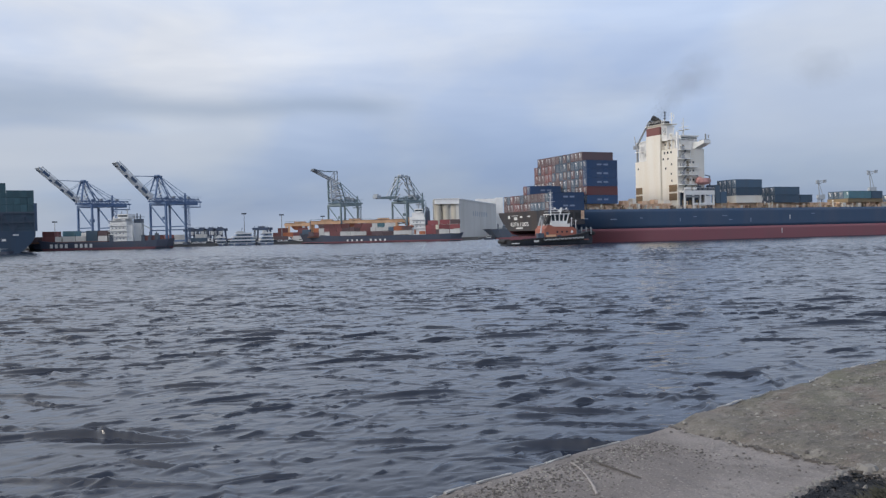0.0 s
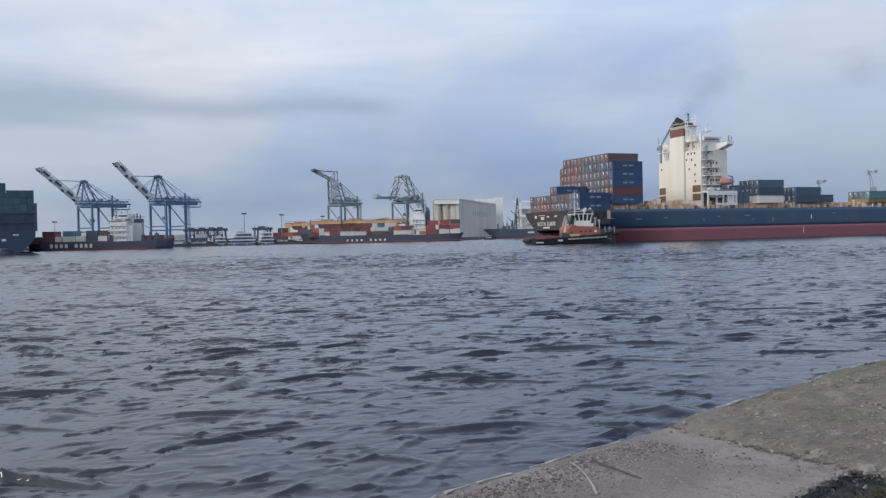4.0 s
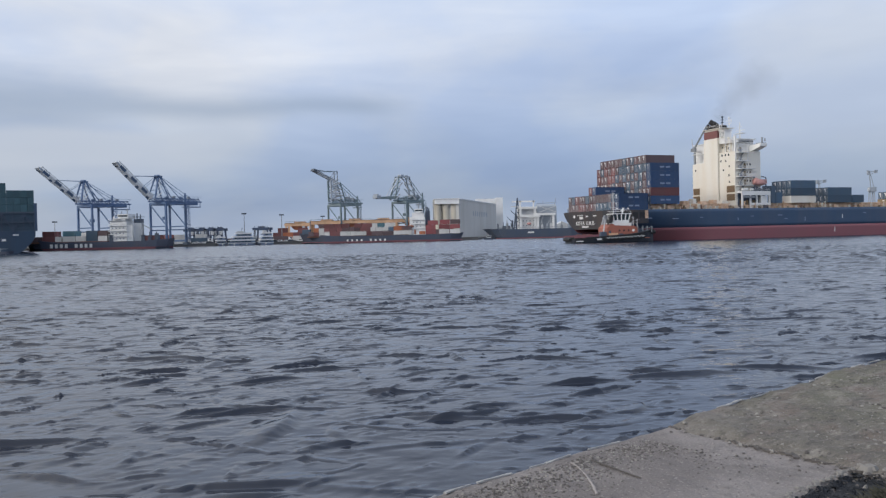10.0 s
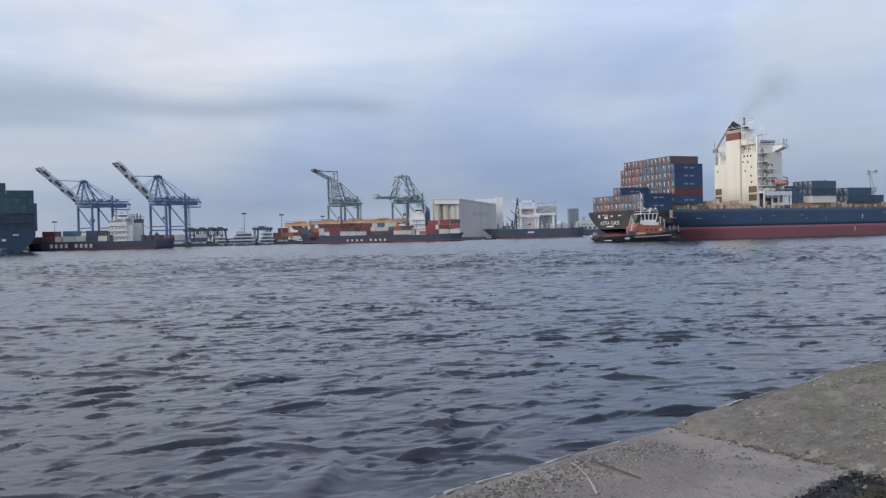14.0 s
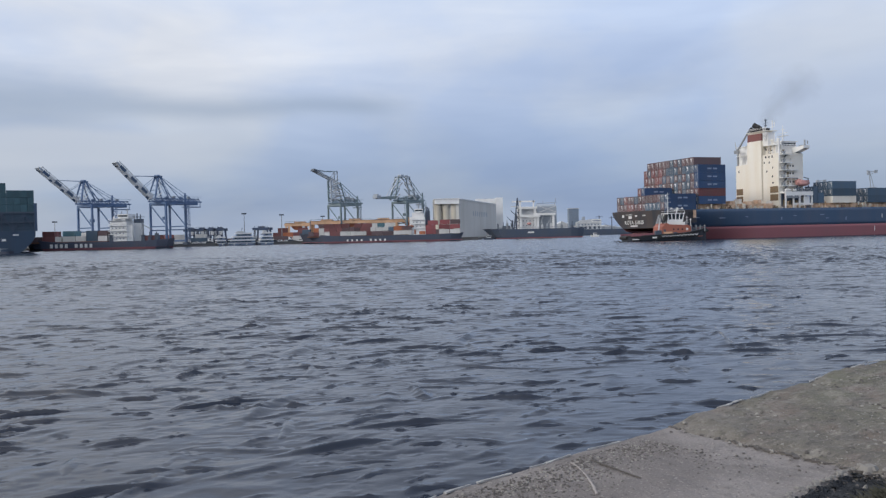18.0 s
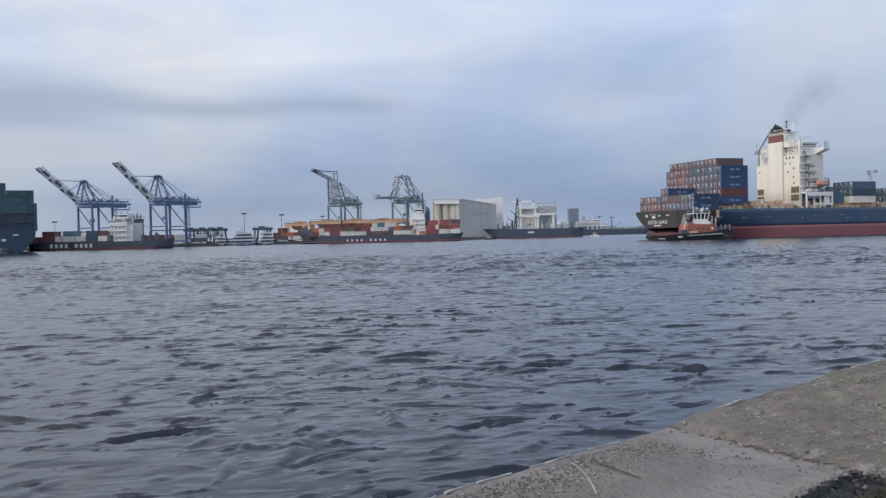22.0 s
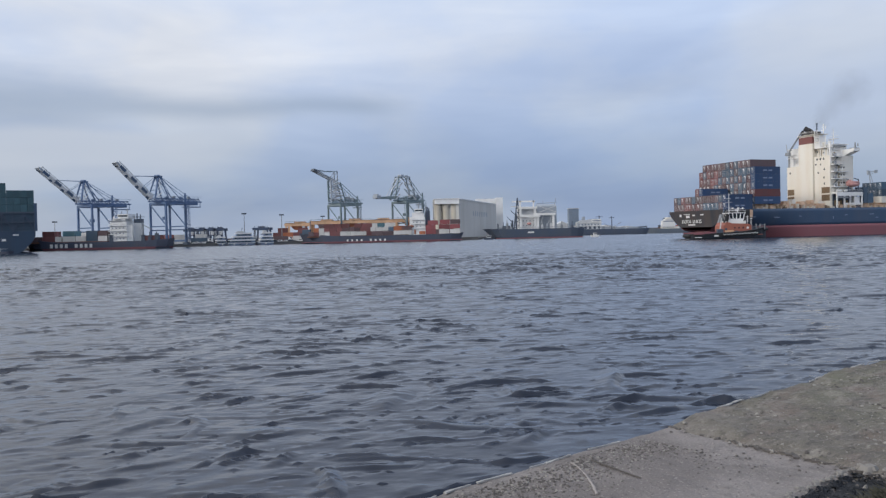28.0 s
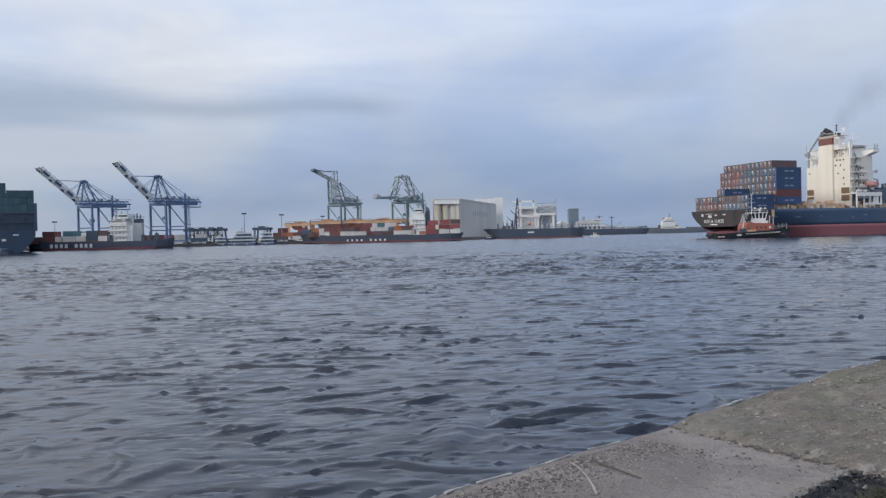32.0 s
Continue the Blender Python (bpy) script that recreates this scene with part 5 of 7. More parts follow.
    for x, y, h in ((22.6, -2.2, 3.4), (23.8, -2.6, 2.6), (17.4, -2.9, 2.4), (14.9, -2.8, 2.8)):
        part("stanchion", Geo().beam((x, y, 5.0), (x, y, 5.0 + h), 0.16).beam((x - 0.5, y, 4.6 + h), (x + 0.5, y, 4.6 + h), 0.12), WHITE, tug)
    part("roof_lamp_bar", Geo().beam((15.4, -2.4, 10.9), (21.4, -2.4, 10.9), 0.16).box(16.6, 17.2, -2.6, -2.2, 10.9, 11.4).box(18.8, 19.4, -2.6, -2.2, 10.9, 11.4).box(20.6, 21.0, -2.6, -2.2, 10.9, 11.4), WHITE, tug)
    for x in (24.2, 26.0, 27.6, 29.2):
        part("bow_bitt", Geo().tube((x, -2.2, 3.0), (x, -2.2, 5.2), 0.22, 7).tube((x, -2.6, 4.9), (x, -1.8, 4.9), 0.16, 6), STEEL, tug)
    part("towing_winch", Geo().tube((25.4, -1.3, 3.6), (25.4, 1.3, 3.6), 0.8, 12).box(24.4, 26.4, -1.7, -1.3, 1.5, 4.4).box(24.4, 26.4, 1.3, 1.7, 1.5, 4.4), DARK_STEEL, tug)
    part("bow_rail", Geo().beam((24.0, -4.2, 4.1), (27.4, -2.9, 4.6), 0.12).beam((27.4, -2.9, 4.6), (29.8, -0.8, 5.0), 0.12).beam((26.5, -3.6, 3.6), (26.5, -3.6, 5.0), 0.1).beam((28.6, -1.8, 3.8), (28.6, -1.8, 4.9), 0.1), STEEL, tug)
    part("bow_fender", Geo().tube((29.2, -2.0, 3.2), (31.0, 0, 3.2), 0.65, 8).tube((29.2, 2.0, 3.2), (31.0, 0, 3.2), 0.65, 8), RUBBER, tug)
    part("stern_fender", Geo().tube((0.4, -3, 1.2), (0.4, 3, 1.2), 0.6, 8), RUBBER, tug)
    part("bollard", Geo().tube((5, -1, 1.4), (5, -1, 2.5), 0.25, 8).tube((5, 1, 1.4), (5, 1, 2.5), 0.25, 8).beam((5, -1.4, 2.2), (5, 1.4, 2.2), 0.2), TUG_ORANGE, tug)
    part("tow_hook", Geo().box(7.4, 8.8, -0.8, 0.8, 1.4, 2.8), DARK_STEEL, tug)
    for x in (2.4, 4.4, 6.4):
        part("deck_locker", Geo().box(x, x + 1.3, -3.9, -2.6, 1.5, 2.9), FUNNEL_RED, tug)
    part("davit", Geo().beam((11.4, -3.2, 1.4), (12.3, -3.2, 7.6), 0.32).beam((12.3, -3.2, 7.6), (11.5, -3.2, 8.2), 0.2), SHED_PALE, tug)
    part("fire_monitor", Geo().tube((22.4, -1.2, 5.2), (22.4, -1.2, 6.4), 0.16, 6).tube((22.2, -1.2, 6.4), (23.6, -1.2, 7.2), 0.13, 6), STEEL, tug)
    part("life_ring", Geo().tube((21.9, -3.92, 3.9), (21.9, -3.80, 3.9), 0.42, 12), WHITE, tug)
    return tug


tug = tugboat()


# ---- moored ships across the water ----
def moored_hull(g, x0, x1, beam, z_top, sheer, bow, stern):
    """A hull along x: bow gives the rake at x0, stern at x1; the side faces -y."""
    st = 14
    v = []
    for i in range(st + 1):
        t = i / st
        x = x0 + (x1 - x0) * t
        b = beam / 2 * min(1.0, (t / 0.16) ** 0.6 if t > 0 else 0.02) * (1.0 if t < 0.9 else 1 - 0.35 * (t - 0.9) / 0.1)
        b = max(b, 0.1)
        top = z_top + sheer * max(0, 0.25 - t) / 0.25 + 0.35 * sheer * max(0, t - 0.85) / 0.15
        rake0, rake1 = bow * (1 - t) ** 6, stern * t ** 8
        v += [(x + rake0 - rake1, -b * 0.9, -1.5), (x + rake0 * 0.6 - rake1 * 0.6, -b, 0.9), (x, -b, top), (x, b, top), (x + rake0 * 0.6 - rake1 * 0.6, b, 0.9), (x + rake0 - rake1, b * 0.9, -1.5)]
    f = [(i * 6 + j, i * 6 + 6 + j, i * 6 + 6 + (j + 1) % 6, i * 6 + (j + 1) % 6) for i in range(st) for j in range(6)]
    return g.add(v, f + [tuple(range(6)), tuple(range(st * 6, st * 6 + 6))])


def side_box(parent, x, y, z, length, material):
    """A container lying along the ship, its long side to the water; 2.6 m high."""
    body, gear, plates = container_meshes(length, material)
    ob = part("container", body, material, parent, at=pose(x, y, z))
    ob.scale = (0.98, 1.0, 0.89)
    part("door_gear", gear, GEAR, ob)


def green_ship():
    """Seen on its stern: x across the beam, y along the ship and away."""
    s = thing("container_ship", pose(-168.6, 346, 0, 0, 0, 27.7), "dark container ship's stern with green containers, moored", "ship")
    g = Geo()
    prof = [(-18, -1.5), (-33, 2.0), (-36, 5.0), (-36, 9.0), (0.2, 8.9), (0.2, 7.0), (-1.0, 4.6), (-4.2, 1.2), (-8, -1.5)]
    g.prism(prof, 0, 92, "y")
    part("hull", g, STERN_INK, s, "very dark navy stern")
    for k in range(5):
        part("name_bar", Geo().box(-21.5 + k * 2.3, -19.9 + k * 2.3, -0.12, 0.04, 5.0, 5.9), MARK, s)
    part("stern_bar", Geo().box(-8.2, -6.0, -0.12, 0.04, 7.2, 7.8), MARK, s)
    part("rudder_trunk", Geo().box(-20, -16, -0.5, 1.5, -1.5, 3.2), HULL_BLACK, s)
    for x in (-36, -32, -28, -24, -20, -16, -12, -8, -4, 0):
        part("frame_post", Geo().box(x - 0.3, x + 0.1, 0.2, 0.7, 8.9, 17.0), HULL_GREY, s)
    for x in (-32, -24, -16, -8):
        part("frame_brace", Geo().beam((x, 0.4, 9.2), (x + 4, 0.4, 16.4), 0.35).beam((x + 8, 0.4, 9.2), (x + 4, 0.4, 16.4), 0.4), HULL_GREY, s)
    for z0, z1 in ((16.4, 17.0), (12.6, 12.9)):
        part("frame_beam", Geo().box(-36, 0.2, 0.15, 0.75, z0, z1), DARK_STEEL, s)
    part("lashing_wall", Geo().box(-36, -0.2, 1.4, 90, 8.9, 16.9), BOX_NAVY, s, "shadowed dark blue stowage behind the frame")
    part("stern_post", Geo().box(-0.2, 1.0, 0.4, 1.0, 9, 20.5).box(0.2, 0.8, 0.5, 0.9, 12, 13), HULL_NAVY, s)
    GREEN_BARS = Geo()
    for y in (0.42, 0.92, 1.48, 1.98):
        GREEN_BARS.tube((0.02, y, 0.2), (0.02, y, 2.74), 0.035, 6)
    GREEN_BARS = GREEN_BARS.mesh("door_gear", GREEN_GEAR)
    for bay in range(2):
        for i in range(14):
            for j in range(3 if 4 > i else 4):
                if bay and i > 3:
                    continue
                b, gr, pl = container_meshes(BOX_L, BOX_GREEN)
                o = part("container", b, BOX_GREEN, s, at=pose(-0.05 - i * 2.56, 1.2 + bay * 13.2, 17.05 + j * 2.95, 0, 0, 90))
                part("door_gear", GREEN_BARS, GREEN_GEAR, o)
    return s


green_ship()


def pilot_boat():
    b = thing("work_boat", pose(-176, 330, 0), "small low dark work boat beside the stern", "boat")
    g = Geo()
    moored_hull(g, -9, 6.0, 4.0, 0.9, 0.5, 1.5, 0.5)
    part("hull", g, HULL_BLACK, b)
    part("cabin", Geo().box(-6, -1, -1.3, 1.3, 0.8, 2.4), DARK_STEEL, b)
    part("cabin_roof", Geo().box(-6.4, -0.6, -1.5, 1.5, 2.4, 2.6), SHED_PALE, b)
    part("mast", Geo().tube((-3.4, 0, 2.6), (-3.4, 0, 5.6), 0.12, 6).beam((-4.4, 0, 4.8), (-2.4, 0, 4.8), 0.1), STEEL, b)
    part("handrail", Geo().beam((-1, -1.4, 1.9), (5, -1.2, 2.0), 0.08).beam((2, -1.3, 0.9), (2, -1.3, 2.0), 0.08), SHED_PALE, b)
    return b


pilot_boat()


def feeder_one():
    s = thing("container_ship", pose(-210, 420, 0), "red-bottomed black feeder ship with mixed containers, moored", "ship")
    g = Geo()
    moored_hull(g, 0, 74, 14, 4.0, 2.4, 4, 2)
    part("hull", g, HULL_BLACK, s)
    r = Geo()
    moored_hull(r, 0.5, 73.5, 14.2, 1.0, 0.0, 4, 2)
    part("boot_topping", r, HULL_RED, s, "worn red bottom paint")
    for k in range(9):
        if k != 4:
            part("name_bar", Geo().box(16.0 + k * 2.45, 17.3 + k * 2.45, -7.2, -6.95, 1.2, 3.1), MARK, s)
    for x, L, tiers in ((5.6, 5.6, (BOX_BROWN,)), (11.9, 6.06, (BOX_RED, BOX_RED)), (18.2, 3.0, (BOX_WHITE,)), (22.0, 6.06, (BOX_WHITE, BOX_TEAL)), (28.4, 5.0, (BOX_WHITE,)), (33.6, 5.6, (BOX_NAVY, BOX_NAVY)), (39.4, 4.6, (BOX_WHITE, BOX_BROWN))):
        for j, m in enumerate(tiers):
            for y in (-6.2, -3.6, -1.0):
                side_box(s, x, y, 4.32 + j * 2.6, L, m)
    part("hatch", Geo().box(5, 44, -6.4, 6.4, 3.6, 4.3), DECK_BROWN, s)
    h = part("deckhouse", Geo().box(45.2, 53.4, -5.5, 5.5, 3.8, 14.0).box(46.6, 52.6, -5.0, 5.0, 14.0, 15.2), WHITE, s, "white deckhouse with stepped upper decks")
    part("wheelhouse", Geo().box(49.0, 54.2, -5.2, 5, 15.2, 17.4).box(53.4, 56.0, -4.6, 4.6, 3.8, 12.0), WHITE, h)
    for k in range(4):
        part("deck_edge", Geo().box(44.6, 54.4 - 0.3 * k, -6.0, -5.4, 6.2 + k * 2.6, 6.45 + k * 2.6), SHED_PALE, h)
        part("deck_rail", Geo().beam((44.6, -6.0, 7.4 + k * 2.6), (54.0 - 0.3 * k, -6.0, 7.4 + k * 2.6), 0.09).beam((44.7, -6.0, 6.4 + k * 2.6), (44.7, -6.0, 7.4 + k * 2.6), 0.09), WHITE, h)
    for k in range(4):
        for j in range(3):
            part("window", Geo().box(46.2 + k * 1.8, 46.8 + k * 1.8, -5.6, -5.48, 5.0 + j * 2.6, 5.6 + j * 2.6), FAR_PANE, h)
    part("wheelhouse_window", Geo().box(49.3, 53.9, -5.3, -5.18, 16.1, 16.9), GLASS, h)
    part("bridge_wing", Geo().box(47.2, 50.6, -6.6, -5.0, 15.0, 15.3).box(47.2, 47.5, -6.6, -5.0, 15.3, 16.2), WHITE, h)
    part("mast", Geo().tube((52, 0, 17.4), (52, 0, 20.2), 0.2, 6).beam((50.6, 0, 19.2), (53.4, 0, 19.2), 0.15).beam((50.0, -3, 17.4), (50.4, -3, 18.8), 0.3), STEEL, s)
    fn = part("funnel", Geo().prism([(55.4, 3.8), (59.6, 3.8), (59.4, 14.8), (55.8, 14.8)], -2, 2, "y"), SHED_PALE, s, "pale funnel with a dark band")
    part("funnel_band", Geo().prism([(55.7, 13.0), (59.5, 13.0), (59.4, 15.0), (55.8, 15.0)], -2.05, 2.05, "y"), DARK_STEEL, fn)
    part("funnel_pipe", Geo().tube((56.8, 0, 15.0), (56.8, 0, 17.8), 0.3, 8).tube((58.4, 0, 15.0), (58.4, 0, 17.2), 0.3, 8).box(55.4, 59.8, -2.2, 2.2, 15.9, 16.1), DARK_STEEL, fn)
    part("deck_crane", Geo().tube((60.6, -3, 3.8), (60.6, -3, 12.6), 0.4, 8).beam((60.6, -3, 12.0), (65.0, -3, 9.6), 0.35), STEEL, s)
    for x in (45.0, 60.8, 64.0, 67.4):
        part("deck_gear", Geo().box(x, x + 1.6, -6.0, -4.4, 3.9, 6.2 + (x % 2)).tube((x + 0.6, -5, 5.0), (x + 0.6, -5, 8.4), 0.2, 6), DARK_STEEL, s)
    for x, m in ((62, BOX_RED), (62.2, BOX_NAVY)):
        side_box(s, x, -5.6 + (3 if m is BOX_NAVY else 0), 4.05, 6.06, m)
    part("stern_rail", Geo().beam((60, -6.4, 6.4), (73, -5, 6.8), 0.15).beam((66, -6, 5), (66, -6, 6.6), 0.15), DARK_STEEL, s)
    return s


feeder_one()


def feeder_two():
    s = thing("container_ship", pose(-86, 500, 0), "black feeder ship loaded with red and white containers, moored", "ship")
    g = Geo()
    moored_hull(g, 0, 98.5, 16, 4.0, 2.4, 5, 3)
    part("hull", g, HULL_BLACK, s)
    r = Geo()
    moored_hull(r, 1, 98, 16.2, 0.55, 0.0, 4, 3)
    part("boot_topping", r, HULL_RED, s)
    for k in range(9):
        if k != 4:
            part("name_bar", Geo().box(29.5 + k * 2.75, 30.5 + k * 2.75, -8.2, -7.95, 0.9, 2.1), MARK, s)
    part("hatch", Geo().box(6, 66, -7, 7, 3.6, 4.3), DECK_BROWN, s)
    W, R, B, N, O, T, C = BOX_WHITE, BOX_RED, BOX_BROWN, BOX_NAVY, BOX_ORANGE, BOX_TEAL, BOX_CRIMSON
    rnd = random.Random(31)
    # tiers of short boxes, some places empty at the top
    for j in range(3):
        x = 7.0 + 3.0 * j
        while x < 55.5:
            L = rnd.choice((3.0, 4.2, 6.06))
            if not (j == 2 and rnd.random() < 0.3):
                m = rnd.choice((W, W, W, R, R, R, R, B, N, O)) if x < 47 else rnd.choice((N, W, W, B, T))
                if 24 < x < 38 and j:
                    m = rnd.choice((R, R, B))
                for y in (-7.4, -4.8):
                    side_box(s, x, y, 4.3 + j * 2.22 + 0.01, L, m)
            x += L + 0.12
    for x, z, m in ((57.2, 4.3, W), (57.2, 6.65, O), (62.0, 4.3, W), (62.0, 6.65, B)):
        side_box(s, x, -7.6, z, 6.06, m)
    h = part("deckhouse", Geo().box(66.0, 76.0, -6.2, 6, 4, 8.4).box(66.6, 75.6, -6, 6, 8.4, 14.4).box(68.2, 75.0, -5.4, 5.4, 14.4, 17.0), WHITE, s, "white stepped deckhouse with rust stains")
    part("wheelhouse", Geo().box(69.6, 74.4, -5.6, 5.4, 17.0, 19.2), WHITE, h)
    for k in range(3):
        part("deck_edge", Geo().box(66.6 + k * 0.7, 76.4 - k * 0.4, -6.7, -5.9, 7.4 + k * 2.6, 7.65 + k * 2.6), SHED_PALE, h)
        for i in range(3):
            part("window", Geo().box(68.6 + i * 2.0, 69.2 + i * 2.0, -6.1 if k < 2 else -5.5, -5.9 if k < 2 else -5.35, 8.6 + k * 2.4, 9.2 + k * 2.4), FAR_PANE, h)
    part("rust_stain", Geo().box(72.2, 75.8, -6.28, -6.15, 4.2, 6.0), BOX_ORANGE, h)
    part("rust_stain", Geo().box(69.2, 70.2, -6.26, -6.15, 4.4, 7.0), BOX_ORANGE, h)
    part("wheelhouse_window", Geo().box(69.9, 74.2, -5.7, -5.58, 17.9, 18.7), GLASS, h)
    part("lifeboat", Geo().ball((67.4, -6.6, 8.9), 1.7, 0.8, 0.8, 10, 6), BOX_ORANGE, h)
    part("mast", Geo().tube((72, 0, 19.2), (72, 0, 23.4), 0.25, 6).beam((70.4, 0, 22), (73.8, 0, 22), 0.18).beam((70.8, 0, 20.6), (73.2, 0, 20.6), 0.3).beam((75.5, 0, 13), (76.4, 0, 21.6), 0.3), STEEL, s)
    part("funnel", Geo().prism([(75.8, 4), (79.0, 4), (78.6, 18.0), (76.2, 18.0)], -3, 3, "y").tube((77.0, 0, 18), (77.0, 0, 20.4), 0.5, 8).tube((78.0, 1, 18), (78.0, 1, 19.6), 0.4, 8), DARK_STEEL, s, "dark funnel")
    for x, z, m in ((76, 4.3, C), (76, 6.9, C), (77.4, 9.6, C), (84, 4.3, W), (84, 7.2, C), (84.4, 9.95, C), (90.4, 4.3, W), (90.4, 7.2, C), (90.6, 9.95, B)):
        for y in (-7.2, -4.6):
            side_box(s, x, y, z, 6.06, m)
    part("bow_rail", Geo().beam((1, -0.8, 7.4), (12, -6, 6.4), 0.18).beam((6, -3.6, 5.4), (6, -3.6, 6.9), 0.18), DARK_STEEL, s)
    part("bow_deckhouse", Geo().box(2.5, 7, -2.5, 2.5, 5.4, 8.4), BOX_NAVY, s)
    part("foremast", Geo().tube((7, 0, 6), (7, 0, 14), 0.25, 6), DARK_STEEL, s)
    return s


feeder_two()


# ---- ship-to-shore cranes ----
def portal_crane(at, colour, boom_kind, label, gauge=12.8, width=15.0, top=26.0, apex=40.0, back=20.0, tip=None, apex_x=3.4, hinge=-1.5):
    """Boom towards -x, land side towards +x; the rails run along y."""
    c = thing("quay_crane", at, label, "crane", "container cranes on the wharf")
    hw = width / 2
    for x in (0, gauge):
        for y in (-hw, hw):
            part("leg", Geo().box(x - 0.5, x + 0.5, y - 0.5, y + 0.5, 2.4, top), colour, c)
            part("bogie", Geo().box(x - 0.7, x + 0.7, y - 2.6, y + 2.6, 1.3, 2.5), DARK_STEEL, c)
        part("sill_beam", Geo().box(x - 0.4, x + 0.4, -hw, hw, 3.0, 4.0), colour, c)
        part("tie_beam", Geo().box(x - 0.3, x + 0.3, -hw, hw, 11.4, 12.1), colour, c)
        part("portal_beam", Geo().box(x - 0.5, x + 0.5, -hw, hw, top - 0.9, top + 0.5), colour, c)
        part("diagonal", Geo().beam((x, hw - 0.3, top - 1), (x, -hw + 0.3, 12.2), 0.5), colour, c)
    for y in (-hw, hw):
        part("side_beam", Geo().box(0.6, gauge - 0.6, y - 0.35, y + 0.35, top - 1.0, top + 0.1), colour, c)
        part("wheel_sill", Geo().box(0.6, gauge - 0.6, y - 0.3, y + 0.3, 9.4, 10.0), colour, c)
        # lattice girder: two chords with zigzag web
        gy = y * 0.28
        g = Geo().box(hinge, gauge + back, gy - 0.4, gy + 0.4, top + 0.6, top + 1.3)
        g.box(hinge, gauge + back - 1.5, gy - 0.25, gy + 0.25, top + 2.4, top + 2.8)
        span = gauge + back - 1.5 - hinge
        bays = int(span / 2.2)
        for k in range(bays):
            x0, x1 = hinge + 0.4 + span * k / bays, hinge + 0.4 + span * (k + 1) / bays
            g.beam((x0, gy, top + 1.2), ((x0 + x1) / 2, gy, top + 2.5), 0.3).beam(((x0 + x1) / 2, gy, top + 2.5), (x1, gy, top + 1.2), 0.3)
        part("girder", g, colour, c)
    ax = apex_x
    if boom_kind == "raised":
        for y in (-2.6, 2.6):
            yf, ya = y * 1.5, y * 0.75
            part("a_frame", Geo().beam((hinge + 0.6, yf, top + 2), (ax - 1.0, ya, apex - 2.4), 0.75).beam((ax - 1.0, ya, apex - 2.4), (ax, ya, apex), 0.8).beam((5.2, yf, top + 1), (ax + 0.4, ya, apex), 0.6).beam((gauge, yf, top + 2), (ax + 0.6, ya, apex), 0.34), colour, c)
            part("back_stay", Geo().beam((ax + 0.6, ya, apex), (gauge + back * 0.55, ya, top + 2.6), 0.2), colour, c)
            part("back_stay", Geo().beam((ax + 0.6, ya, apex), (gauge * 0.62, ya, top + 2.6), 0.2), colour, c)
        for k in range(4):
            t = 0.2 + 0.2 * k
            z, yy = top + 2 + (apex - top - 2) * t, 3.9 - 1.9 * t
            xf, xr = (hinge + 0.6) * (1 - t) + (ax - 0.4) * t, 5.2 * (1 - t) + (ax + 0.4) * t
            part("frame_tie", Geo().beam((xf, -yy, z), (xf, yy, z), 0.3), colour, c)
            part("frame_ladder", Geo().beam((xf + 0.7, -yy, z - 1.5), (xr * 0.5 + xf * 0.5, -yy, z + 1.2), 0.26), CRANE_WHITE, c)
    for k in range(4):
        gx = gauge * 0.3 + k * (gauge + back) * 0.18
        part("girder_box", Geo().box(gx, gx + 1.3, -2.2, -0.6, top + 2.8, top + 3.6 + 0.4 * (k % 2)), SHED if k % 2 else colour, c)
        px = 1.5 + k * (gauge + back) * 0.2
        part("girder_post", Geo().beam((px, -2.9, top + 0.6), (px, -2.9, top + 4.0), 0.16), colour, c)
    part("trolley", Geo().box(gauge * 0.6, gauge * 0.6 + 3.2, -2.6, 2.6, top - 0.2, top + 0.6), colour, c)
    part("machinery_house", Geo().box(gauge + 2.5, gauge + back * 0.8, -3.0, 3.0, top - 0.9, top + 0.5), colour, c)
    part("hoist_platform", Geo().box(gauge + back * 0.3, gauge + back - 0.5, -2.4, 2.4, top - 2.2, top - 1.8).beam((gauge + back * 0.35, -2.2, top - 2), (gauge + back * 0.35, -2.2, top + 0.8), 0.25).beam((gauge + back - 1, -2.2, top - 2), (gauge + back - 1, -2.2, top + 0.8), 0.25), colour, c)
    part("gantry_mast", Geo().beam((gauge, -hw, top), (gauge, -hw, top + 5.6), 0.7), colour, c)
    part("girder_rail", Geo().beam((-1, -2.9, top + 3.8), (gauge + back, -2.9, top + 3.8), 0.1).beam((-1, -2.9, top + 3.3), (gauge + back, -2.9, top + 3.3), 0.08), colour, c)
    part("operator_cab", Geo().box(3.2, 5.0, -1.2, 1.2, top - 9.4, top - 7.6).beam((4.1, 0, top - 7.6), (4.1, 0, top), 0.2), colour, c, "small operator's cab hung under the girder")
    st = Geo()
    for sx, sy in ((gauge - 0.4, -hw - 2.0), (gauge + 1.6, -hw - 2.0), (gauge - 0.4, -hw - 0.8), (gauge + 1.6, -hw - 0.8)):
        st.beam((sx, sy, 3), (sx, sy, top), 0.16)
    part("stair_tower", st, colour, c)
    for k in range(9):
        z = 3.6 + k * (top - 5) / 9
        part("landing", Geo().box(gauge - 0.7, gauge + 1.9, -hw - 2.2, -hw - 0.6, z, z + 0.2).beam((gauge - 0.3, -hw - 1.4, z), (gauge + 1.5, -hw - 1.4, z + (top - 5) / 9), 0.3, 0.2), colour, c)
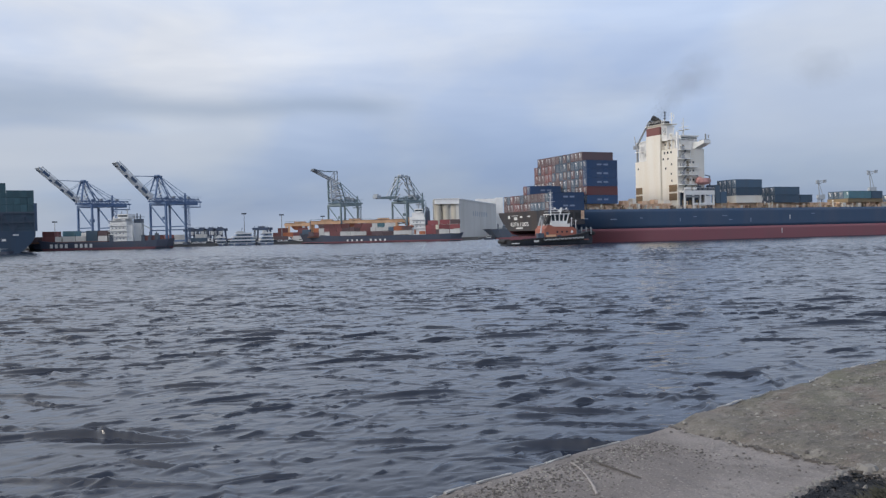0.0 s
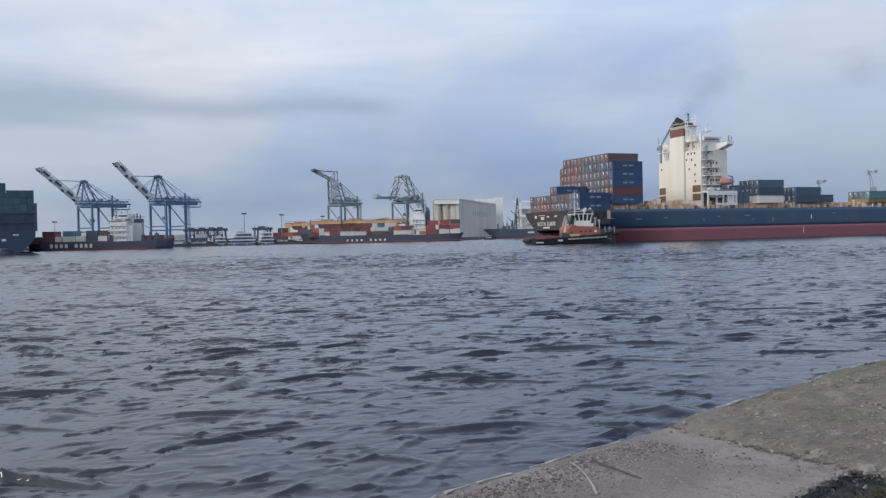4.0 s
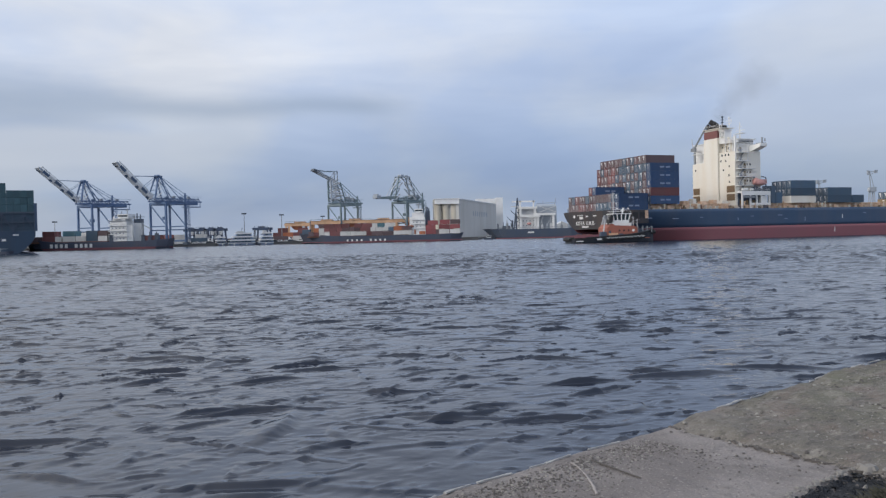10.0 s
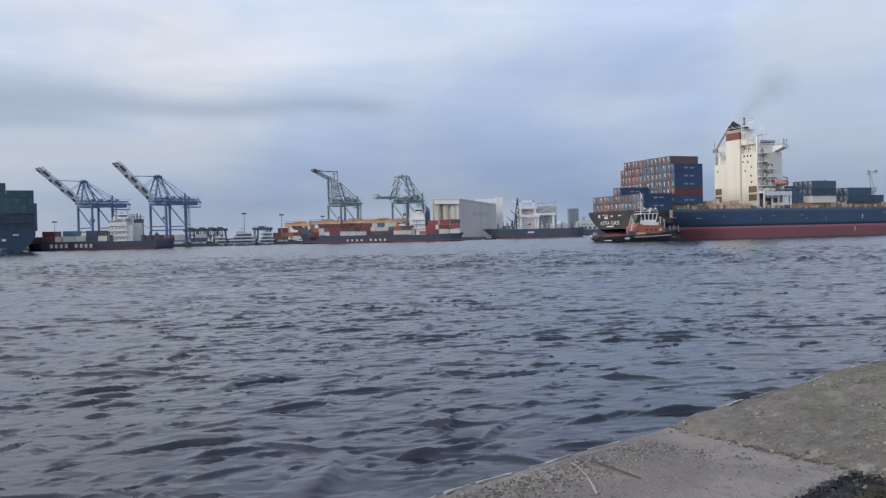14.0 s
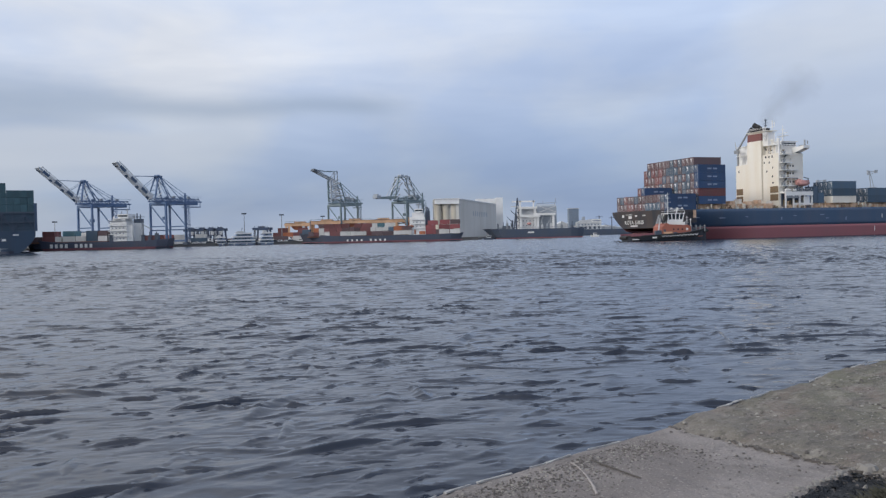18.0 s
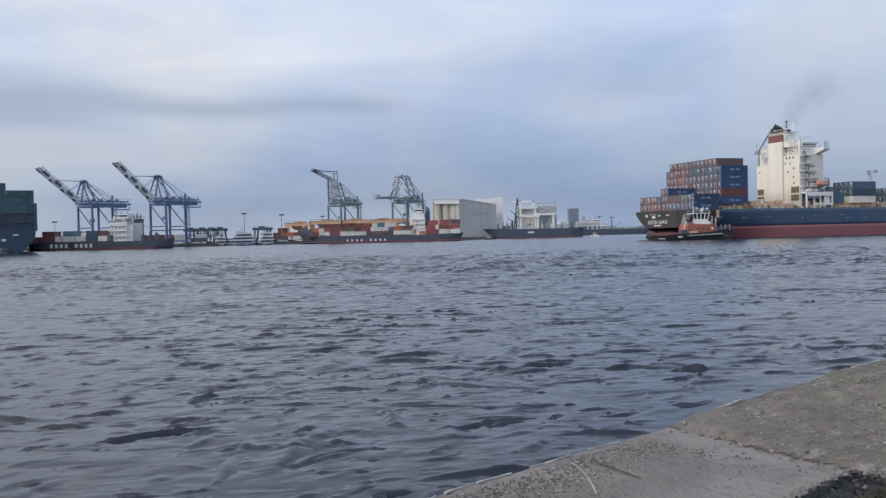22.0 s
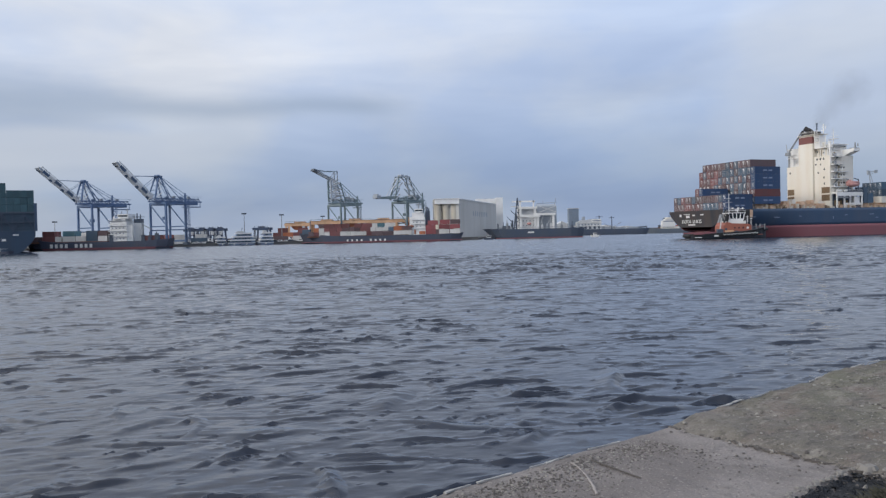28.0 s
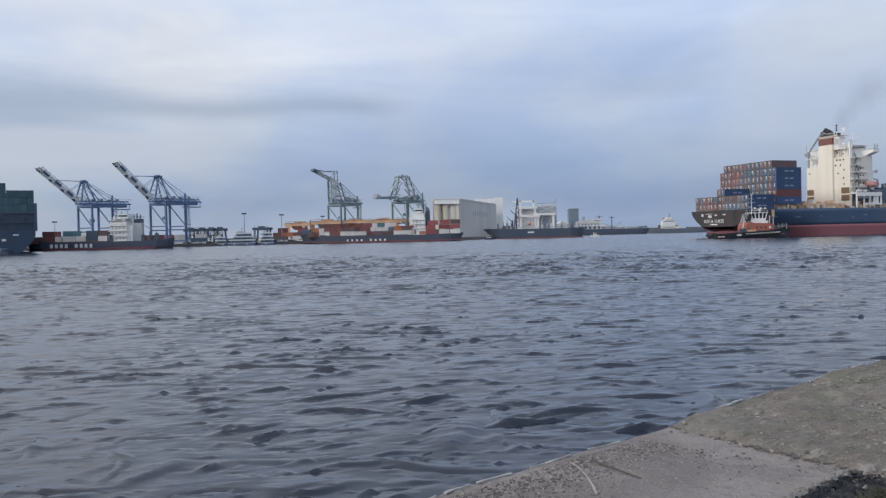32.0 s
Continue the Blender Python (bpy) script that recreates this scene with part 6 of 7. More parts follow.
    if boom_kind == "raised":
        part("apex_platform", Geo().box(ax - 1.6, ax + 1.6, -2.8, 2.8, apex - 0.2, apex + 0.2).box(ax - 0.9, ax + 0.9, -1.6, 1.6, apex + 0.2, apex + 0.8), colour, c)
        p0, p1 = Vector((hinge, 0, top + 2.6)), Vector((tip[0], 0, tip[1]))
        L = p1 - p0
        up = Vector((L.z, 0, -L.x)).normalized()
        n = 13
        for i in range(n):
            a, b = p0 + L * (i / n), p0 + L * ((i + 1) / n)
            dark = i in (2, 3, 6, 7, 10, 11)
            for y in (-1.9, 1.9):
                q = Vector((0, y, 0))
                m = (HULL_NAVY if dark else CRANE_WHITE) if y < 0 else (HULL_NAVY if i in (0, 4, 8, 12) else CRANE_WHITE)
                part("boom_girder", Geo().beam(a + q, b + q, 0.5, 1.5), m, c)
                part("boom_web", Geo().beam(a + q + up * 0.5, (a + b) / 2 + q + up * 1.5, 0.2).beam((a + b) / 2 + q + up * 1.5, b + q + up * 0.5, 0.2).beam(a + q + up * 1.55, b + q + up * 1.55, 0.34), CRANE_WHITE if not dark else SHED, c)
            part("boom_tie", Geo().beam(a - Vector((0, 1.9, 0)), a + Vector((0, 1.9, 0)), 0.3), CRANE_WHITE, c)
        part("boom_tip", Geo().beam(p1 - L.normalized() * 1.6, p1 + L.normalized() * 0.8, 4.6, 0.9), SHED, c)
        part("hinge_frame", Geo().beam(p0 + Vector((0.3, -2.4, -1)), p0 + Vector((3.0, -2.4, 2.8)), 0.35).beam(p0 + Vector((0.3, 2.4, -1)), p0 + Vector((3.0, 2.4, 2.8)), 0.35).beam(p0 + Vector((3.0, -2.4, 2.8)), p0 + Vector((4.6, -2.4, 0)), 0.3).beam(p0 + Vector((1.6, -2.4, 0.6)), p0 + Vector((5.6, -2.4, 1.0)), 0.3), SHED_PALE, c)
        for y in (-1.8, 1.8):
            part("fore_stay", Geo().beam((ax, y, apex), p0 + L * 0.6 + up * 1.2 + Vector((0, y, 0)), 0.16), colour, c)
            part("fore_stay", Geo().beam((ax, y, apex), p0 + L * 0.26 + up * 1.2 + Vector((0, y, 0)), 0.2), colour, c)
    elif boom_kind == "level":
        for y in (-2.0, 2.0):
            g = Geo().box(-17, hinge, y - 0.35, y + 0.35, top + 1.9, top + 2.5).beam((-17, y, top + 2.8), (hinge, y, top + 3.8), 0.35)
            for k in range(7):
                x0 = -16.5 + k * 2.15
                g.beam((x0, y, top + 2.3), (x0 + 1.07, y, top + 2.8 + 0.15 * k), 0.25).beam((x0 + 1.07, y, top + 2.8 + 0.15 * k), (x0 + 2.15, y, top + 2.3), 0.25)
            part("boom", g, colour, c)
        part("boom_tip", Geo().box(-19.0, -15.6, -2.6, 2.6, top + 2.2, top + 4.0).box(-18.4, -17.6, -2.6, 2.6, top + 4.0, top + 5.0), SHED, c)
        for k in range(6):
            part("boom_tie", Geo().box(-16 + k * 2.6, -15.5 + k * 2.6, -2, 2, top + 2.2, top + 3.4), colour, c)
        # a broad, braced frame over the legs
        foot, head = ((-5.4, 11.6), (-1.2, 6.8))
        for y in (-3.2, 3.2):
            for k in (0, 1):
                part("a_frame", Geo().beam((foot[k], y, top + 1.2), (head[k], y * 0.7, apex), 0.7), SHED if k else colour, c)
            part("head_beam", Geo().beam((head[0] - 0.6, y * 0.7, apex), (head[1] + 0.6, y * 0.7, apex), 0.7), SHED, c)
            for k in range(4):
                t0, t1 = k / 4.0, (k + 1) / 4.0
                xa0, xb0 = foot[0] + (head[0] - foot[0]) * t0, foot[1] + (head[1] - foot[1]) * t0
                xa1, xb1 = foot[0] + (head[0] - foot[0]) * t1, foot[1] + (head[1] - foot[1]) * t1
                z0, z1 = top + 1.2 + (apex - top - 1.2) * t0, top + 1.2 + (apex - top - 1.2) * t1
                part("frame_brace", Geo().beam((xa0 + 0.4, y, z0), (xa1 + (2.2 if k % 2 else 3.6), y * 0.8, z1), 0.5).beam((xb0 - 0.4, y, z0), (xb1 - (3.4 if k % 2 else 2.0), y * 0.8, z1), 0.5), (CRANE_WHITE, SHED, CRANE_WHITE, SHED_PALE)[k], c)
                part("frame_landing", Geo().box(xa1 - 0.5, xa1 + 2.4, min(y, y * 0.5), max(y, y * 0.5), z1 - 0.2, z1).box(xb1 - 2.2, xb1 + 0.4, min(y, y * 0.5), max(y, y * 0.5), z1 - 1.3, z1 - 1.1), colour, c)
        part("head_sheaves", Geo().box(0.4, 2.6, -2, 2, apex + 0.2, apex + 1.5).box(4.2, 6.0, -2, 2, apex + 0.2, apex + 1.0), SHED, c)
        part("hoist_house", Geo().box(gauge * 0.75, gauge * 0.75 + 4, -2.4, 2.4, top + 2.6, top + 4.6), SHED, c)
        part("fore_stay", Geo().beam((head[0], -1, apex), (-9, -1.8, top + 3.6), 0.3).beam((head[0], 1, apex), (-9, 1.8, top + 3.6), 0.3), SHED_PALE, c)
        part("back_stay", Geo().beam((head[1], -1, apex), (gauge + back - 1, -1.8, top + 2.6), 0.3).beam((head[1], 1, apex), (gauge + back - 1, 1.8, top + 2.6), 0.3), colour, c)
    else:
        # boom folded up over the legs, its outer half tipped forward
        z0, z1 = top + 2.0, top + 16.4
        for y in (-2.2, 2.2):
            part("boom", Geo().beam((-3.0, y, z0), (-3.3, y, z1), 0.95), colour if y > 0 else SHED, c)
            part("tower_post", Geo().beam((7.2, y * 1.2, z0), (3.4, y, z1 - 1.4), 0.75), colour, c)
            part("outer_boom", Geo().beam((-1.6, y, z1 + 0.2), (-13.4, y, z1 + 5.6), 0.8, 1.1), SHED, c)
            part("boom_chord", Geo().beam((-7.8, y, z1 + 5.6), (1.5, y, z1 + 5.9), 0.36).beam((-7.8, y, z1 + 5.6), (-12.2, y, z1 + 6.4), 0.36), colour, c)
            part("head_post", Geo().beam((1.5, y, z1 - 0.8), (1.5, y, z1 + 6.1), 0.55).beam((1.5, y, z1 + 5.8), (-2.4, y, z1 + 0.8), 0.36), SHED, c)
            for k in range(7):
                t0, t1 = k / 7.0, (k + 1) / 7.0
                za, zb = z0 + (z1 - z0) * t0, z0 + (z1 - z0) * t1
                xr0, xr1 = 7.0 - 3.8 * t0, 7.0 - 3.8 * t1
                a, b = ((-3, y, za), (xr1, y, zb)) if k % 2 else ((xr0, y, za), (-3, y, zb))
                part("tower_brace", Geo().beam(a, b, 0.5).beam((-3, y, zb), (xr1, y, zb), 0.32), (CRANE_WHITE, SHED, SHED_PALE)[k % 3], c)
        for k in range(7):
            z = z0 + 1.4 + 2.0 * k
            part("boom_tie", Geo().beam((-3.1, -2.2, z), (-3.1, 2.2, z), 0.4), colour, c)
            part("tower_landing", Geo().box(-1.8, 2.4 - 0.2 * k, -2.9, -2.3, z, z + 0.2).beam((-1.4, -2.7, z), (0.9, -2.7, z + 1.9), 0.3), CRANE_WHITE, c)
        part("boom_tip", Geo().beam((-11.6, 0, z1 + 5.2), (-15.6, 0, z1 + 6.6), 5.0, 1.5), DARK_STEEL, c)
        for k in range(5):
            part("outer_tie", Geo().beam((-3.4 - 2.0 * k, -2.2, z1 + 1.0 + 0.92 * k), (-3.4 - 2.0 * k, 2.2, z1 + 1.0 + 0.92 * k), 0.5), SHED_PALE, c)
        for k, x in enumerate((9.0, 12.0, 15.2)):
            part("girder_winch", Geo().box(x, x + 1.8, -2.2, 2.2, top + 2.8, top + 5.4 - k * 0.7).beam((x, -2.2, top + 2.8), (x - 2.4, -2.2, top + 9.0 - 2.2 * k), 0.4), (SHED, CRANE_WHITE, colour)[k], c)
        part("back_stay", Geo().beam((3.4, -2, z1 - 1.4), (gauge + back - 2, -2, top + 2.8), 0.3).beam((3.4, 2, z1 - 1.4), (gauge + back - 2, 2, top + 2.8), 0.3), colour, c)
    return c


A1 = 35.0
portal_crane(pose(-200.6, 470, 0, 0, 0, 50), CRANE_BLUE, "raised", "blue container crane with raised striped boom", gauge=12.0, width=16, top=24.4, apex=37.9, back=14.6, tip=(-25.2, 44.0), apex_x=-0.6, hinge=-4.4)
portal_crane(pose(-159.5, 470, 0, 0, 0, 50), CRANE_BLUE, "raised", "blue container crane with raised striped boom", gauge=12.2, width=16, top=24.9, apex=39.9, back=14.6, tip=(-24.6, 46.0), apex_x=0.0, hinge=-4.6)
portal_crane(pose(-72.0, 560, 0, 0, 0, A1), CRANE_GREEN, "folded", "grey-green container crane with folded boom", gauge=12.6, width=18.0, top=25.2, apex=39.2, back=7.6, hinge=-3.4)
portal_crane(pose(-28.5, 560, 0, 0, 0, A1), CRANE_GREEN, "level", "grey-green container crane with lowered boom", gauge=12.6, width=18.0, top=26.2, apex=42.8, back=6.4, hinge=-3.0)


# ---- yard: straddle gantries, stacks, lamps, sheds ----
def yard_gantry(x, y, w, h, colour):
    c = thing("yard_gantry", pose(x, y, 1.3), "dark blue rubber-tyred yard gantry", "gantry crane", "yard gantries")
    for px in (0, w):
        for py in (0, 9):
            part("leg", Geo().beam((px, py, 0.8), (px + (0.5 if px == 0 else -0.5), py, h), 1.0), colour, c)
            part("wheel", Geo().tube((px - 0.4, py, 0.7), (px + 0.4, py, 0.7), 0.7, 10), RUBBER, c)
        part("sill", Geo().box(px - 0.6, px + 0.6, -1.5, 10.5, 1.0, 2.6), colour, c)
        part("leg_ladder", Geo().beam((px + 0.6, -0.6, 1.0), (px + 0.6, -0.6, h), 0.2), CRANE_WHITE, c)
    for py in (0, 9):
        part("girder", Geo().box(-0.9, w + 0.9, py - 0.6, py + 0.6, h - 0.2, h + 1.4), colour, c)
    part("trolley", Geo().box(w * 0.3, w * 0.55, 0, 9, h + 1.4, h + 2.1), colour, c)
    part("trolley_rail", Geo().beam((0, -0.6, h + 2.2), (w, -0.6, h + 2.2), 0.12).beam((0.2, -0.6, h + 1.3), (0.2, -0.6, h + 2.2), 0.12).beam((w - 0.2, -0.6, h + 1.3), (w - 0.2, -0.6, h + 2.2), 0.12), colour, c)
    part("power_pack", Geo().box(-0.6, 1.8, -1.4, 0.8, 2.6, 4.4), SHED, c)
    part("cab", Geo().box(w * 0.6, w * 0.6 + 1.8, -1.0, 1.0, h - 2.4, h - 0.3), SHED_PALE, c)
    part("spreader", Geo().box(w * 0.4, w * 0.6, 3, 6, h * 0.62, h * 0.68).tube((w * 0.5, 4.5, h * 0.68), (w * 0.5, 4.5, h), 0.12, 5), colour, c)
    return c


for gx, gw in ((-155.4, 5.6), (-148.8, 5.2), (-142.8, 5.0), (-137.2, 4.2), (-115.4, 8.6)):
    yard_gantry(gx, 512 if gx > -120 else 505, gw, 7.8, YARD_BLUE)


def lamp_mast(x, y, h):
    c = thing("light_mast", pose(x, y, 1.3), "tall slim grey floodlight mast", "lamp post", "port light masts")
    part("pole", Geo().tube((0, 0, 0), (0, 0, h), 0.32, 8, 0.16), STEEL, c)
    hd = part("head_frame", Geo().tube((0, 0, h - 0.3), (0, 0, h), 1.1, 10), STEEL, c)
    for k in range(6):
        a = k * math.tau / 6
        part("floodlight", Geo().box(1.15 * math.cos(a) - 0.35, 1.15 * math.cos(a) + 0.35, 1.15 * math.sin(a) - 0.25, 1.15 * math.sin(a) + 0.25, h - 0.5, h + 0.3), DARK_STEEL, hd)
    return c


for mx, my, mh in ((-123.2, 520, 18.2), (-99.9, 520, 17.0), (-241, 520, 15.6), (-83.0, 580, 17), (-300, 560, 20)):
    lamp_mast(mx, my, mh)


def yard_stack(x, y, cols, tiers, materials, seed):
    rnd = random.Random(seed)
    for i in range(cols):
        for j in range(tiers if rnd.random() < 0.75 else max(1, tiers - 1)):
            m = rnd.choice(materials)
            body, gear, plates = container_meshes(6.06, m)
            ob = new("shipping_container", body)
            ob.matrix_basis = pose(x + i * 6.3, y, 1.31 + j * 2.91)
            tagged(ob, {"container_rust_red": "rust-red", "container_brown": "brown", "container_orange": "orange", "container_white": "off-white", "container_navy": "navy blue", "container_teal": "teal", "container_green": "green"}[m.name] + " steel shipping container stacked on the wharf", "container", "yard containers")
            part("door_gear", gear, GEAR, ob)


yard_stack(-112, 521, 5, 2, [BOX_RED, BOX_RED, BOX_ORANGE, BOX_WHITE], 2)
yard_stack(-104, 528, 3, 3, [BOX_RED, BOX_RED, BOX_BROWN], 3)
yard_stack(-238, 500, 7, 3, [BOX_WHITE, BOX_RED, BOX_WHITE, BOX_BROWN], 5)
yard_stack(-192, 500, 8, 2, [BOX_WHITE, BOX_RED, BOX_WHITE], 6)
yard_stack(-152, 526, 6, 1, [BOX_WHITE, BOX_TEAL, BOX_BROWN], 7)
yard_stack(-82, 540, 8, 2, [BOX_WHITE, BOX_RED, BOX_BROWN], 9)
yard_stack(-30, 545, 6, 3, [BOX_RED, BOX_BROWN], 10)


def ferry(x, y, L, tiers, label):
    """Low passenger boat: raked tiers of white decks over dark blue glazing."""
    c = thing("passenger_ferry", pose(x, y, 0, 0, 0, 19.4), label, "ferry", "ferries at the wharf")
    g = Geo()
    moored_hull(g, 0, L, 5.0, 1.5, 0.5, L * 0.18, 0.6)
    part("hull", g, OFFICE_BLUE, c, "grey-blue hull")
    part("rubbing_strake", Geo().box(L * 0.1, L - 0.4, -2.65, -2.5, 1.2, 1.5), WHITE, c)
    z = 1.5
    for k in range(tiers):
        x0, x1 = L * (0.10 + 0.10 * k), L * (0.97 - 0.05 * k)
        w = 2.4 - 0.25 * k
        part("saloon", Geo().prism([(x0 + 0.9, z), (x1, z), (x1 - 0.3, z + 1.25), (x0 + 2.0, z + 1.25)], -w, w, "y"), OFFICE_BLUE, c, "dark blue glazed saloon")
        for j in range(int((x1 - x0 - 2.6) / 1.9)):
            part("window", Geo().box(x0 + 2.2 + j * 1.9, x0 + 3.6 + j * 1.9, -w - 0.05, -w + 0.02, z + 0.35, z + 1.0), GLASS, c)
        part("deck_edge", Geo().prism([(x0 + 0.2, z + 1.45), (x0 + 1.6, z + 1.25), (x1 + 0.2, z + 1.25), (x1 + 0.2, z + 1.95), (x0 + 1.2, z + 1.95)], -w - 0.3, w + 0.3, "y"), WHITE, c, "white deck edge with raked nose")
        z += 1.95
    part("wheelhouse", Geo().prism([(L * 0.36, z), (L * 0.62, z), (L * 0.60, z + 1.0), (L * 0.42, z + 1.0)], -1.4, 1.4, "y"), SHED_PALE, c)
    part("mast", Geo().tube((L * 0.56, 0, z + 1.0), (L * 0.58, 0, z + 3.2), 0.12, 6).beam((L * 0.5, 0, z + 2.3), (L * 0.64, 0, z + 2.3), 0.1), DARK_STEEL, c)
    for k in range(max(2, int(L / 4))):
        part("fender", Geo().tube((1.8 + k * 3.6, -2.75, 0.2), (1.8 + k * 3.6, -2.75, 1.1), 0.28, 8), WHITE if k % 2 else RUBBER, c)
    return c


def ferries():
    for x, L, tiers, off in ((-127.6, 18.0, 3, -4.0), (-110.4, 10.4, 3, -4.0), (-135.2, 7.4, 2, 2.0)):
        ferry(x, 492 + (x + 128) * 0.353 + off, L, tiers, "white and blue passenger ferry with %s decks, moored at the wharf" % ("three" if tiers == 3 else "two"))


ferries()


def vehicle(x, y, kind, seed):
    rnd = random.Random(seed)
    m = CAR_WHITE if kind == "white" else CAR_DARK
    c = thing("car", pose(x, y, 1.31, 0, 0, rnd.choice((0, 180))), ("white" if kind == "white" else "dark") + " car parked along the wharf", "car", "cars on the wharf")
    part("body", Geo().prism([(-2.2, 0.35), (2.2, 0.35), (2.2, 0.85), (1.3, 0.95), (0.7, 1.5), (-1.3, 1.5), (-2.1, 0.95)], -0.88, 0.88, "y"), m, c)
    part("window", Geo().prism([(-1.5, 0.98), (1.05, 0.98), (0.6, 1.4), (-1.2, 1.4)], -0.9, 0.9, "y"), GLASS, c)
    for wx in (-1.4, 1.4):
        for wy in (-0.85, 0.85):
            part("wheel", Geo().tube((wx, wy - 0.1, 0.33), (wx, wy + 0.1, 0.33), 0.33, 8), RUBBER, c)


for k in range(24):
    vx = -150 + k * 3.9 + (k * 37 % 5) * 0.4
    vehicle(vx, 493.5 + (vx + 128) * 0.353 + (4.5 if vx < -128 else 0) + (k % 3) * 1.2, "white" if k * 7 % 3 else "dark", k)


def lorry(x, y, colour, seed):
    c = thing("lorry", pose(x, y, 1.31), "articulated lorry with " + ("white" if colour is BOX_WHITE else "dark") + " box parked on the wharf", "lorry", "lorries on the wharf")
    part("trailer", Geo().box(0, 9.5, -1.2, 1.2, 1.1, 3.6), colour, c)
    part("chassis", Geo().box(0, 12, -0.9, 0.9, 0.7, 1.1), CAR_DARK, c)
    cab = part("cab", Geo().prism([(10.0, 0.6), (12.2, 0.6), (12.2, 2.0), (11.8, 3.1), (10.0, 3.2)], -1.15, 1.15, "y"), CAR_WHITE, c)
    part("windscreen", Geo().box(11.0, 12.0, -1.2, -1.12, 2.1, 2.8), GLASS, cab)
    for wx in (1.0, 2.2, 8.4, 11.3):
        for wy in (-1.05, 1.05):
            part("wheel", Geo().tube((wx, wy - 0.15, 0.5), (wx, wy + 0.15, 0.5), 0.5, 10), RUBBER, c)


for k, (lx, lc) in enumerate(((-150, BOX_NAVY), (-104, BOX_BROWN), (-92, BOX_WHITE))):
    lorry(lx, 502 + (lx + 128) * 0.353 + (5 if lx < -128 else 0), lc, k)


def yellow_gantries():
    for k, (x, w, z) in enumerate(((-103, 17, 12.2), (-87, 19.5, 13.2), (-68.5, 19, 13.4), (-50, 19.5, 13.4), (-31, 19, 13.6))):
        c = thing("yellow_gantry", pose(x, 548 + k * 3, 1.3), "peach-orange yard gantry with heavy girders", "gantry crane", "yellow gantries")
        for px in (0.6, w - 0.6):
            for py in (0, 10):
                part("leg", Geo().box(px - 0.6, px + 0.6, py - 0.6, py + 0.6, 0, z - 1.2), GANTRY_YELLOW, c)
        for py in (0, 10):
            part("girder", Geo().prism([(0, z - 2.2), (w, z - 2.2), (w + 0.6, z - 1.2), (w, z), (0, z), (-0.6, z - 1.2)], py - 0.7, py + 0.7, "y"), GANTRY_YELLOW, c)
        part("hopper", Geo().prism([(w * 0.2, z - 2.2), (w * 0.8, z - 2.2), (w * 0.66, z - 4.6), (w * 0.34, z - 4.6)], 1.2, 8.8, "y"), BOX_ORANGE, c)
        part("trolley", Geo().box(w * 0.35, w * 0.72, -0.5, 10.5, z, z + 0.8), GANTRY_YELLOW, c)
        part("walkway", Geo().beam((0, -0.9, z + 0.9), (w, -0.9, z + 0.9), 0.12).box(0, w, -1.0, -0.7, z - 0.1, z), DARK_STEEL, c)
        part("cab", Geo().box(w * 0.65, w * 0.75, -0.6, 1.6, z - 4, z - 1.7), SHED_PALE, c)


yellow_gantries()


def silos():
    c = thing("grain_silo", pose(12.2, 620, 1.3), "pale concrete grain silo with round bins", "silo")
    for k in range(3):
        part("bin", Geo().tube((-15.4 + k * 6.1, 3.0, 0), (-15.4 + k * 6.1, 3.0, 25.2), 2.72, 28), BIN, c, smooth=False)
    part("gallery", Geo().box(-17.5, 0.6, -0.6, 7, 25.2, 28.6), SILO_TRIM, c)
    part("bin_wall", Geo().box(-17.2, 0.2, 5.8, 7.0, 0, 25.2), SHED, c)
    part("bin_ledge", Geo().box(-18.0, 0.9, -1.0, 7.2, 24.9, 25.5).box(-18.2, 0.9, -0.9, 7.2, 28.6, 29.0), SILO_TRIM, c)
    part("bin_stair", Geo().beam((-18.6, 1, 0), (-18.6, 1, 27), 0.5), STEEL, c)
    # long bin house running away from the water
    ang = math.atan2(140, 36.5)
    b = new("bin_house", Geo().box(0, 145, -20, 0, 0, 28.6).mesh("bin_house", SILO))
    b.parent = c
    b.matrix_basis = pose(0.2, 0, 0, 0, 0, 0) @ Matrix(((36.5 / 144.7, 140 / 144.7, 0, 0), (140 / 144.7, -36.5 / 144.7, 0, 0), (0, 0, 1, 0), (0, 0, 0, 1)))
    part("roof_edge", Geo().box(-0.4, 145.4, -0.3, 0.35, 28.2, 29.1), SILO_TRIM, b)
    for k in range(8):
        part("window", Geo().box(48 + k * 7.5, 50.4 + k * 7.5, -0.05, 0.12, 16.6, 20.4), SHED, b)
    part("head_tower", Geo().box(37.2, 43.8, 150, 162, 0, 35.2), SILO_TRIM, c, "white head house tower")
    part("back_house", Geo().box(19, 37.0, 153, 162, 0, 34.4), SILO_TRIM, c)
    part("low_wing", Geo().box(36, 43, 60, 120, 0, 6.5), SHED, c)
    return c


silos()


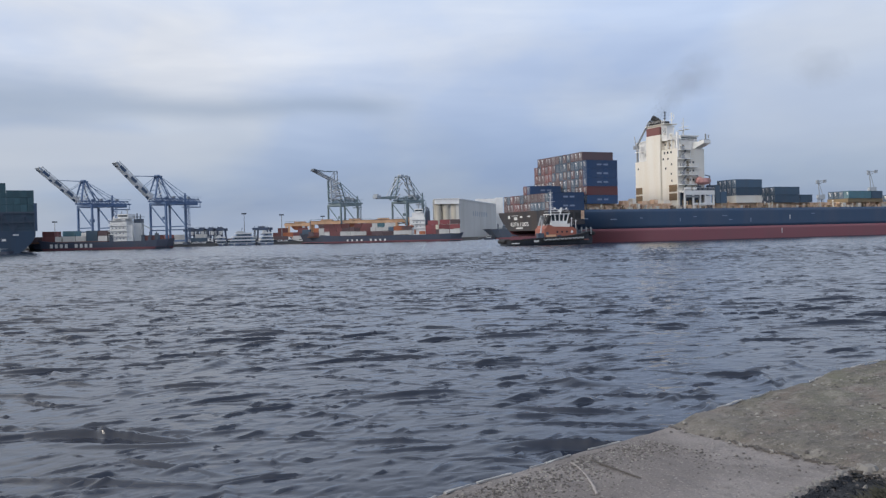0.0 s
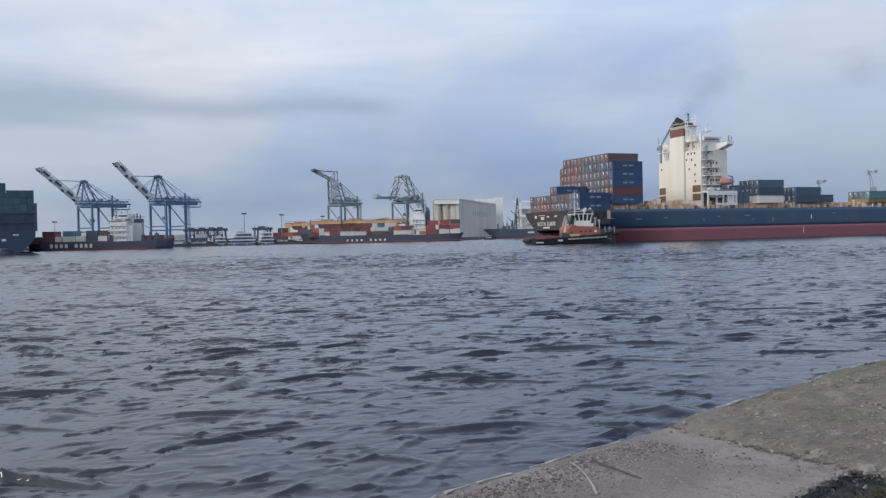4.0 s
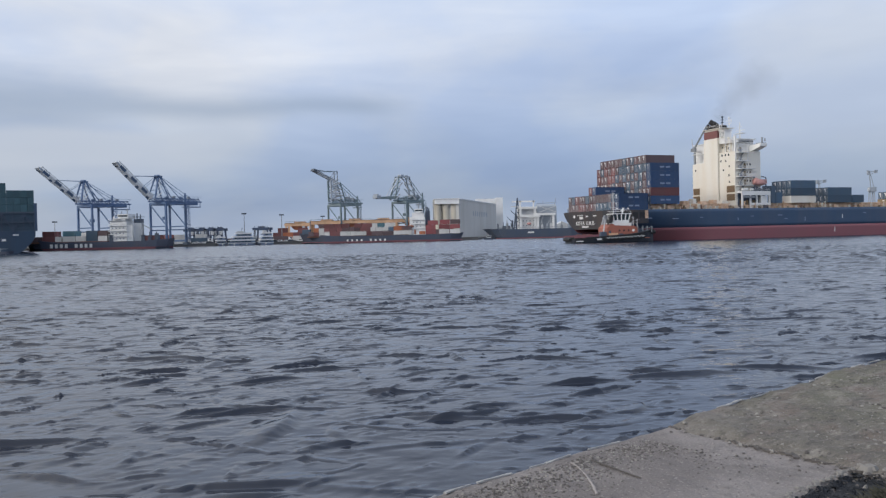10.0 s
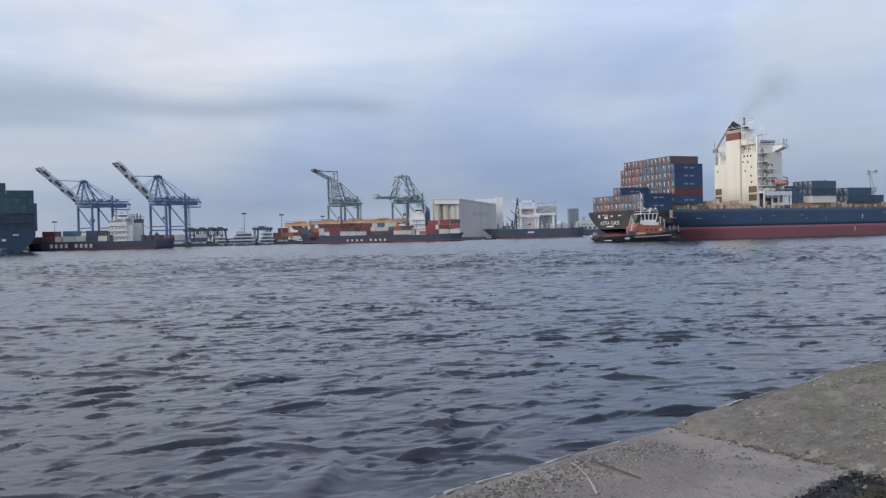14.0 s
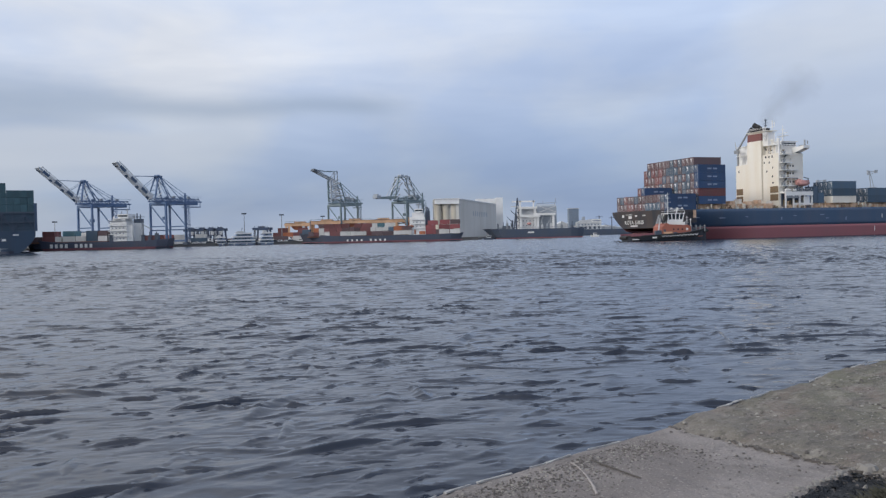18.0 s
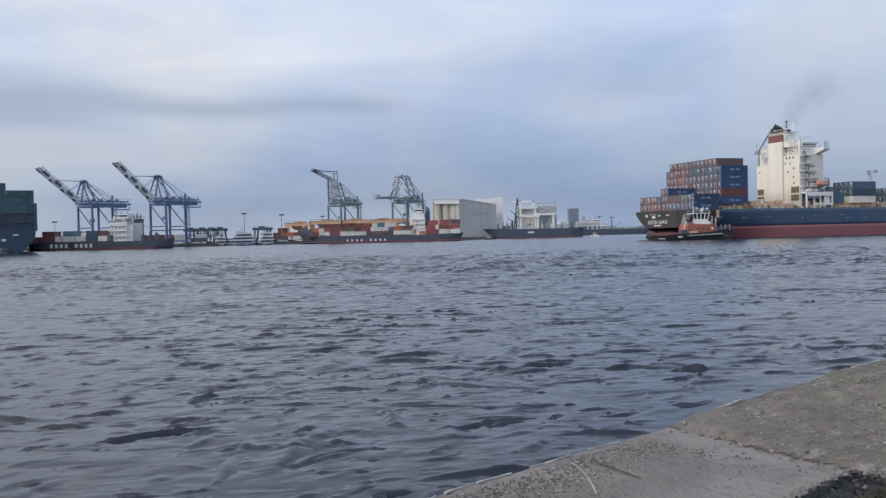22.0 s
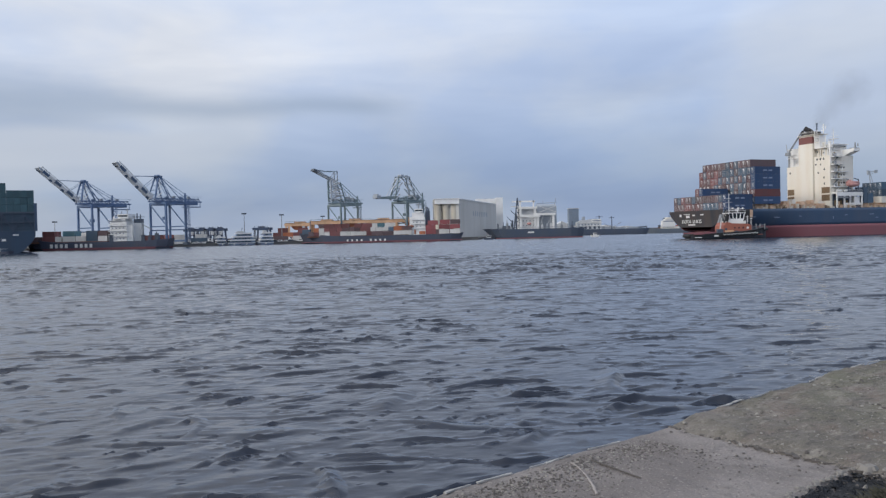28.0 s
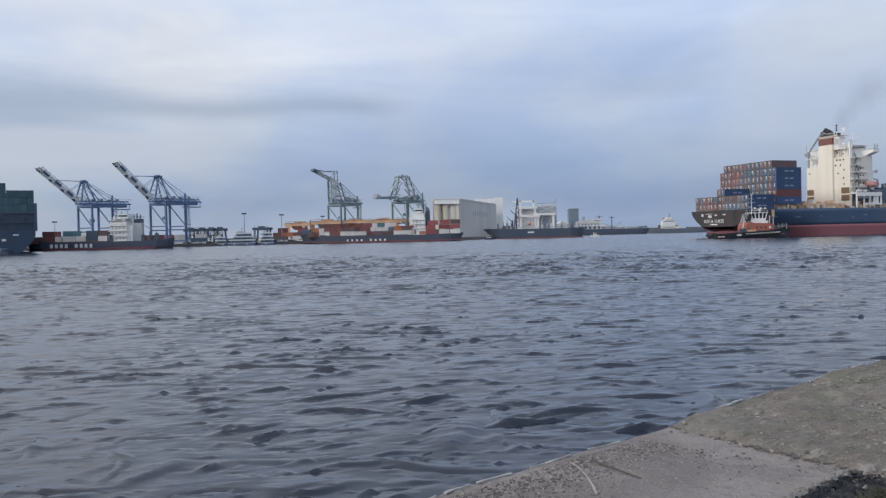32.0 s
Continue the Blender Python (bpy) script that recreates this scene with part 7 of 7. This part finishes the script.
# ---- grey vessel with white portals, and the far basin ----
def dock_vessel():
    s = thing("heavy_lift_ship", pose(27, 560, 0), "dark grey vessel with white portal frames on deck, moored", "ship")
    g = Geo()
    moored_hull(g, 0, 67, 22, 6.2, 0.6, 10, 2)
    part("hull", g, HULL_GREY, s)
    part("boot_topping", Geo().box(8, 65, -11.1, -10.9, -1, 0.6), HULL_RED, s)
    for x0, x1, z1 in ((24.6, 34.2, 20.8), (36, 46.2, 16.4)):
        for x in (x0, x1):
            part("portal_leg", Geo().box(x - 0.7, x + 0.7, -9, -7.4, 6, z1), WHITE, s)
            part("portal_leg", Geo().box(x - 0.7, x + 0.7, 6, 7.6, 6, z1), WHITE, s)
        part("portal_beam", Geo().box(x0 - 1.4, x1 + 1.4, -9.2, -7.2, z1 - 1.4, z1), WHITE, s)
        part("portal_beam", Geo().box(x0 - 1.4, x1 + 1.4, 6, 8, z1 - 1.4, z1), WHITE, s)
        part("portal_tie", Geo().box(x0 - 0.7, x0 + 0.7, -9, 7.6, z1 - 1.4, z1).box(x1 - 0.7, x1 + 0.7, -9, 7.6, z1 - 1.4, z1), WHITE, s)
    part("back_frame", Geo().box(24.8, 26.0, 2, 3.2, 6, 25.2).box(34, 35, 2, 3.2, 6, 25.2).box(20, 35.4, 2, 3.2, 24.2, 25.2), WHITE, s)
    part("deckhouse", Geo().box(25, 36, -6, 4, 6, 14.6).box(26.5, 34, -5, 3, 14.6, 17), WHITE, s, "white block deckhouse")
    for k in range(4):
        for j in range(2):
            part("window", Geo().box(26.2 + k * 2.3, 26.9 + k * 2.3, -6.1, -5.95, 8.2 + j * 3, 8.9 + j * 3), FAR_PANE, s)
    part("raft", Geo().ball((30, -9.5, 9.6), 1.5, 1.0, 0.9), LIFEBOAT, s, "faded red rescue boat")
    part("shed", Geo().box(36, 49, -4, 6, 6, 21.0).prism([(-4, 21), (6, 21), (1, 22.6)], 36, 49, "x"), SHED, s, "grey sheeted deck shed")
    la = Geo()
    for a, b in (((20.5, -6, 6), (23.0, -6, 27)), ((25, -6, 6), (23.0, -6, 27)), ((20.5, -2, 6), (23, -4, 27)), ((25, -2, 6), (23, -4, 27))):
        la.beam(a, b, 0.4)
    for k in range(6):
        z = 7 + k * 3
        la.beam((20.6 + k * 0.38, -6, z), (24.8 - k * 0.32, -6, z + 2.4), 0.28)
        la.beam((24.9 - k * 0.35, -6, z), (20.9 + k * 0.38, -6, z + 2.4), 0.28)
    part("lattice_mast", la, DARK_STEEL, s, "dark lattice mast")
    part("jib", Geo().beam((25, -5, 21.4), (18.6, -5, 21.0), 0.6), WHITE, s)
    part("portal_panel", Geo().box(25.4, 33.4, -7.0, -6.7, 15.8, 19.6), SHED_PALE, s, "pale sheeted panel in the portal")
    part("cross_beam", Geo().box(23.8, 37.4, -9.6, -9.3, 13.9, 15.5), WHITE, s)
    part("bow_gear", Geo().box(14, 18, -3, 3, 6, 8.6).tube((10, -2, 6), (10, -2, 10), 0.4, 8).box(18.6, 20, -6, -3, 6, 10), DARK_STEEL, s)
    for x0, z0, x1, z1 in ((36.4, 6, 40, 15.6), (40, 6, 36.4, 15.6), (42, 8, 46, 16), (26, 15, 33.6, 20), (33.6, 15, 26, 20), (37, 17, 48, 21), (48, 17, 37, 21)):
        part("deck_brace", Geo().beam((x0, -8.2, z0), (x1, -8.2, z1), 0.3), CRANE_WHITE, s)
    for x, h, m in ((12.5, 9.5, DARK_STEEL), (15, 11.5, STEEL), (17.4, 9.0, SHED), (38, 10.0, CRANE_WHITE), (41, 9.2, SHED), (44, 10.8, CRANE_WHITE), (51, 9.6, STEEL), (54, 8.6, SHED_PALE), (58, 9.4, DARK_STEEL), (62, 8.4, SHED)):
        part("deck_gear", Geo().box(x, x + 1.5, -8.6, -6.6, 6.2, h - 1.2).tube((x + 0.7, -7.6, h - 1.2), (x + 0.7, -7.6, h + 1.4), 0.22, 6), m, s)
    for x, h in ((21.8, 16), (24.4, 13), (19.2, 12)):
        part("crane_post", Geo().tube((x, -8, 6.2), (x, -8, h), 0.6, 8).beam((x, -8, h - 1), (x - 3.6, -8, h + 2.4), 0.4), DARK_STEEL, s)
    part("deck_rail", Geo().beam((8, -10.6, 7.4), (66, -10.6, 7.4), 0.14).beam((8, -10.6, 6.9), (66, -10.6, 6.9), 0.12), STEEL, s)
    part("roof_lattice", Geo().beam((36, -4, 22.8), (49, -4, 23.4), 0.3).beam((40, -4, 21.4), (40, -4, 24.4), 0.3).beam((47.6, -4, 21.4), (48.6, -4, 26.0), 0.35), SHED, s)
    part("name_bar", Geo().box(29, 33, -11.2, -10.95, 3.4, 4.4), MARK, s)
    return s


dock_vessel()


def small_craft(x, y, hull, cabin, label, L=8.0):
    b = thing("work_boat", pose(x, y, 0), label, "boat", "small craft in the basin")
    g = Geo()
    moored_hull(g, 0, L, 2.8, 1.0, 0.6, 1.2, 0.4)
    part("hull", g, hull, b)
    part("cabin", Geo().box(L * 0.35, L * 0.75, -1.0, 1.0, 0.9, 2.6), cabin, b)
    part("window", Geo().box(L * 0.38, L * 0.72, -1.05, -0.98, 1.7, 2.3), GLASS, b)
    return b


small_craft(31, 590, HULL_RED, CAR_WHITE, "small red and white boat by the wharf", 7)
small_craft(97, 550, CAR_WHITE, CAR_WHITE, "small white boat beside the grey vessel", 6)
small_craft(24.5, 512, HULL_GREY, SHED_PALE, "small grey launch beyond the ship's stern", 7)


def far_shed(x, y, w, d, h, m, label, roof=0.0):
    c = thing("warehouse", pose(x, y, 0.9), label, "building", "far port buildings")
    part("wall", Geo().box(0, w, 0, d, 0, h), m, c)
    if roof:
        part("roof", Geo().prism([(-0.4, h), (w + 0.4, h), (w / 2, h + roof)], -0.3, d + 0.3, "y"), SHED_PALE, c)
    else:
        part("roof", Geo().box(-0.4, w + 0.4, -0.4, d + 0.4, h, h + 0.5), SHED_PALE, c)
    for k in range(max(1, int(w / 4))):
        for j in range(max(1, int(h / 4))):
            part("window", Geo().box(0.8 + k * 4, 2.6 + k * 4, -0.12, 0.02, 1.5 + j * 3.6, 2.7 + j * 3.6), FAR_PANE, c)
    return c


far_shed(121.5, 800, 9, 12, 24.6, FAR_BLUE, "tall grey-blue tower block across the basin")
far_shed(112, 820, 11, 16, 10, SHED_PALE, "pale low warehouse across the basin", 3)
far_shed(123, 812, 9, 12, 11.5, SHED_PALE, "white shed with pitched roof across the basin", 3)
far_shed(133, 806, 5, 10, 13, FAR_BLUE, "narrow grey block across the basin")
far_shed(137, 812, 17, 14, 11, SHED_PALE, "pale warehouse with pitched roof across the basin", 3)
far_shed(160, 880, 24, 14, 7, SHED, "low grey shed across the basin", 2)
far_shed(196, 960, 30, 14, 6, SHED, "low grey shed far across the basin", 2)
far_shed(310, 830, 60, 20, 9, SHED_PALE, "long pale warehouse far across the basin", 3)
far_shed(390, 840, 70, 20, 11, SHED, "long grey warehouse far across the basin", 3)
far_shed(480, 840, 90, 20, 9, SHED, "long grey warehouse far across the basin", 3)


def far_jib(x, y, z, top):
    """A slewing harbour crane: four legs, a machinery cab and a stubby jib with a hook head."""
    c = thing("harbour_crane", pose(x, y, 1.3), "pale grey slewing harbour crane across the basin", "crane", "far harbour cranes")
    for sx in (-3.2, 3.2):
        for sy in (-3, 3):
            part("leg", Geo().beam((sx, sy, 0), (sx * 0.5, sy * 0.5, z - 8), 0.8), SHED, c)
    part("leg_brace", Geo().beam((-2.6, -3, 8), (2.0, -2.4, 16), 0.35).beam((2.6, -3, 8), (-2.0, -2.4, 16), 0.35).beam((-2.4, -2.6, 14), (2.4, -2.6, 14), 0.45), SHED, c)
    part("turret", Geo().box(-2.6, 3.4, -2.4, 2.4, z - 8, z - 3.6), SHED, c)
    part("cab", Geo().box(-3.8, -2.2, -1.6, 0.2, z - 7, z - 4.4), SHED_PALE, c)
    part("jib", Geo().beam((-1.4, -0.8, z - 3.6), (-2.4, -0.8, top - 1), 0.7).beam((1.6, -0.8, z - 3.6), (-1.8, -0.8, top - 1), 0.5).beam((-2.4, 0, top - 1), (5.4, 0, top), 0.8).beam((-2.2, 0, top - 4), (4.6, 0, top - 0.6), 0.5), SHED, c)
    part("counterweight", Geo().box(2.8, 5.2, -1.2, 1.2, top - 2.2, top + 0.6), SHED, c)
    part("jib_head", Geo().box(-4.0, -1.8, -1.0, 1.0, top - 3.4, top + 0.4), SHED, c)
    return c


def far_ship(x, y, L, hull, label, house, seed, big=1.0):
    s = thing("cargo_ship", pose(x, y, 0), label, "ship", "far moored ships")
    g = Geo()
    moored_hull(g, 0, L, L * 0.16, 4.6, 1.6, 3, 2)
    part("hull", g, hull, s)
    hx = L * house
    rnd = random.Random(seed)
    tall, wide = (9.5 + 3 * rnd.random()) * big, (6.5 + 4 * rnd.random()) * big
    h = part("deckhouse", Geo().box(hx, hx + wide, -3.5, 3.5, 6.6, tall - 2.2).box(hx + wide * 0.16, hx + wide * 0.9, -3.3, 3.3, tall - 2.2, tall - 1.1), WHITE, s, "white stepped deckhouse")
    part("wheelhouse", Geo().box(hx + wide * 0.3, hx + wide * 0.72, -3.2, 3.2, tall - 1.1, tall + 0.8), CREAM, h)
    part("deck_edge", Geo().box(hx - 1.4, hx + wide + 1.2, -3.9, 3.9, 6.4, 6.6), SHED_PALE, h)
    part("boat_deck", Geo().box(hx - 2.0, hx + wide + 4.0, -3.4, 3.4, 4, 6.4), CREAM, h)
    part("bridge_wing", Geo().box(hx + wide * 0.2, hx + wide * 0.84, -4.4, 4.4, tall - 1.3, tall - 1.0), WHITE, h)
    # grey strip on the house front, drawn in as shade below the deck
    part("deck_shade", Geo().box(hx + 0.3, hx + wide - 0.3, -3.56, -3.48, tall - 3.5, tall - 2.8), FAR_PANE, h)
    for k in range(int(wide / 1.9)):
        part("window", Geo().box(hx + 0.8 + k * 1.9, hx + 1.6 + k * 1.9, -3.6, -3.48, 5.2, 6.0), FAR_PANE, h)
    part("funnel", Geo().box(hx - 3.4, hx - 1.2, -1.4, 1.4, 4, 8.2), DARK_STEEL if seed % 2 else SHED, s)
    mx = hx + wide * 0.6
    part("mast", Geo().tube((mx, 0, tall), (mx, 0, tall + 4.5), 0.25, 6).beam((mx - 1.6, 0, tall + 3.2), (mx + 1.6, 0, tall + 3.2), 0.25), DARK_STEEL, s)
    part("boat", Geo().ball((hx + wide + 1.5, -2.5, 7.2), 1.8, 0.8, 0.7), BOX_ORANGE, s)
    part("derrick", Geo().tube((L * 0.3, 0, 4.5), (L * 0.3, 0, 15.5), 0.4, 8).beam((L * 0.3, 0, 6), (L * 0.3 + 7, 0, 12.5), 0.35).beam((L * 0.3 - 1.8, 0, 14.2), (L * 0.3 + 1.8, 0, 14.2), 0.4), DARK_STEEL, s)
    part("hatch", Geo().box(L * 0.12, L * 0.5, -3, 3, 4.4, 5.8), DECK_BROWN, s)
    return s




def far_coaster():
    s = thing("cargo_ship", pose(118, 788, 0), "long low dark coaster with pale aft house, far off", "ship", "far moored ships")
    g = Geo()
    moored_hull(g, 0, 76, 12, 5.4, 1.0, 8, 3)
    part("hull", g, HULL_GREY, s)
    h = part("deckhouse", Geo().prism([(8, 5.6), (31, 5.6), (31, 14.8), (24, 15.2), (12, 13.8), (8, 12.2)], -4, 4, "y"), SHED_PALE, s, "weathered pale aft deckhouse")
    part("boat_deck", Geo().box(6, 34, -4.6, 4.6, 8.4, 8.8), WHITE, h)
    part("boat_deck", Geo().box(9, 32, -4.5, 4.5, 11.4, 11.7), WHITE, h)
    part("wheelhouse", Geo().box(22, 30.6, -4.4, 3.6, 12.0, 14.4), WHITE, h)
    part("wheelhouse_window", Geo().box(22.4, 30.2, -4.5, -4.38, 13.0, 13.8), FAR_PANE, h)
    for k in range(7):
        part("window", Geo().box(9.4 + k * 3.0, 10.6 + k * 3.0, -4.12, -3.98, 9.4, 10.6), FAR_PANE, h)
    for k in range(5):
        part("doorway", Geo().box(11 + k * 4.2, 13 + k * 4.2, -4.12, -3.98, 5.8, 8.2), DARK_STEEL, h)
    part("funnel", Geo().prism([(13, 13.6), (16, 13.9), (16.4, 17.4), (13.8, 17.4)], -1.6, 1.6, "y"), SHED, s)
    for x, z, w in ((29.8, 18.4, 3.2), (41.6, 17.4, 2.6)):
        part("mast", Geo().tube((x, 0, 5.4), (x, 0, z), 0.55, 8, 0.3).beam((x - w, 0, z - 1.4), (x + w, 0, z - 1.4), 0.45), DARK_STEEL, s)
    part("derrick", Geo().beam((42, -1, 7), (50, -1, 11.4), 0.35).beam((41.4, -1, 7), (34, -1, 10.2), 0.35), STEEL, s)
    for x0, x1 in ((34, 40), (44, 54), (56, 66)):
        part("hatch", Geo().box(x0, x1, -3.6, 3.6, 5.2, 6.8), SHED, s)
    part("forecastle", Geo().prism([(66, 5.6), (74, 6.2), (74, 7.6), (66, 7.0)], -3, 3, "y"), FAR_HULL, s)
    part("deck_rail", Geo().beam((32, -5.6, 7.0), (66, -5.6, 7.0), 0.16), STEEL, s)
    return s


far_coaster()
far_ship(202, 830, 60, FAR_HULL, "grey cargo ship with white deckhouse, far off", 0.26, 3, 1.45)
far_ship(262, 900, 60, FAR_HULL, "grey cargo ship far off in the basin", 0.7, 4)

far_jib(362, 800, 36, 46)
far_jib(411, 800, 42, 54)


# ---- exhaust smoke over the funnel ----
def smoke_material():
    m = bpy.data.materials.new("exhaust_smoke")
    m.use_nodes = True
    nt = m.node_tree
    nt.nodes.clear()
    N, K = nt.nodes.new, nt.links.new
    out, mix, tr, df = N("ShaderNodeOutputMaterial"), N("ShaderNodeMixShader"), N("ShaderNodeBsdfTransparent"), N("ShaderNodeBsdfDiffuse")
    df.inputs[0].default_value = (0.14, 0.135, 0.14, 1)
    tc, gr, no = N("ShaderNodeTexCoord"), N("ShaderNodeTexGradient"), N("ShaderNodeTexNoise")
    gr.gradient_type = "SPHERICAL"
    K(tc.outputs["Object"], gr.inputs[0])
    no.inputs["Scale"].default_value, no.inputs["Detail"].default_value = 2.2, 4.0
    K(tc.outputs["Object"], no.inputs[0])
    a, b = N("ShaderNodeMath"), N("ShaderNodeMath")
    a.operation = b.operation = "MULTIPLY"
    K(gr.outputs["Fac"], a.inputs[0])
    K(no.outputs["Fac"], a.inputs[1])
    K(a.outputs[0], b.inputs[0])
    b.inputs[1].default_value = 0.16
    K(b.outputs[0], mix.inputs[0])
    K(tr.outputs[0], mix.inputs[1])
    K(df.outputs[0], mix.inputs[2])
    K(mix.outputs[0], out.inputs[0])
    return m


def smoke_plume():
    m = smoke_material()
    top = thing("smoke_plume", pose(0, 0, 0), "thin grey-brown exhaust smoke drifting from the funnel", "smoke")
    lens = Geo().ball((0, 0, 0), 1, 0.12, 1, 20, 10).mesh("smoke_puff", m, True)
    puffs = []
    for k, (x, y, z, r, q) in enumerate(((2, 0, 3, 4.5, 4), (6, 3, 8, 6.0, 6), (11, 2, 13, 8.0, 7), (18, 5, 18, 10, 9), (62, 5, 19, 13, 9))):
        ob = part("smoke_puff", lens, m, top)
        ob.scale = (r, r, q)
        ob.visible_shadow = False
        puffs.append((ob, x, y, z))
    return top, puffs


smoke, puffs = smoke_plume()


# ---- movement ----
def motions():
    # the ship makes way to the right and slowly turns away from the far shore
    a0 = radians(SHIP_A)
    rows, tug_rows = [], []
    for t in (0.0, 4.0, 8.0, 12.0, 16.0, 20.0, 24.0, 28.0, 32.0):
        along, across, turn = 3.02 * t + 0.0043 * t * t, 0.62 * t - 0.0018 * t * t, -0.195 * t + 0.0015 * t * t
        x = SHIP_O[0] + along * math.cos(a0) - across * math.sin(a0) - 0.04 * t
        y = SHIP_O[1] + along * math.sin(a0) + across * math.cos(a0) - 0.09 * t
        rows.append((t, pose(x, y, 0, 0, 0, SHIP_A + turn)))
    walk(ship, rows)
    # the smoke keeps over the funnel, each puff drifting down the wind
    plume = []
    for t, m in rows:
        f = m @ Vector((41.5, 15.0, 44.0))
        plume.append((t, pose(f.x, f.y, f.z)))
    walk(smoke, plume)
    ob, x, y, z = puffs[-1]
    walk(ob, [(0.0, pose(x, y, z)), (8.0, pose(x + 16, y, z + 2, 0, 12, 0)), (32.0, pose(x + 66, y, z + 6, 0, 40, 0))])
    for k, (ob, x, y, z) in enumerate(puffs[:-1]):
        walk(ob, [(0.0, pose(x - 1.5, y, z - 0.6, 0, 0, 0)), (12.0, pose(x + 0.3 * k, y, z + 0.4, 0, 14, 0)), (22.0, pose(x + 1.5, y, z + 0.2, 0, 24, 0)), (32.0, pose(x + 2.4 + 0.4 * k, y, z + 1.2, 0, 38, 0))])
    walk(tug, [(0.0, pose(18.0, 257.0, 0, 0, 0, 16)), (6.0, pose(30.8, 267.5, 0, 0, 0, 13)), (11.0, pose(43.3, 277.0, 0, 0, 0, 11)), (17.0, pose(59.8, 288.5, 0, 0, 0, 9)), (24.0, pose(78.8, 301.0, 0, 0, 0, 6.5)), (32.0, pose(100.7, 316.0, 0, 0, 0, 4))])
    walk(sea, [(0.0, pose(-6, 0, 0)), (16.0, pose(0, -15, 0)), (32.0, pose(6, -30, 0))])
    walk(sea_b, [(0.0, pose(2, 0, -0.015)), (16.0, pose(0, -12, -0.015)), (32.0, pose(-2, -24, -0.015))])


motions()
